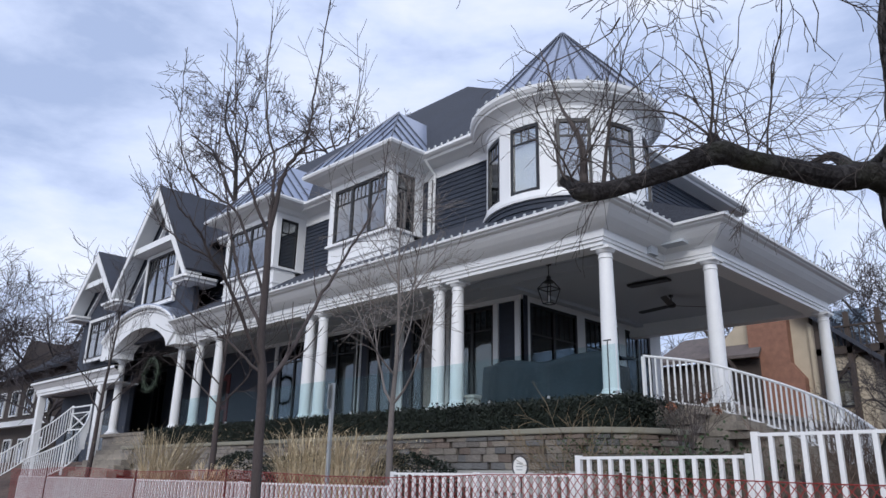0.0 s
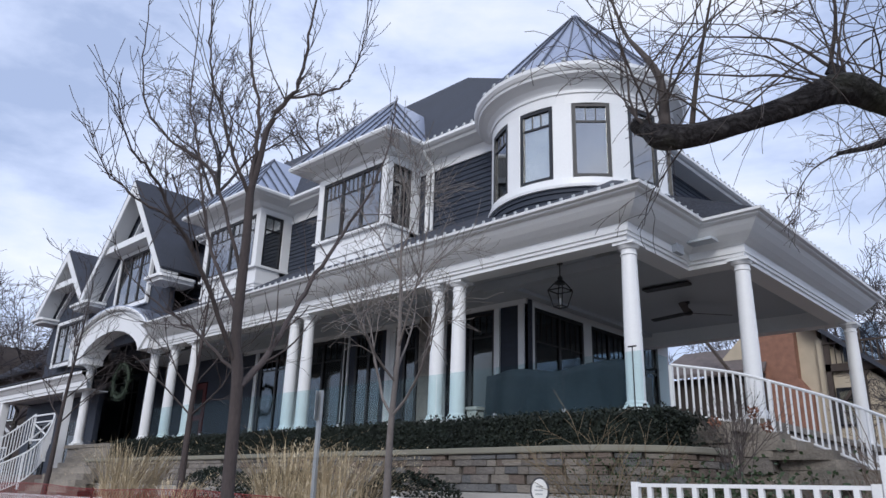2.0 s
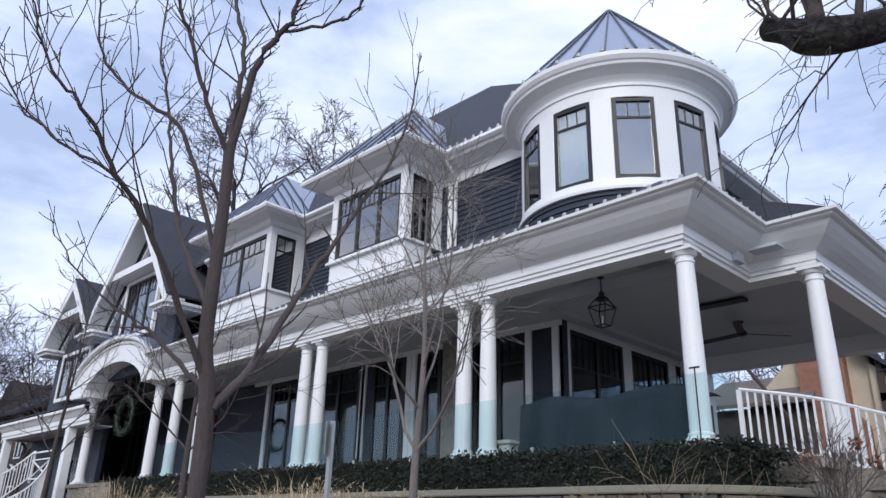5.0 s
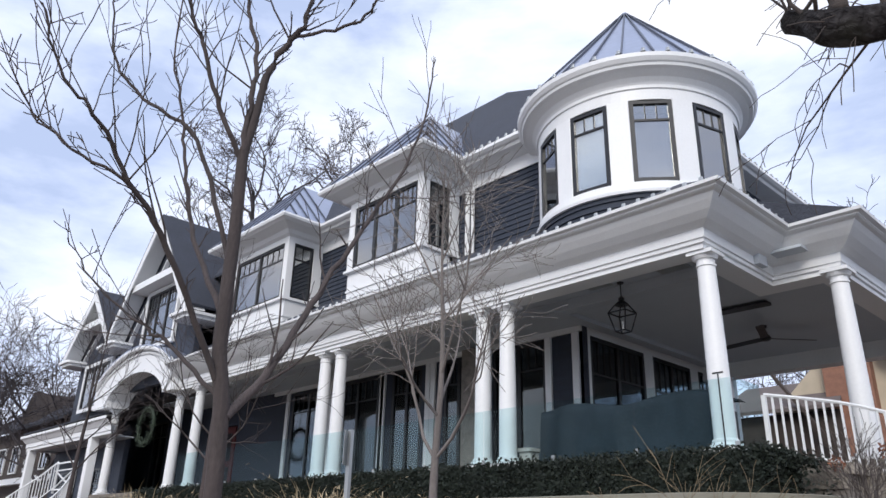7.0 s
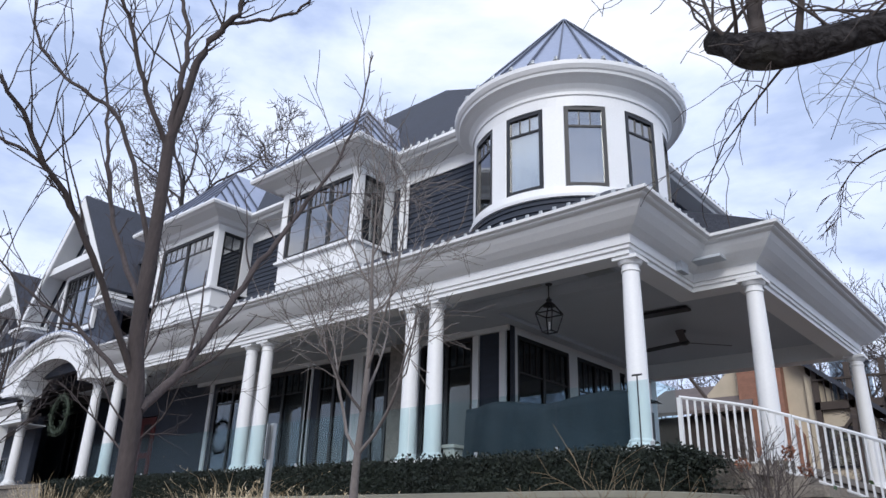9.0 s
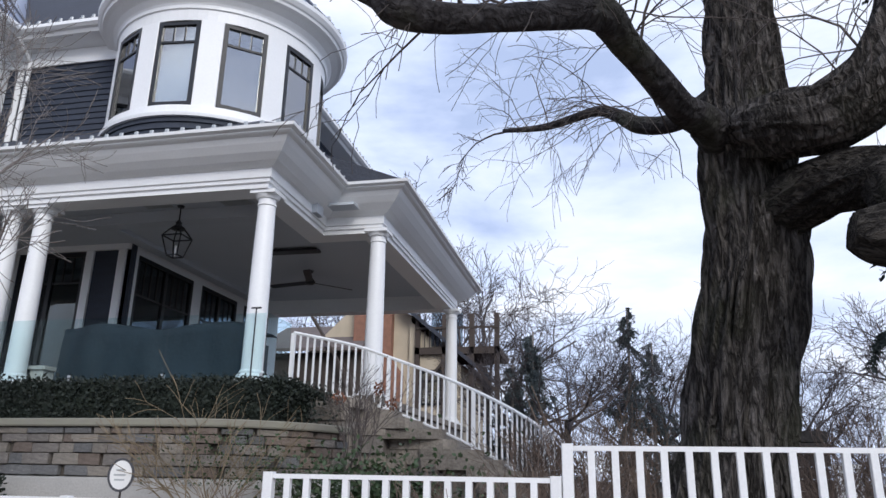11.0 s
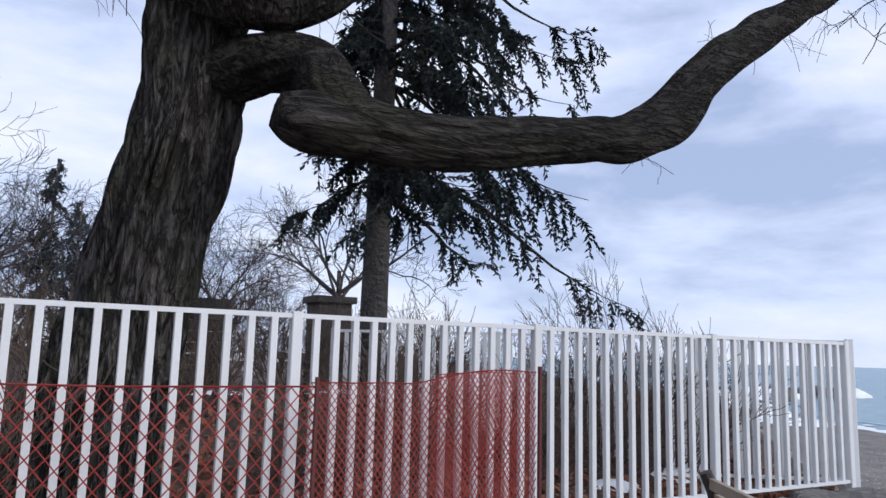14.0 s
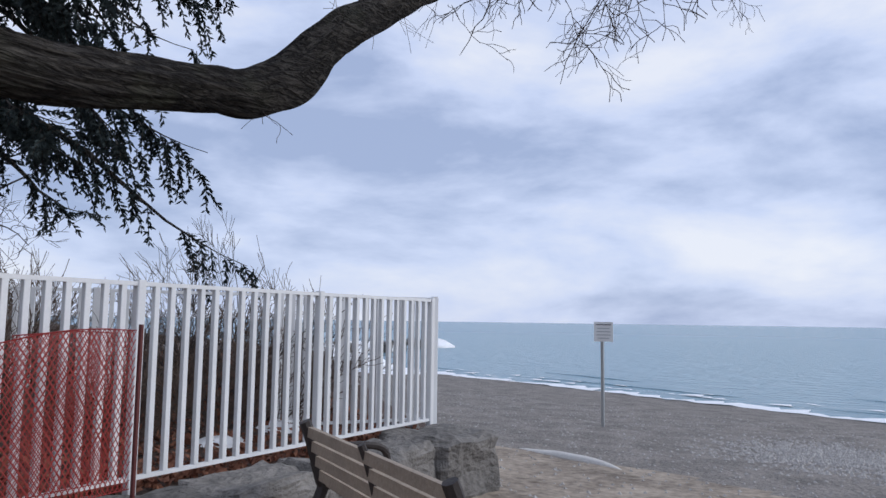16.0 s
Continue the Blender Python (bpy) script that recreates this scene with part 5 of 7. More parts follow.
bough_plan = {
    "low": ([(-1.62, 8.05, 3.42), (-1.34, 7.7, 3.48), (-1.13, 7.42, 3.38), (-1.07, 7.25, 3.16), (-0.88, 7.21, 2.98), (-0.36, 7.21, 2.98), (0.2, 7.21, 3.07), (0.92, 7.21, 3.22), (1.36, 7.21, 3.31), (1.77, 7.21, 3.54), (2.14, 7.21, 3.93), (2.57, 7.21, 4.28), (3.16, 7.21, 4.70), (4.26, 7.21, 5.43), (5.4, 7.35, 6.15)],
            [0.21, 0.189, 0.189, 0.182, 0.182, 0.175, 0.171, 0.162, 0.182, 0.205, 0.185, 0.172, 0.155, 0.125, 0.08]),
    "stub": ([(-1.42, 7.21, 3.0), (-1.27, 7.21, 2.97), (-0.99, 7.21, 2.96), (-0.57, 7.21, 2.98)], [0.112, 0.175, 0.185, 0.14]),
    "right": ([(-1.62, 8.75, 4.37), (-1.41, 8.4, 4.25), (-1.14, 8.2, 4.21), (-0.85, 8.05, 4.38), (-0.64, 8.0, 4.72), (-0.51, 8.0, 5.06), (-0.34, 8.0, 5.83), (0.0, 8.0, 7.29)],
              [0.24, 0.25, 0.25, 0.25, 0.25, 0.245, 0.21, 0.15]),
    "left": ([(-1.72, 8.95, 4.30), (-1.96, 8.5, 4.38), (-2.2, 8.0, 4.27), (-2.42, 7.5, 4.27), (-2.62, 7.05, 4.27), (-2.77, 6.72, 4.27), (-3.05, 6.47, 4.12), (-3.35, 6.28, 4.01), (-3.6, 6.14, 3.95), (-3.8, 6.06, 3.97), (-3.92, 6.07, 4.07), (-4.02, 6.09, 4.15)],
             [0.20, 0.14, 0.112, 0.10, 0.098, 0.108, 0.082, 0.076, 0.08, 0.095, 0.066, 0.06]),
    "knob": ([(-2.77, 6.72, 4.27), (-2.80, 6.74, 4.42), (-2.83, 6.73, 4.46)], [0.08, 0.055, 0.05]),
    "thin": ([(-1.75, 9.0, 4.86), (-2.1, 9.3, 4.80), (-2.41, 9.6, 4.95), (-2.58, 9.86, 5.19), (-2.81, 10.2, 5.44), (-3.38, 10.9, 5.66), (-3.96, 11.4, 5.9)], [0.12, 0.085, 0.08, 0.068, 0.055, 0.042, 0.026]),
}
LP = {}
for k_, (pts, rad) in bough_plan.items():
    lm = MB()
    if k_ in ("low", "stub"):
        pts = [far(p) for p in pts]
        rad = [r * AWAY for r in rad]
    LP[k_] = bark_tube(lm, pts, rad, 64 if k_ in ("low", "right") else 36, 0.13 if k_ in ("low", "right", "stub") else 0.09, 12, len(k_))
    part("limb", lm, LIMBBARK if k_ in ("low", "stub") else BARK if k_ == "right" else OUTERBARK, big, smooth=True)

# fine hanging and rising twigs on the limbs
rt = random.Random(77)
tw = MB()


def twigs(P, i0, i1, count, L, r, up, droop, bias, depth=2):
    for _ in range(count):
        i = rt.randint(int(i0 * (len(P) - 2)), int(i1 * (len(P) - 2)))
        p = P[i].lerp(P[i + 1], rt.random())
        d = Vector((rt.uniform(-1, 1), rt.uniform(-1, 1), rt.uniform(-0.6, 1))) + Vector(bias)
        grow(tw, p, d, L * rt.uniform(0.5, 1.2), 0.62 * r * rt.uniform(0.7, 1.2), depth, rt, up, 0.7, 0.55, (2, 4), 0.34, droop, (5, 4, 3, 3), 0.2, 0, 0.0026)


for a, b, c, r_ in (((-3.78, 6.06, 4.05), (-3.82, 6.1, 4.5), (-4.1, 6.2, 5.0), 0.045), ((-3.62, 6.14, 4.02), (-3.5, 6.05, 4.4), (-3.32, 5.95, 4.85), 0.022), ((-2.82, 6.73, 4.48), (-2.7, 6.6, 4.9), (-2.75, 6.5, 5.5), 0.016), ((-2.83, 6.73, 4.48), (-3.1, 6.6, 4.75), (-3.6, 6.4, 4.9), 0.014)):
    q = smoothpath([a, b, c], 6)
    tw.tube(q, [r_ * (1 - 0.65 * i / (len(q) - 1)) for i in range(len(q))], 7)
    grow(tw, c, Vector(c) - Vector(b), 0.9, r_ * 0.35, 2, rt, 0.02, 0.7, 0.6, (3, 4), 0.3, 0.2, (5, 4, 3), 0.1, 0, 0.003)
twigs(LP["left"], 0.35, 0.75, 16, 1.3, 0.013, 0.0, 0.34, (0, 0.2, 0.5))
twigs(LP["left"], 0.8, 1.0, 9, 1.5, 0.017, 0.08, 0.12, (0.2, -0.2, 1.0))
twigs(LP["left"], 0.1, 0.5, 12, 1.6, 0.016, 0.02, 0.3, (-0.4, 0, 0.7))
twigs(LP["thin"], 0.3, 1.0, 20, 1.2, 0.011, -0.02, 0.36, (-0.5, 0, 0.1))
twigs(LP["low"], 0.84, 1.0, 16, 0.8, 0.009, -0.02, 0.42, (0.6, -0.3, 0.2), 1)
twigs(LP["low"], 0.55, 0.8, 5, 0.5, 0.007, 0.0, 0.2, (0.2, 0, -0.2), 1)
twigs(LP["right"], 0.3, 1.0, 10, 1.6, 0.016, 0.0, 0.25, (0.2, 0, 0.6))
grow(tw, (-3.96, 11.4, 5.88), (-1, 0.4, 0.2), 0.9, 0.014, 3, rt, -0.02, 0.6, 0.6, (3, 4), 0.2, 0.15)
# hanging ends from high boughs over the path
for x, y, z, n_ in ((3.0, 5.6, 4.75, 9), (3.0, 5.0, 4.7, 8), (3.2, 4.2, 4.6, 8), (-1.6, 5.2, 4.9, 8), (-2.9, 5.6, 5.3, 6), (-1.9, 4.9, 5.7, 9), (-0.9, 5.2, 5.6, 7), (-2.6, 4.6, 5.9, 6), (3.0, 5.8, 5.4, 10), (4.6, 5.6, 5.6, 10), (6.0, 5.4, 6.0, 8), (7.6, 5.2, 6.6, 6)):
    for _ in range((n_ + 1) // 2):
        grow(tw, (x + rt.uniform(-0.5, 0.5), y + rt.uniform(-0.4, 0.4), z + rt.uniform(-0.1, 0.3)), (rt.uniform(-0.7, 0.7), rt.uniform(-0.7, 0.7), -0.25), 1.15 * rt.uniform(0.6, 1.3), 0.009, 3, rt, -0.05, 0.7, 0.6, (2, 3), 0.52, 0.16, (4, 3, 3), 0.2, 0, 0.0034)
bough = MB()
for pts in ([(2.6, 6.8, 6.4), (2.9, 6.2, 5.6), (3.0, 5.6, 5.0), (3.0, 5.0, 4.75), (3.15, 4.3, 4.65)], [(-1.7, 6.6, 6.3), (-1.7, 5.8, 5.6), (-1.6, 5.2, 5.0)], [(-1.55, 8.3, 5.8), (-1.6, 7.2, 6.4), (-1.8, 6.0, 6.3), (-2.0, 4.6, 5.9)], [(-0.3, 7.95, 5.8), (1.0, 7.6, 6.6), (2.6, 6.8, 6.4), (3.6, 5.8, 5.7)], [(3.7, 7.25, 5.05), (4.2, 6.9, 5.8), (4.6, 6.2, 6.0), (4.8, 5.4, 5.7)], [(4.97, 7.4, 5.98), (5.6, 6.8, 6.5), (6.0, 6.2, 6.4), (6.2, 5.4, 6.1)]):
    q = smoothpath([far(pts[0])] + pts[1:], 5)
    bough.tube(q, [0.09 - 0.075 * i / (len(q) - 1) for i in range(len(q))], 8)
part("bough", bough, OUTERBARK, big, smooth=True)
part("twig_mass", tw, TWIG, big, "fine drooping bare twigs", smooth=True, kind="stuff")


# ---- conifers ----
def needles(mb, p, d, L, w, rnd):
    """A flat spray of needle blades round a twig."""
    d = Vector(d).normalized()
    s = d.cross(Vector((0, 0, 1)))
    s = s.normalized() if s.length > 1e-3 else Vector((1, 0, 0))
    u = s.cross(d)
    for a in (0.3, 1.35, 2.4):
        v = s * math.cos(a) + u * math.sin(a)
        q = p + d * L
        m_ = p.lerp(q, 0.5)
        mb.add([p, m_ + v * w, q, m_ - v * w], [(0, 1, 2, 3)])


def spruce(name, label, base, height, trunk_r, rows, reach, first, seed, lop=0.0, taper=0.5, clump=0.16, dense=1.0):
    rnd = random.Random(seed)
    t = thing(name, base, label, "conifer")
    x, y, z0 = base
    part("trunk", MB().tube([(x, y, z0 - 0.3), (x + 0.05, y, z0 + height * 0.4), (x + 0.1, y, z0 + height * 0.75), (x + 0.12, y, z0 + height)], [trunk_r * 1.2, trunk_r * 0.85, trunk_r * 0.5, 0.03], 14), FIRBARK, t, smooth=True)
    br, nd = MB(), MB()
    for k in range(rows):
        f = (k + rnd.random() * 0.8) / rows
        z = z0 + first + (height - first) * f
        az = rnd.uniform(0, 6.283)
        wide = reach * (1 + lop * (math.cos(az) - (0.35 if math.cos(az) < 0 else 0)))
        L = wide * (1 - f) ** taper * rnd.choice((0.4, 0.65, 0.85, 1.0)) * rnd.uniform(0.85, 1.1) + (0.2 if taper < 1 else 0.08)
        d = Vector((math.cos(az), math.sin(az), rnd.uniform(-0.05, 0.45)))
        p = Vector((x + 0.07, y, z))
        pts, rad, n = [p.copy()], [0.026 * L / reach + 0.010], 10
        fall = rnd.uniform(0.07, 0.21)
        for i in range(n):
            d.z -= fall if i < 6 else -0.07
            d = (d.normalized() + Vector((rnd.uniform(-0.16, 0.16), rnd.uniform(-0.16, 0.16), rnd.uniform(-0.12, 0.12)))).normalized()
            p = p + d * (L / n)
            pts.append(p.copy())
            rad.append(max(0.005, rad[0] * (1 - (i + 1) / n)))
        br.tube(pts, rad, 5, False)
        for i in range(2, n + 1):
            q = pts[i]
            gap = noise.noise((q.x * 2.4 + seed, q.y * 2.4, q.z * 2.8))
            if gap < -0.2:
                continue
            for _ in range(max(1, int(dense * (2.2 + 2.2 * max(0, gap))))):
                a = rnd.choice((-1, 1)) * rnd.uniform(0.1, 1.3)
                e = Matrix.Rotation(a, 3, "Z") @ (pts[i] - pts[i - 1]).normalized()
                e.z -= rnd.uniform(-0.1, 1.0) if rnd.random() < 0.55 else rnd.uniform(1.0, 3.0)
                e.normalize()
                l2 = rnd.uniform(0.15, 0.62) * (0.5 + 0.5 * min(1, L / reach))
                w0 = q + (pts[i] - pts[i - 1]) * rnd.uniform(-0.5, 0.5)
                bend = Vector((rnd.uniform(-0.3, 0.3), rnd.uniform(-0.3, 0.3), rnd.uniform(-0.5, 0.1))) * l2 * 0.5
                w1, w2 = w0 + e * l2 * 0.5, w0 + e * l2 + bend
                br.tube([w0, w1, w2], [0.007, 0.005, 0.003], 3, False)
                m_ = max(3, int(l2 / (0.5 * clump)))
                for j in range(m_):
                    u_ = (j + 0.6) / m_
                    b = w0.lerp(w1, u_ * 2) if u_ < 0.5 else w1.lerp(w2, u_ * 2 - 1)
                    for _q in range(3):
                        g = (e * 0.8 + Vector((rnd.uniform(-1, 1), rnd.uniform(-1, 1), rnd.uniform(-0.9, 0.6)))).normalized()
                        needles(nd, b, g, clump * rnd.uniform(0.6, 1.4), clump * 0.15, rnd)
    part("branchwork", br, BARK, t, kind="stuff")
    part("needle_mass", nd, SPRUCE if name == "spruce_tree" else NEEDLE, t, "dark green needle sprays", kind="stuff")
    return t


spruce("fir_tree", "tall dark fir with drooping ragged sprays", (0.95, 11.0, 0.7), 11.5, 0.15, 175, 2.1, 2.75, 4, lop=0.5, clump=0.085, dense=1.7)
for i, (x, y, h, r) in enumerate(((-5.0, 24.5, 4.6, 1.7), (-5.9, 27.0, 4.0, 1.6), (-2.2, 26, 5.6, 1.5), (-1.3, 30, 5.2, 1.8))):
    spruce("spruce_tree", "small dark blue-green spruce at the garden edge", (x, y, 1.2), h, 0.07, 75, r * 1.1, 0.25, 30 + i, taper=1.25, clump=0.10, dense=0.55)


# ---- bare woods ----
def bare_tree(h, seed, depth=4, r=None):
    rnd = random.Random(seed)
    t = thing("bare_tree", (0, 0, 0), "bare winter tree with a wide tangle of grey branches", "tree", "bare winter trees")
    mb = MB()
    grow(mb, (0, 0, -0.5), (rnd.uniform(-0.06, 0.06), rnd.uniform(-0.06, 0.06), 1), h * 0.42, r or h * 0.022, 0, rnd, 0.1, wob=0.05, sides=(9,))
    tp = part("trunk", mb, BARK, t, smooth=True)
    br = MB()
    for i in range(8):
        z = h * rnd.uniform(0.2, 0.41)
        a, e = rnd.uniform(0, 6.283), rnd.uniform(0.45, 1.25)
        grow(br, (0, 0, z), (math.cos(a) * math.cos(e), math.sin(a) * math.cos(e), math.sin(e)), h * rnd.uniform(0.32, 0.48), h * 0.0075, depth, rnd, 0.03, 0.7, 0.62, (3, 4), 0.30, 0.0, (6, 5, 4, 3, 3), 0.3, 0, h * 0.0009)
    part("branchwork", br, FARTWIG, t, kind="stuff")
    return t


base_trees = [bare_tree(10, s) for s in (1, 2, 3)]
spots = [(-3.9, 24.5, 1.0, 0.62, 0), (-0.8, 31, 0.9, 0.75, 1), (-6.0, 30, 1.2, 0.7, 1), (2.2, 25, 0.6, 0.58, 2), (5.5, 37, 0.4, 0.7, 0), (-7.0, 40, 1.5, 1.0, 2), (-2.0, 45, 1.0, 0.9, 0), (10, 46, 0.0, 0.7, 2), (3, 56, 0.5, 1.0, 1),
         (-9.5, 46, 2, 1.6, 1), (-13, 42, 2, 1.5, 0), (-58, 14, 1, 1.5, 2), (-66, 20, 1, 1.9, 0), (-75, 30, 1.5, 2.2, 1), (-52, 17, 1, 1.3, 0), (-80, 14, 1, 2, 2)]
for k, (x, y, z, s, v) in enumerate(spots):
    c = copy_thing(base_trees[v], pose(x, y, z, 0, 0, 53 * k))
    c.scale = (s, s, s)
for k, b_ in enumerate(base_trees):
    b_.matrix_basis = pose((-90, 20, -30)[k], (40, 60, 70)[k], 1, 0, 0, 30 * k)
    b_.scale = (2, 2, 2)


def great_oak(base, h, crown, lean, seed):
    """A tall winter oak with a dense rounded crown of gnarled limbs."""
    rnd = random.Random(seed)
    t = thing("great_oak", base, "great bare oak with a dense rounded crown behind the house", "tree", "great oaks")
    b = Vector(base)
    top = b + Vector((lean, 0, h * 0.80))
    P = smoothpath([b - Vector((0, 0, 0.5)), b + Vector((lean * 0.3, 0, h * 0.3)), b + Vector((lean * 0.55, 0.3, h * 0.55)), top], 6)
    n = len(P)
    part("trunk", MB().tube(P, [0.5 * (1 - 0.8 * i / (n - 1)) for i in range(n)], 10, False), OUTERBARK, t, smooth=True)
    br = MB()
    for i in range(13):
        f = 0.54 + 0.44 * i / 12
        j = min(n - 2, int(f * (n - 1)))
        q = P[j].lerp(P[j + 1], f * (n - 1) - j)
        a = i * 2.4 + rnd.uniform(-0.4, 0.4)
        e = 0.25 + 0.8 * (f - 0.5) * 2 + rnd.uniform(-0.15, 0.15)
        grow(br, q, (math.cos(a) * math.cos(e), math.sin(a) * math.cos(e), math.sin(e)), crown * rnd.uniform(0.75, 1.0) * (1.15 - 0.5 * (f - 0.5)), 0.24 * (1.35 - f), 4, rnd, 0.03, 0.75, 0.57, (3, 4), 0.36, 0.0, (6, 5, 4, 3, 3), 0.25, 0, 0.019)
    part("branchwork", br, FARTWIG, t, "tangled dark branches", kind="stuff")
    return t


great_oak((-47.0, 25.6, 1.5), 29.5, 8.4, -0.8, 3)
great_oak((-42.0, 30.2, 1.5), 29.0, 5.6, 0.8, 7)


# ---- hedge, grasses and shrubs ----
def leaf_box(mb, rnd, x0, x1, y0, y1, z0, z1, n, size):
    """Small leaves over the faces of a box."""
    for _ in range(n):
        f = rnd.random()
        x, y, z = rnd.uniform(x0, x1), rnd.uniform(y0, y1), rnd.uniform(z0, z1)
        if f < 0.55:
            y = y0 + rnd.gauss(0, 0.04)
        elif f < 0.9:
            z = z1 + rnd.gauss(0, 0.035) + 0.04 * noise.noise((x * 1.5, y * 2, 0))
        else:
            x = rnd.choice((x0, x1)) + rnd.gauss(0, 0.04)
        leaf(mb, Vector((x, y, z)), size * rnd.uniform(0.6, 1.3), rnd)


def leaf(mb, p, s, rnd):
    d = Vector((rnd.uniform(-1, 1), rnd.uniform(-1, 1), rnd.uniform(-0.6, 1))).normalized()
    e = d.cross(Vector((rnd.uniform(-1, 1), rnd.uniform(-1, 1), rnd.uniform(-1, 1))))
    e = e.normalized() if e.length > 1e-3 else Vector((1, 0, 0))
    mb.add([p, p + d * s * 0.5 + e * s * 0.3, p + d * s, p + d * s * 0.5 - e * s * 0.3], [(0, 1, 2, 3)])


rh = random.Random(41)
hd = thing("hedge", (-16.5, 12.3, 2.3), "clipped dark green boxwood hedge above the garden wall", "hedge")
hm = MB()
leaf_box(hm, rh, -26.0, -7.0, 11.95, 12.85, 2.35, 2.86, 30000, 0.06)
leaf_box(hm, rh, -7.3, -6.85, 12.6, 13.7, 2.2, 2.78, 2500, 0.06)
part("foliage", hm, HEDGE, hd, "small dark boxwood leaves", kind="stuff")
part("core", MB().box(-25.95, -7.05, 12.0, 12.85, 2.2, 2.82), HEDGE, hd)
jn = thing("low_shrub", (-16, 10.6, 1.1), "low dark evergreen shrub below the garden wall", "shrub")
jm = MB()
for cx, cy, w, h in ((-17.2, 10.7, 1.5, 0.9), (-14.8, 10.7, 1.4, 0.8), (-11.0, 10.6, 1.3, 0.75)):
    for _ in range(2600):
        a, b = rh.uniform(0, 6.283), rh.uniform(0, 1.4)
        r = 1 + 0.25 * noise.noise((a * 1.5, b * 2, cx))
        leaf(jm, Vector((cx + w * r * math.cos(a) * math.cos(b), cy + 0.6 * r * math.sin(a) * math.cos(b), 1.05 + h * r * math.sin(b))), 0.07, rh)
part("foliage", jm, HEDGE, jn, kind="stuff")
for cx, cy in ((-3.9, 8.9), (-3.0, 8.6), (-5.2, 8.7)):
    gs = thing("garden_shrub", (cx, cy, 0.5), "low dull green shrub among fallen leaves behind the fence", "shrub")
    gm_ = MB()
    for _ in range(1500):
        a, b, r = rh.uniform(0, 6.283), rh.uniform(0, 1.5), rh.uniform(0.55, 1.1)
        leaf(gm_, Vector((cx + 0.55 * r * math.cos(a) * math.cos(b), cy + 0.4 * r * math.sin(a) * math.cos(b), ground_z(cx, cy) + 0.5 * r * math.sin(b))), 0.06, rh)
    part("foliage", gm_, HEDGE, gs, kind="stuff")


def grass_clump(cx, cy, z, h, spread, n, seed):
    rnd = random.Random(seed)
    t = thing("ornamental_grass", (cx, cy, z), "dry straw-coloured ornamental grass with feathery plumes", "grass", "dry ornamental grasses")
    mb = MB()
    for _ in range(n):
        a = rnd.uniform(0, 6.283)
        rr = spread * 0.3 * math.sqrt(rnd.random())
        p = Vector((cx + rr * math.cos(a), cy + rr * math.sin(a), z))
        L = h * rnd.choice((0.45, 0.7, 0.9, 1.0, 1.1)) * rnd.uniform(0.8, 1.1)
        lean = rnd.uniform(0.1, 0.9) * spread
        d = Vector((math.cos(a) + rnd.uniform(0.1, 1.7), math.sin(a) + rnd.uniform(-0.4, 0.4), 0)).normalized()
        w = Vector((-d.y, d.x, 0)) * 0.006
        q1, q2, q3 = p + Vector((0, 0, L * 0.5)) + d * lean * 0.15, p + Vector((0, 0, L * 0.85)) + d * lean * 0.5, p + Vector((0, 0, L * rnd.uniform(0.7, 0.98))) + d * lean
        mb.add([p - w, p + w, q1 + w, q1 - w, q2 + w * 0.8, q2 - w * 0.8, q3], [(0, 1, 2, 3), (3, 2, 4, 5), (5, 4, 6)])
        if rnd.random() < 0.4:
            for k in range(7):
                b = q2.lerp(q3, k / 6)
                e = (d * 0.5 + Vector((rnd.uniform(-1, 1), rnd.uniform(-1, 1), rnd.uniform(-0.2, 0.8)))).normalized() * 0.07
                s = Vector((rnd.uniform(-1, 1), rnd.uniform(-1, 1), 0)) * 0.008
                mb.add([b - s, b + s, b + e], [(0, 1, 2)])
    part("blades", mb, DRYGRASS, t, kind="stuff")
    return t


grass_clump(-12.9, 9.7, 0.95, 1.4, 2.1, 420, 1)
grass_clump(-11.7, 9.8, 0.95, 1.3, 2.0, 330, 2)
grass_clump(-19.4, 9.7, 0.95, 1.55, 2.2, 460, 3)
grass_clump(-15.7, 9.0, 0.8, 0.9, 1.2, 160, 4)


def bush(name, label, at, h, spread, stems, seed, material, depth=2, r=0.012, droop=0.0):
    rnd = random.Random(seed)
    t = thing(name, at, label, "shrub")
    mb = MB()
    for i in range(stems):
        a, e = rnd.uniform(0, 6.283), rnd.uniform(0.75, 1.4)
        p = Vector(at) + Vector((rnd.uniform(-0.15, 0.15) * spread, rnd.uniform(-0.15, 0.15) * spread, -0.05))
        grow(mb, p, (math.cos(a) * math.cos(e) * spread, math.sin(a) * math.cos(e) * spread, math.sin(e)), h * rnd.uniform(0.6, 1.1), r * rnd.uniform(0.7, 1.2), depth, rnd, 0.05, 0.55, 0.5, (3, 5), 0.16, droop, (5, 4, 3), 0.3, 0, 0.003)
    part("stem_mass", mb, material, t, kind="stuff")
    return t


sh = bush("flowering_shrub", "leafless shrub with dried brown flower heads by the side steps", (-6.0, 12.1, 1.75), 1.2, 1.0, 14, 3, TWIG)
fh = MB()
for p in ((-5.75, 12.3, 2.75), (-5.6, 12.35, 2.55), (-6.2, 12.0, 2.6)):
    for _ in range(60):
        d = Vector((rh.gauss(0, 1), rh.gauss(0, 1), rh.gauss(0, 1))).normalized() * 0.07
        leaf(fh, Vector(p) + d, 0.05, rh)
part("flower_head", fh, LEAF, sh, "dried brown flower heads", kind="stuff")
bush("climbing_rose", "tangled bare rose canes with a few leaves on the wall", (-7.3, 11.0, 1.1), 1.4, 1.4, 18, 9, mat("rose_canes", (0.20, 0.155, 0.10), 0.9), droop=0.2, r=0.010)
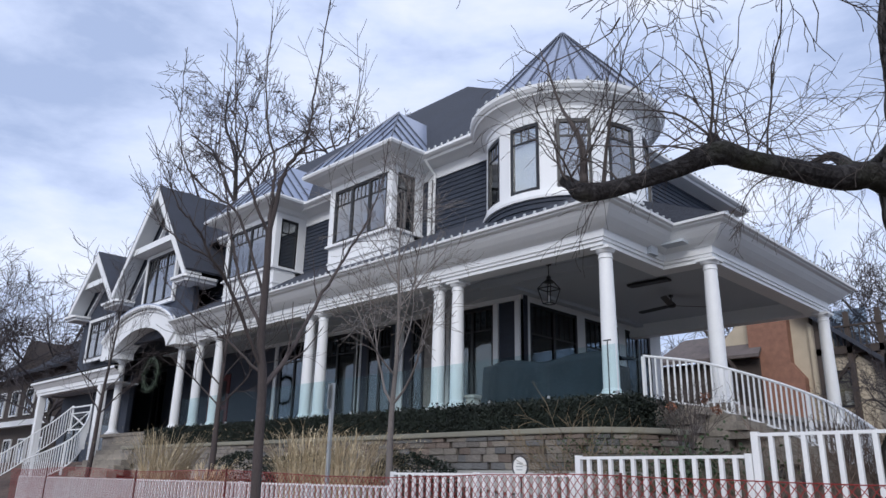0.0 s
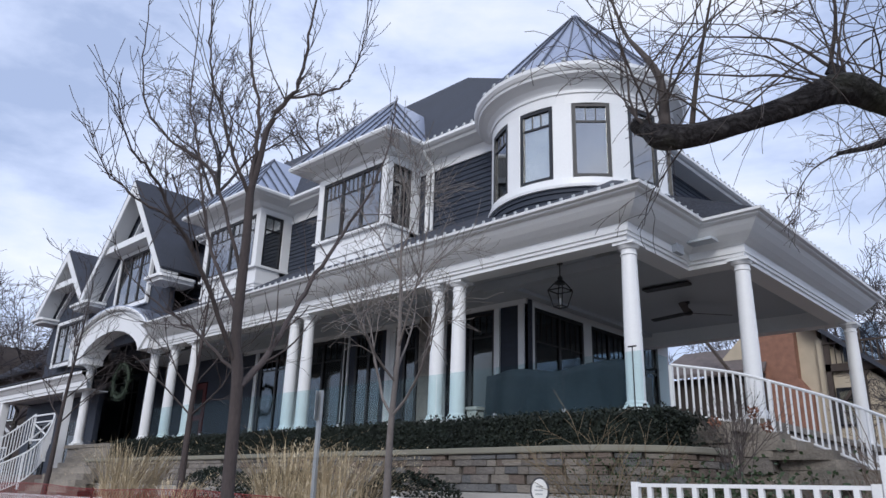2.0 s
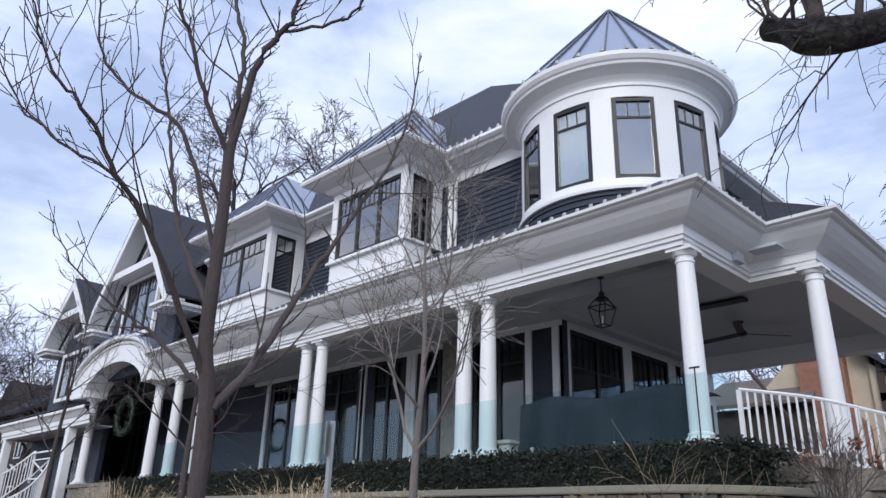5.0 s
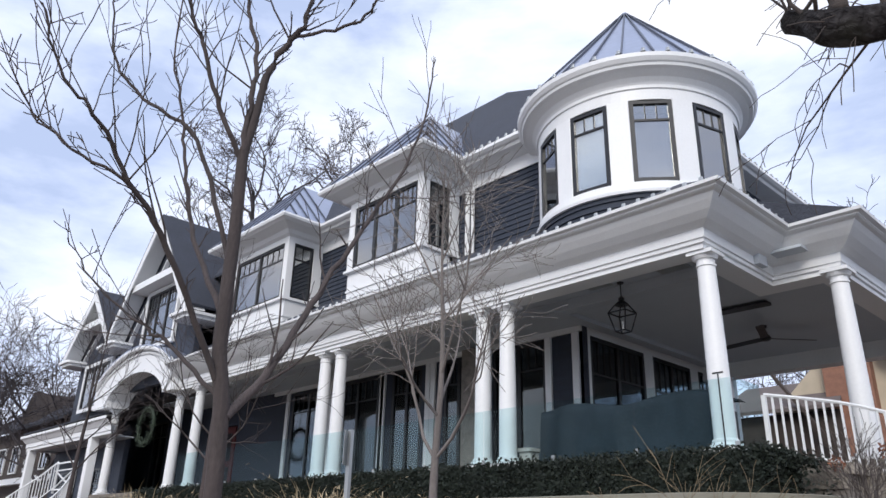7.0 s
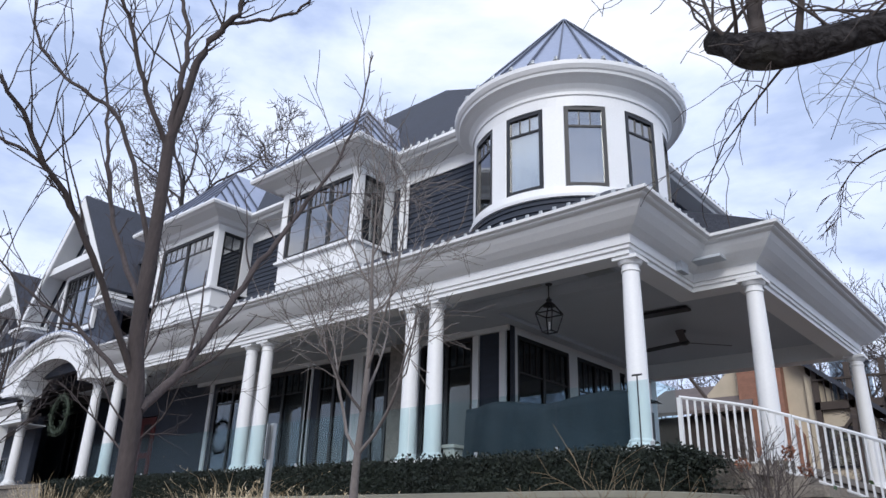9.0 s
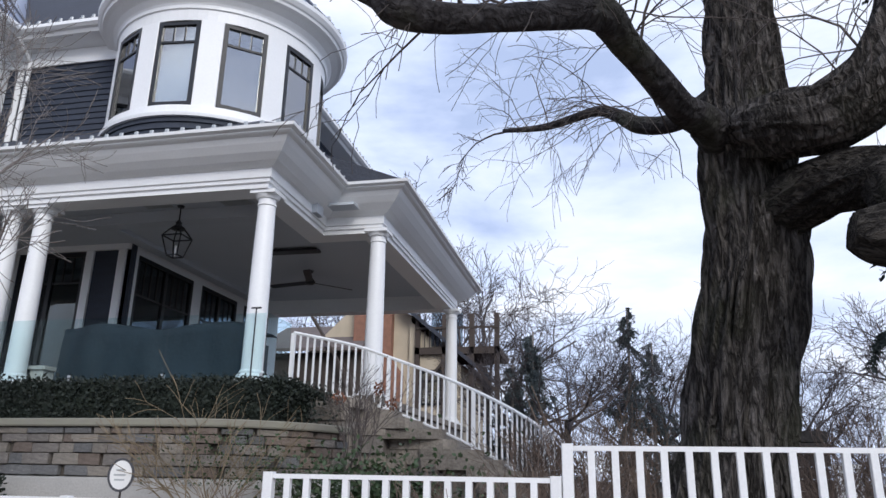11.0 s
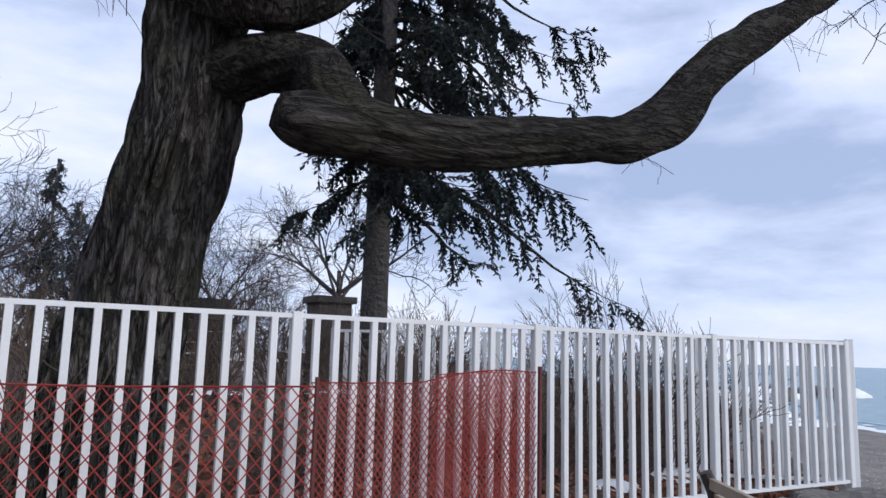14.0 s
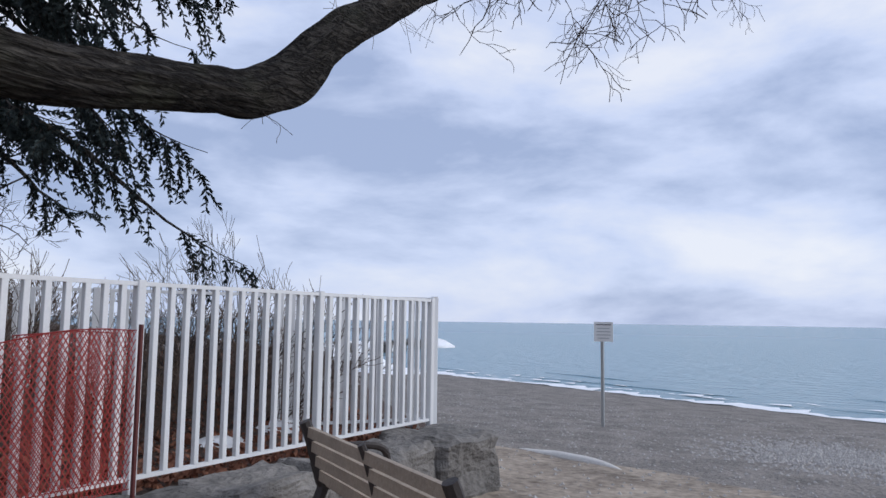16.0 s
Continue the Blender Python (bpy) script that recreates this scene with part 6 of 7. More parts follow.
iv = thing("ivy", (-6.3, 11.2, 1.1), "dark green ivy trailing over the garden bank", "ivy")
im = MB()
for _ in range(2600):
    x = rh.gauss(-5.7, 0.65)
    y = 11.3 + 0.35 * rh.random() - 0.25 * (x + 5.7)
    leaf(im, Vector((x, y, 1.25 + abs(rh.gauss(0.1, 0.28)))), 0.075, rh)
for _ in range(500):
    leaf(im, Vector((rh.gauss(-7.4, 0.5), 11.36, 1.5 + rh.random() * 0.65)), 0.05, rh)
part("foliage", im, mat("ivy_leaves", (0.035, 0.06, 0.025), 0.6, var=0.5), iv, kind="stuff")
bush("bare_shrub", "bare many-stemmed shrub behind the tall fence", (3.9, 10.6, 0.5), 1.85, 1.9, 16, 14, TWIG, 3, 0.013)
bush("bare_shrub", "spreading bare shrub near the fence corner", (3.0, 9.5, 0.5), 1.5, 2.2, 12, 15, TWIG, 3, 0.012)
for i, (x, y) in enumerate(((1.6, 9.0), (2.6, 8.9), (3.6, 8.8), (0.6, 9.4), (-0.6, 9.0), (-2.6, 9.6), (-1.0, 10.6), (0.2, 12.0), (-3.2, 11.0), (1.9, 11.8), (-2.2, 12.6), (-3.6, 12.4), (-4.4, 10.2), (0.9, 10.4), (2.9, 10.2), (4.0, 9.6), (-0.3, 13.0), (1.2, 13.2), (2.6, 12.4), (-3.0, 13.8), (-4.7, 8.6), (-5.6, 8.5), (-3.7, 8.7), (-2.8, 8.5))):
    bush("dry_shrub", "low tangle of dry brown stems behind the fence", (x, y, 0.42 + 0.2 * max(0.0, y - 9)), 0.8 + 0.13 * (i % 4), 1.6, 34, 50 + i, mat("dry_stems", (0.13, 0.095, 0.075), 0.95) if i == 0 else bpy.data.materials["dry_stems"], 2, 0.008)

ll = MB()
for _ in range(11000):
    x, y = rh.uniform(-5.2, 4.6), 7.75 + 3.4 * rh.random() ** 1.4
    leaf(ll, Vector((x, y, ground_z(x, y) + 0.012)), rh.uniform(0.04, 0.10), rh)
tagged(part("leaf_litter", ll, LEAF), "fallen rust-brown leaves scattered behind the fence", "leaves", kind="stuff")
sn = MB()
for x, y, r in ((-2.6, 9.3, 0.35), (-3.4, 9.0, 0.3), (-0.6, 11.6, 0.4), (-4.6, 8.6, 0.3), (0.9, 11.8, 0.45), (-4.0, 8.35, 0.35), (-5.3, 8.2, 0.3), (-2.2, 8.3, 0.25), (3.4, 8.6, 0.4), (2.4, 8.5, 0.3)):
    n = 14
    ring = [(x + r * (1 + 0.3 * noise.noise((i * 0.7, x, y))) * math.cos(i * 6.283 / n), y + 0.5 * r * (1 + 0.3 * noise.noise((i * 0.9, y, x))) * math.sin(i * 6.283 / n)) for i in range(n)]
    sn.add([(a, b, ground_z(a, b) + 0.01) for a, b in ring] + [(x, y, ground_z(x, y) + 0.07)], [(i, (i + 1) % n, n) for i in range(n)])
tagged(part("snow_patch", sn, SNOW), "small leftover patches of old snow", "snow", kind="stuff")


# ---- boulders and armour stones ----
def rock_mesh(seed, flat=0.16):
    bm = bmesh.new()
    bmesh.ops.create_cube(bm, size=1.0)
    bmesh.ops.bevel(bm, geom=bm.edges[:], offset=0.10, segments=1, affect="EDGES")
    bmesh.ops.subdivide_edges(bm, edges=bm.edges[:], cuts=5, use_grid_fill=True)
    for v in bm.verts:
        n = abs(noise.noise(v.co * 9 + Vector((0, 0, seed)))) * -0.06 + noise.noise(v.co * 2.3 + Vector((seed * 7.1, 0, 0))) * flat + noise.noise(v.co * 6 + Vector((0, seed * 3.3, 0))) * flat * 0.35
        v.co += v.co.normalized() * n
    me = bpy.data.meshes.new("boulder")
    bm.to_mesh(me)
    bm.free()
    me.materials.append(ROCK)
    return me


rock_meshes = [rock_mesh(i) for i in range(4)]


def boulder(x, y, z, sx, sy, sz, rz, k, label):
    o = new("boulder", rock_meshes[k % 4])
    o.location, o.scale, o.rotation_euler = (x, y, z + sz * 0.42), (sx, sy, sz), (0, 0, radians(rz))
    return tagged(o, label, "boulder", "grey boulders")


for i, (x, y, sx, sy, sz, rz) in enumerate(((-0.35, 7.25, 1.0, 0.7, 0.5, 8), (0.62, 7.2, 0.9, 0.75, 0.46, -6), (1.55, 7.22, 1.05, 0.7, 0.48, 4), (2.45, 7.22, 0.85, 0.72, 0.52, -9), (3.3, 7.3, 0.9, 0.8, 0.55, 5), (4.28, 7.3, 1.15, 0.95, 0.62, -4), (4.55, 8.4, 0.8, 1.2, 0.6, 12), (4.4, 9.6, 1.0, 1.2, 0.6, 30))):
    boulder(x, y, beach_z(x, y) - 0.10, sx, sy, (0.52 - beach_z(x, y)) / 0.92, rz, i, "rough grey armour stone under the white fence")
for i, (x, y, sx, sy, sz, rz) in enumerate(((-5.9, 9.3, 1.2, 0.9, 0.62, 10), (-4.9, 9.4, 0.85, 0.75, 0.66, -14), (-4.1, 9.6, 0.7, 0.7, 0.5, 25), (-3.5, 9.8, 0.7, 0.6, 0.4, -8), (-7.2, 9.4, 1.2, 0.9, 0.68, 3))):
    boulder(x, y, 0.55, sx, sy, sz, rz, i + 1, "large grey garden boulder behind the low fence")

# ---- small garden things ----
sg = thing("street_sign", (-11.3, 8.9, 0.85), "galvanised sign post with its grey panel seen from the side", "sign")
part("post", MB().box(-11.325, -11.275, 8.885, 8.9, 0.7, 3.05).box(-11.335, -11.315, 8.88, 8.93, 0.7, 3.05).box(-11.285, -11.265, 8.88, 8.93, 0.7, 3.05), GALV, sg)
part("panel", MB().box(-0.16, 0.16, -0.004, 0.004, 0, 0.45, 0.003, m=Matrix.Translation((-11.33, 8.87, 2.58)) @ Matrix.Rotation(radians(130), 4, "Z")), GALV, sg)
ov = thing("oval_plaque", (-7.99, 10.25, 1.0), "white oval plaque with a dark rim on a stake", "plaque")
mo = Matrix.Translation((-7.99, 10.25, 1.61)) @ Matrix.Rotation(radians(25), 4, "Z")
k = 28
rim, face = MB(), MB()
for mb_, a_, b_, y0, y1 in ((rim, 0.135, 0.175, 0.0, 0.02), (face, 0.11, 0.15, -0.006, 0.0)):
    ring = [mo @ Vector((a_ * math.cos(i * 6.2832 / k), y0, b_ * math.sin(i * 6.2832 / k))) for i in range(k)]
    mb_.poly(ring, mo.to_3x3() @ Vector((0, y1 - y0, 0)))
part("rim", rim, INK, ov)
part("face", face, SIGNW, ov)
for z_, w_ in ((0.05, 0.05), (0.0, 0.07), (-0.05, 0.06)):
    part("mark", MB().box(-w_, w_ * 0.7, -0.009, -0.007, z_ - 0.009, z_ + 0.009, m=mo), GALV, ov)
part("stake", MB().tube([(-7.99, 10.28, 0.6), (-7.99, 10.28, 1.5)], 0.012, 6), POST, ov)

PILLAR = mat("brown_grey_brick", (0.08, 0.07, 0.062), 0.9, var=0.5, scale=3, fine=20, bump=0.8)
pil = thing("garden_pillar", (1.57, 14, 0.9), "dark brown brick garden pillar with a slab top", "pillar")
part("shaft", MB().box(1.3, 1.85, 13.75, 14.3, 0.6, 2.36, 0.02), PILLAR, pil)
part("slab", MB().box(1.24, 1.91, 13.69, 14.36, 2.36, 2.46, 0.02), PILLAR, pil)
lp = thing("timber_stack", (-0.2, 14.2, 0.9), "stack of dark weathered timber behind the old tree", "timber")
for i in range(10):
    part("plank", MB().box(-0.62 + 0.07 * (i % 3), 0.02 + 0.05 * (i % 2), 14.0 + 0.03 * (i % 2), 14.4, 0.75 + i * 0.16, 0.895 + i * 0.16, 0.01), PILLAR, lp)


def garden_chair(x, y, z, rz):
    t = thing("garden_chair", (x, y, z), "white painted garden chair on the far lawn", "chair", "white garden chairs")
    m = Matrix.Translation((x, y, z)) @ Matrix.Rotation(radians(rz), 4, "Z")
    part("seat", MB().box(-0.25, 0.25, -0.25, 0.25, 0.40, 0.44, m=m), SIGNW, t)
    for a in (-0.22, 0.22):
        for b in (-0.22, 0.22):
            part("leg", MB().box(a - 0.025, a + 0.025, b - 0.025, b + 0.025, -0.1, 0.40, m=m), SIGNW, t)
    for i in range(5):
        part("back_slat", MB().box(-0.24 + i * 0.1, -0.17 + i * 0.1, 0.22, 0.25, 0.44, 0.95, m=m), SIGNW, t)
    part("top_rail", MB().box(-0.26, 0.26, 0.21, 0.26, 0.95, 1.0, m=m), SIGNW, t)
    for a in (-0.27, 0.27):
        part("armrest", MB().box(a - 0.03, a + 0.03, -0.25, 0.24, 0.62, 0.65, m=m), SIGNW, t)
    return t


for x, y, rz in ((0.45, 17.6, 20), (1.3, 18.2, -40), (2.0, 17.8, 80)):
    garden_chair(x, y, 1.0, rz)

# ---- neighbouring houses ----
nb = thing("neighbour_house", (-11.7, 36, 1.2), "brick and cream stucco neighbouring house with a gabled roof", "house")
part("stucco_wall", MB().poly([(-16.2, 34.25, 1.0), (-11.2, 34.25, 1.0), (-11.2, 34.25, 8.6), (-13.4, 34.25, 9.6), (-16.2, 34.25, 6.9)], (0, 5.7, 0)), STUCCO, nb)
part("brick_chimney", MB().poly([(-13.75, 33.8, 1.0), (-11.5, 33.8, 1.0), (-11.5, 33.8, 5.9), (-12.0, 33.8, 6.6), (-12.0, 33.8, 9.6), (-13.75, 33.8, 9.6)], (0, 0.445, 0)), BRICK, nb, "red-brown brick chimney breast with a stepped shoulder")
part("stucco_wall", MB().poly([(-11.19, 34.0, 1.0), (-8.9, 34.0, 1.0), (-8.9, 34.0, 6.3), (-11.2, 34.0, 8.3)], (0, 6, 0)), STUCCO, nb)
part("roof", MB().poly([(-11.6, 33.5, 8.95), (-8.2, 33.5, 6.1), (-8.2, 40.4, 6.1), (-11.6, 40.4, 8.95)], (0, 0, 0.2)), SHINGLE, nb)
part("garage_roof", MB().poly([(-18.3, 33.2, 6.9), (-13.1, 33.2, 6.9), (-13.5, 35.5, 8.3), (-17.7, 35.5, 8.3)], (0, 0, 0.15)), mat("brown_shingles", (0.12, 0.10, 0.095), 0.9, var=0.3, fine=15), nb)
part("garage_wall", MB().box(-18.0, -13.3, 33.7, 38, 1.0, 6.9), BROWNWOOD, nb)
part("gable_board", MB().beam((-15.6, 33.1, 8.6), (-13.6, 33.1, 5.6), 0.1, 0.25, up=(0, 1, 0)), BROWNWOOD, nb)
window(nb, pose(-10.1, 33.95, 4.6), 1.1, 1.5, lites=2, frame=0.08)
window(nb, pose(-15.6, 33.65, 3.4), 1.6, 1.4, lites=3, sashes=2, frame=0.08)
dkk = thing("timber_deck", (-9, 35.5, 1.2), "raised dark timber deck of the neighbouring house", "deck")
part("platform", MB().box(-10.9, -7.2, 33.8, 37, 6.75, 7.05), BROWNWOOD, dkk)
part("handrail", MB().box(-10.9, -7.2, 33.75, 33.85, 7.85, 7.93), BROWNWOOD, dkk)
for x in (-10.8, -9.6, -8.4, -7.3):
    part("deck_post", MB().box(x - 0.1, x + 0.1, 33.8, 34.0, 1.0, 8.5), BROWNWOOD, dkk)
for i in range(16):
    part("baluster", MB().box(-10.7 + i * 0.22, -10.66 + i * 0.22, 33.78, 33.82, 7.05, 7.85), BROWNWOOD, dkk)
part("glass_screen", MB().box(-10.2, -8.8, 33.9, 33.92, 7.1, 8.6), GLASS, dkk)
part("brace", MB().beam((-10.7, 33.9, 5.2), (-9.4, 33.9, 6.7), 0.12, 0.12).beam((-7.4, 33.9, 5.2), (-8.6, 33.9, 6.7), 0.12, 0.12), BROWNWOOD, dkk)

fh_ = thing("distant_house", (-62, 19, 1), "dark half-timbered house beyond the bare trees", "house")
part("wall", MB().box(-74, -55, 18.5, 26, 0.5, 8.6), BROWNWOOD, fh_)
part("roof", MB().poly([(-75, 17.8, 8.4), (-54, 17.8, 8.4), (-56, 22, 11.6), (-73, 22, 11.6)], (0, 0, 0.2)), SHINGLE, fh_)
part("gable", MB().poly([(-66, 18.2, 8.4), (-60, 18.2, 8.4), (-63, 18.2, 11.2)], (0, 3, 0)), BROWNWOOD, fh_)
part("porch_beam", MB().box(-75, -54, 17.6, 18.0, 4.6, 5.0), WHITE, fh_)
for x in (-72, -68.5, -65, -61.5, -58):
    window(fh_, pose(x, 18.45, 5.6), 1.6, 1.8, lites=3, sashes=2, casing=0.1)
    window(fh_, pose(x, 18.45, 1.8), 1.6, 1.9, lites=3, sashes=2, casing=0.1)

# ---- bench ----
bn = thing("park_bench", (0.9, 5.7, 0.03), "park bench with weathered wooden slats and black cast-iron ends", "bench")
A, B = Vector((1.44, 6.58, 0)), Vector((0.39, 4.81, 0))
ax = (B - A).normalized()
out = Vector((-ax.y, ax.x, 0))
if out.x < 0:
    out = -out
L = (B - A).length
mB = Matrix(((ax.x, out.x, 0, A.x), (ax.y, out.y, 0, A.y), (0, 0, 1, 0.03), (0, 0, 0, 1)))
for z_, y_ in ((0.78, 0.0), (0.68, 0.03), (0.58, 0.06), (0.48, 0.09)):
    part("back_slat", MB().beam(mB @ Vector((0.0, y_, z_)), mB @ Vector((L, y_, z_)), 0.035, 0.07), WOODSLAT, bn)
for i in range(5):
    part("seat_slat", MB().beam(mB @ Vector((0.0, 0.16 + i * 0.09, 0.42)), mB @ Vector((L, 0.16 + i * 0.09, 0.42)), 0.075, 0.035), WOODSLAT, bn)
for x_ in (-0.03, L / 2, L + 0.03):
    q = [mB @ Vector((x_, y, z)) for y, z in ((-0.03, 0.85), (0.02, 0.72), (0.10, 0.44), (0.12, 0.40), (0.04, 0.2), (-0.04, 0.0))]
    part("iron_end", MB().tube(smoothpath(q, 4), 0.042 if x_ != L / 2 else 0.024, 8).beam(mB @ Vector((x_, 0.1, 0.40)), mB @ Vector((x_, 0.62, 0.40)), 0.05, 0.05).tube([mB @ Vector((x_, 0.56, 0.4)), mB @ Vector((x_, 0.62, 0.2)), mB @ Vector((x_, 0.66, 0.0))], 0.028, 8), POST, bn, "black cast-iron bench support", smooth=False)
for x_ in (-0.03, L + 0.03):
    q = [mB @ Vector((x_, y, z)) for y, z in ((0.05, 0.62), (0.25, 0.66), (0.5, 0.65), (0.6, 0.58), (0.58, 0.42))]
    part("arm", MB().tube(smoothpath(q, 4), 0.028, 8), POST, bn)

# ---- beach ----
bs = thing("beach_sign", (12.9, 8.45, -0.63), "small white notice board on a steel post in the sand", "sign")
part("post", MB().box(12.87, 12.93, 8.42, 8.48, -1.1, 1.3), GALV, bs)
mS2 = Matrix.Translation((12.86, 8.41, 1.2)) @ Matrix.Rotation(radians(-72), 4, "Z")
part("board", MB().box(-0.2, 0.2, -0.012, 0.012, 0.0, 0.42, 0.004, m=mS2), SIGNW, bs)
for i, (z_, w_) in enumerate(((0.36, 0.16), (0.28, 0.13), (0.21, 0.15), (0.14, 0.15), (0.07, 0.12))):
    part("text_bar", MB().box(-w_, w_, -0.017, -0.013, z_ - 0.009, z_ + 0.009, m=mS2), GALV if i else INK, bs)

tan = Vector((-SHORE_N.y, SHORE_N.x))
fm = MB()
nf = 420
for off, wide, k_ in ((-0.5, 0.8, 0), (1.3, -0.05, 7), (2.6, -0.25, 13)):
    b0 = len(fm.v)
    for i in range(nf + 1):
        s = -40 + 130 * i / nf
        w = wide + 1.1 * noise.noise((s * 0.35, 2 + k_, 0)) + 1.2 * noise.noise((s * 1.6, 5 + k_, 0))
        o = off + 0.5 * noise.noise((s * 0.18, 8 + k_, 0)) + 0.35 * noise.noise((s * 1.1, 3 + k_, 4))
        for e in (o, o + max(0.015, w)):
            q = SHORE_P + tan * s + SHORE_N * e
            fm.v.append((q.x, q.y, LAKE_Z + 0.05 - 0.004 * max(0, e)))
    fm.f += [(b0 + 2 * i, b0 + 2 * i + 2, b0 + 2 * i + 3, b0 + 2 * i + 1) for i in range(nf)]
tagged(part("foam", fm, SNOW), "white broken foam along the water's edge", "foam", kind="stuff")
wv = MB()
for s0, e0, ln in ((-6, 1.9, 10), (4, 2.8, 16), (20, 2.4, 18), (-20, 3.2, 12), (36, 3.5, 20), (12, 5.5, 9), (-3, 6.5, 8)):
    n = 24
    pts = []
    for i in range(n + 1):
        q = SHORE_P + tan * (s0 + ln * i / n) + SHORE_N * (e0 + 0.35 * noise.noise((s0 + i * 0.25, e0, 0)))
        pts.append((q.x, q.y, LAKE_Z - 0.02))
    wv.tube(pts, [0.07 * math.sin(math.pi * i / n) + 0.004 for i in range(n + 1)], 6)
tagged(part("wavelet", wv, WATER, smooth=True), "low ripples rolling in to the beach", "wave", kind="stuff")

ri = random.Random(6)
for k, (x, y, sx, sy, sz) in enumerate(((64.5, 44.5, 2.2, 1.5, 0.9), (27.2, 24.5, 2.2, 1.6, 0.6), (31, 30, 3.4, 2.4, 0.9), (34, 36, 4, 2.5, 1.0), (39, 40, 5, 3, 1.2), (50, 44, 5, 3, 1.0))):
    bm = MB()
    n, m = 18, 6
    for j in range(m + 1):
        for i in range(n):
            a, b = i * 6.2832 / n, j * 1.5708 / m
            r = 1 + 0.28 * noise.noise((math.cos(a) * 2, math.sin(a) * 2 + k * 5, b * 2))
            bm.v.append((x + sx * r * math.cos(a) * math.cos(b), y + sy * r * math.sin(a) * math.cos(b), LAKE_Z - 0.1 + sz * r * math.sin(b)))
    bm.f = [(j * n + i, j * n + (i + 1) % n, (j + 1) * n + (i + 1) % n, (j + 1) * n + i) for j in range(m) for i in range(n)]
    tagged(part("ice_mound", bm, SNOW, smooth=True), "white mound of shore ice at the water's edge", "ice", "shore ice mounds")
for k, (x, y, s) in enumerate(((29, 28, 0.9), (32, 33, 1.1), (36, 38, 0.9), (40, 38, 1.2), (45, 42, 1.3), (50, 41, 1.2), (55, 43, 1.2), (60, 44, 1.3))):
    boulder(x, y, LAKE_Z - 0.2, s * 1.6, s, s, k * 40, k, "dark breakwater boulder among shore ice")

pt = MB()
q = smoothpath([(8.0, 8.1, 0), (7.85, 7.4, 0), (7.6, 6.8, 0), (7.3, 6.25, 0)], 6)
pt.tube([(p.x, p.y, ground_z(p.x, p.y) - 0.03) for p in q], [0.03 + 0.08 * math.sin(math.pi * i / (len(q) - 1)) for i in range(len(q))], 10)
tagged(part("stone_edging", pt, mat("bleached_stone", (0.58, 0.56, 0.53), 0.85, var=0.15, scale=2, fine=30, bump=0.4), smooth=True), "pale half-buried stone edging in the sand", "stone")

pb = MB()
for _ in range(7000):
    if ri.random() < 0.45:
        x, y, s = ri.gauss(11.9, 1.1), ri.gauss(4.0, 0.9), ri.uniform(0.015, 0.05)
    else:
        x, y, s = ri.uniform(4.5, 19), ri.uniform(-1, 16), ri.uniform(0.01, 0.035)
    z = ground_z(x, y)
    a = ri.uniform(0, 6.283)
    c, d = math.cos(a) * s, math.sin(a) * s
    pb.add([(x + c, y + d, z), (x - d, y + c, z), (x - c, y - d, z), (x + d, y - c, z), (x, y, z + s * 0.8)], [(0, 1, 4), (1, 2, 4), (2, 3, 4), (3, 0, 4)])
tagged(part("pebbles", pb, mat("mixed_pebbles", (0.46, 0.44, 0.42), 0.85, var=0.5, scale=8)), "scattered pale beach pebbles", "pebbles", kind="stuff")

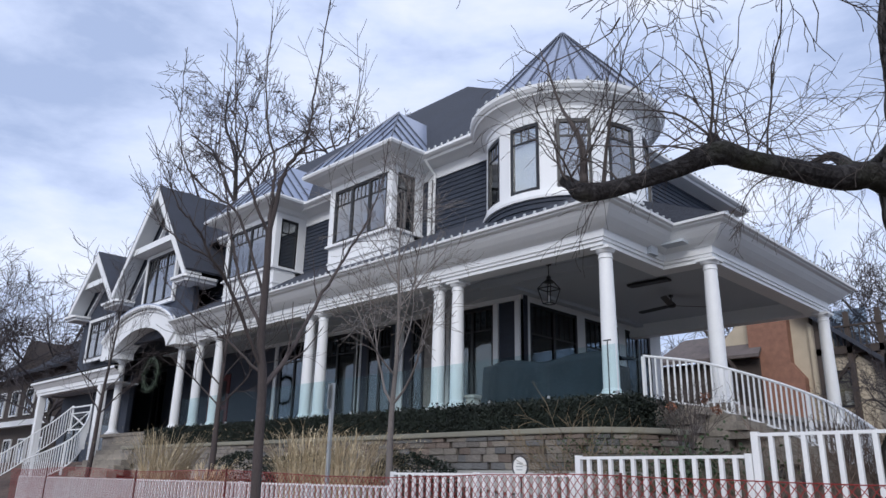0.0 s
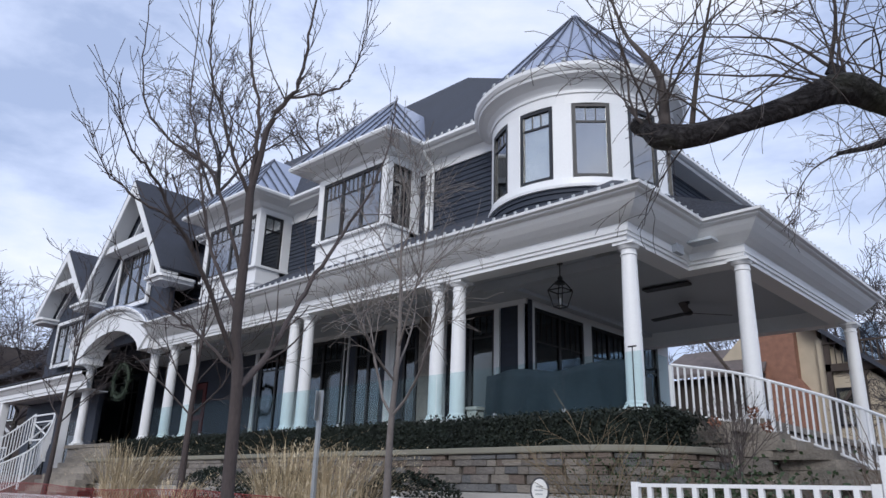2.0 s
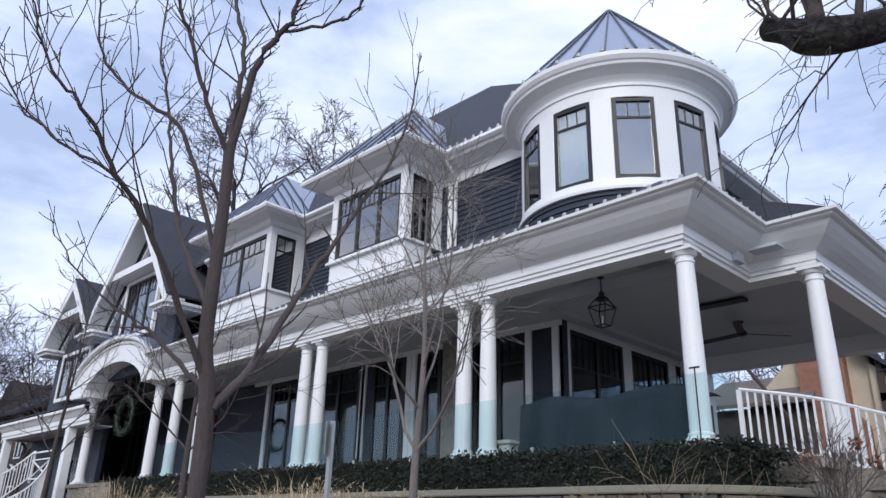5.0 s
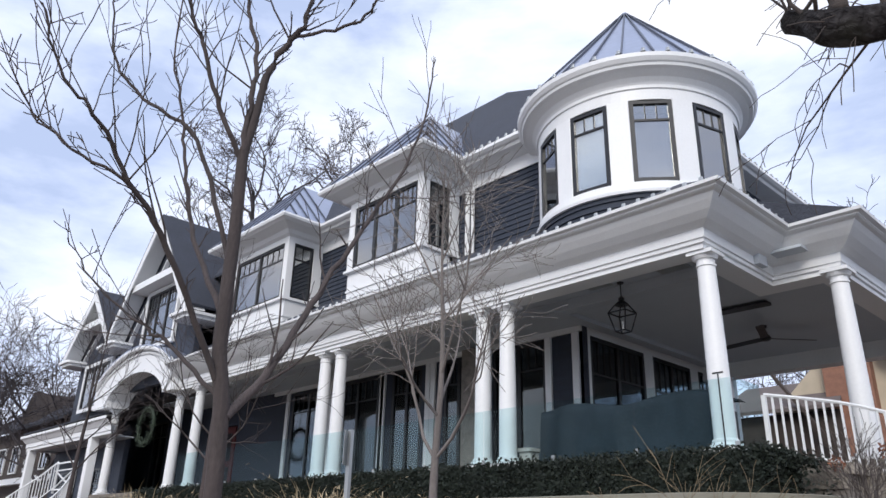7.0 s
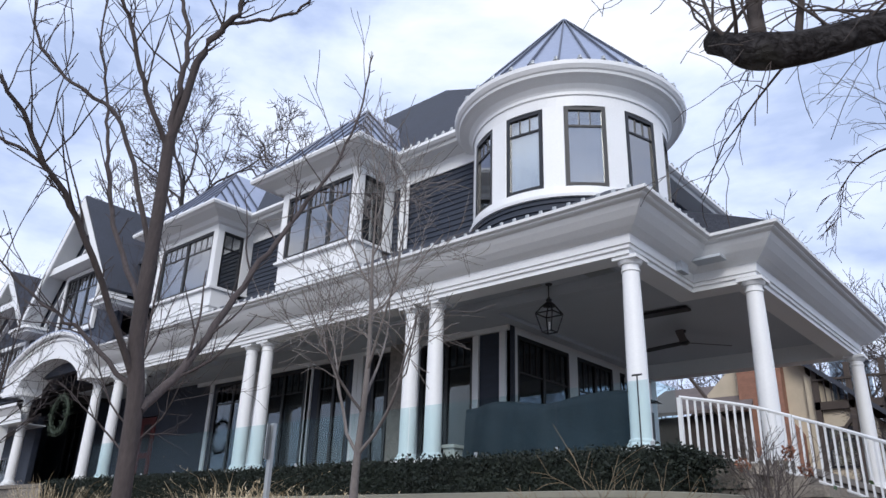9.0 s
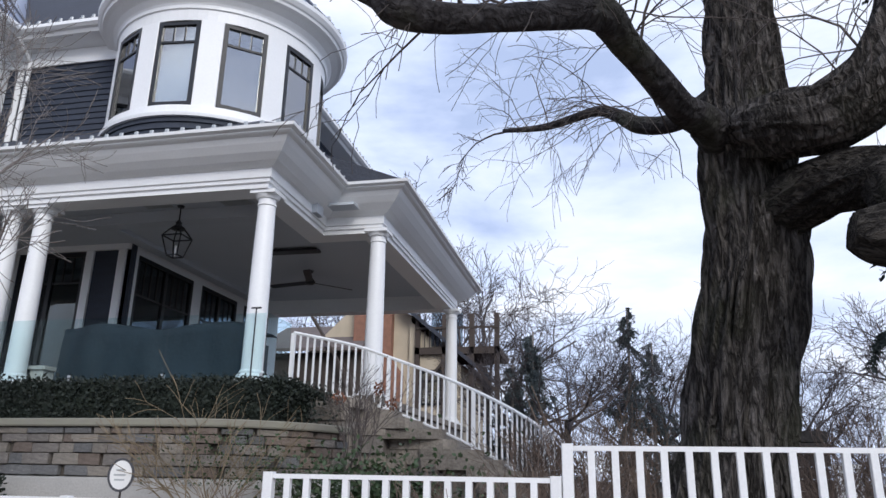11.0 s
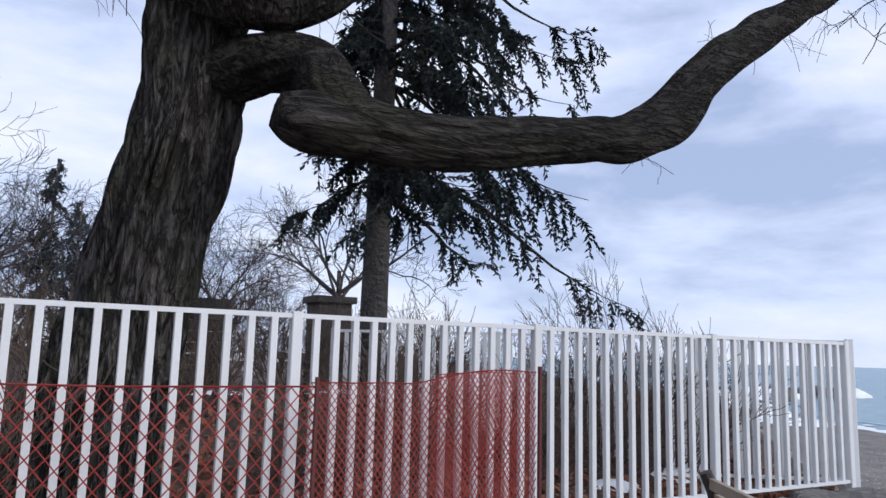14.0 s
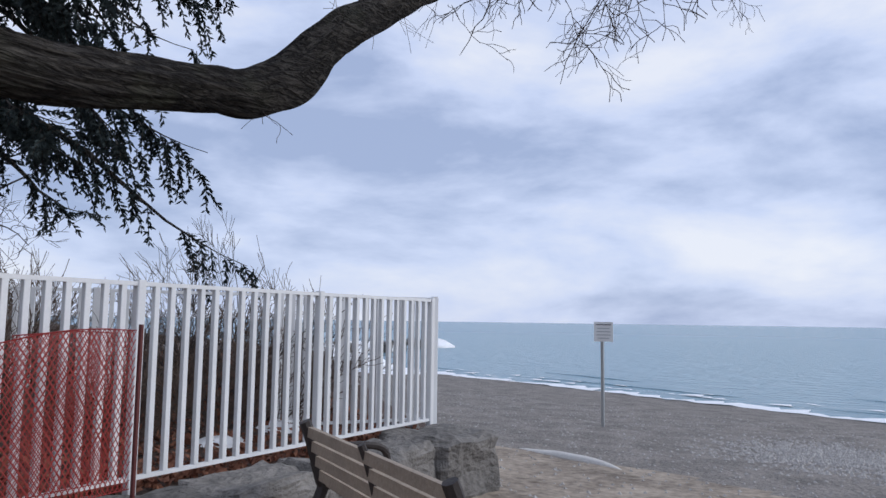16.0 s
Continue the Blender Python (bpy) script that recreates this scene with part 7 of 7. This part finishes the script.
# ---- ledge stones of the garden wall, one by one ----
def stone_mesh(seed):
    bm = bmesh.new()
    bmesh.ops.create_cube(bm, size=1.0)
    rnd = random.Random(seed)
    for v in bm.verts:
        v.co.x += rnd.uniform(-0.03, 0.03)
        v.co.z += rnd.uniform(-0.05, 0.05)
        v.co.y += rnd.uniform(-0.08, 0.08) if v.co.y < 0 else 0
    bmesh.ops.bevel(bm, geom=bm.edges[:], offset=0.05, segments=1, affect="EDGES")
    me = bpy.data.meshes.new("stone")
    bm.to_mesh(me)
    bm.free()
    return me


stone_mats = [STONE, mat("rust_ledge_stone", (0.19, 0.150, 0.125), 0.85, var=0.4, scale=5, fine=35, bump=0.7), mat("grey_ledge_stone", (0.15, 0.15, 0.15), 0.85, var=0.4, scale=5, fine=35, bump=0.7), mat("tan_ledge_stone", (0.24, 0.215, 0.185), 0.85, var=0.35, scale=5, fine=35, bump=0.7)]
stone_meshes = []
for i in range(8):
    me = stone_mesh(i)
    me.materials.append(stone_mats[i % 4])
    stone_meshes.append(me)
rs = random.Random(12)
wall_o = place_of(gw)
seg = [Vector((a, b)) for a, b in WP][::-1]
cum = [0.0]
for a, b in zip(seg, seg[1:]):
    cum.append(cum[-1] + (b - a).length)
rest = MB()
count = 0
z = 1.585
while z < 2.17:
    h = min(rs.choice((0.07, 0.09, 0.11, 0.13, 0.15)), 2.19 - z)
    if h < 0.04:
        break
    s = rs.uniform(0, 0.2)
    while s < cum[-1] - 0.1:
        w = rs.uniform(0.16, 0.62)
        mid_s = s + w / 2
        i = max(k for k in range(len(cum)) if cum[k] <= mid_s)
        i = min(i, len(seg) - 2)
        d = (seg[i + 1] - seg[i]).normalized()
        p = seg[i] + d * (mid_s - cum[i])
        if cum[i] < 3 and w > 0.4:
            w = 0.4
        if s < 12.5:
            o = new("stone", rs.choice(stone_meshes))
            o.parent = gw
            o.location = Vector((p.x, p.y, z + h / 2)) - wall_o
            o.rotation_euler = (0, 0, math.atan2(-d.y, -d.x))
            o.scale = (w - 0.012, 0.10 + rs.uniform(0, 0.05), h - 0.012)
        else:
            rest.box(p.x - w / 2 + 0.006, p.x + w / 2 - 0.006, p.y - rs.uniform(0.04, 0.07), p.y + 0.05, z + 0.006, z + h - 0.006)
        s += w
    z += h
part("far_stones", rest, STONE, gw, kind="stuff")
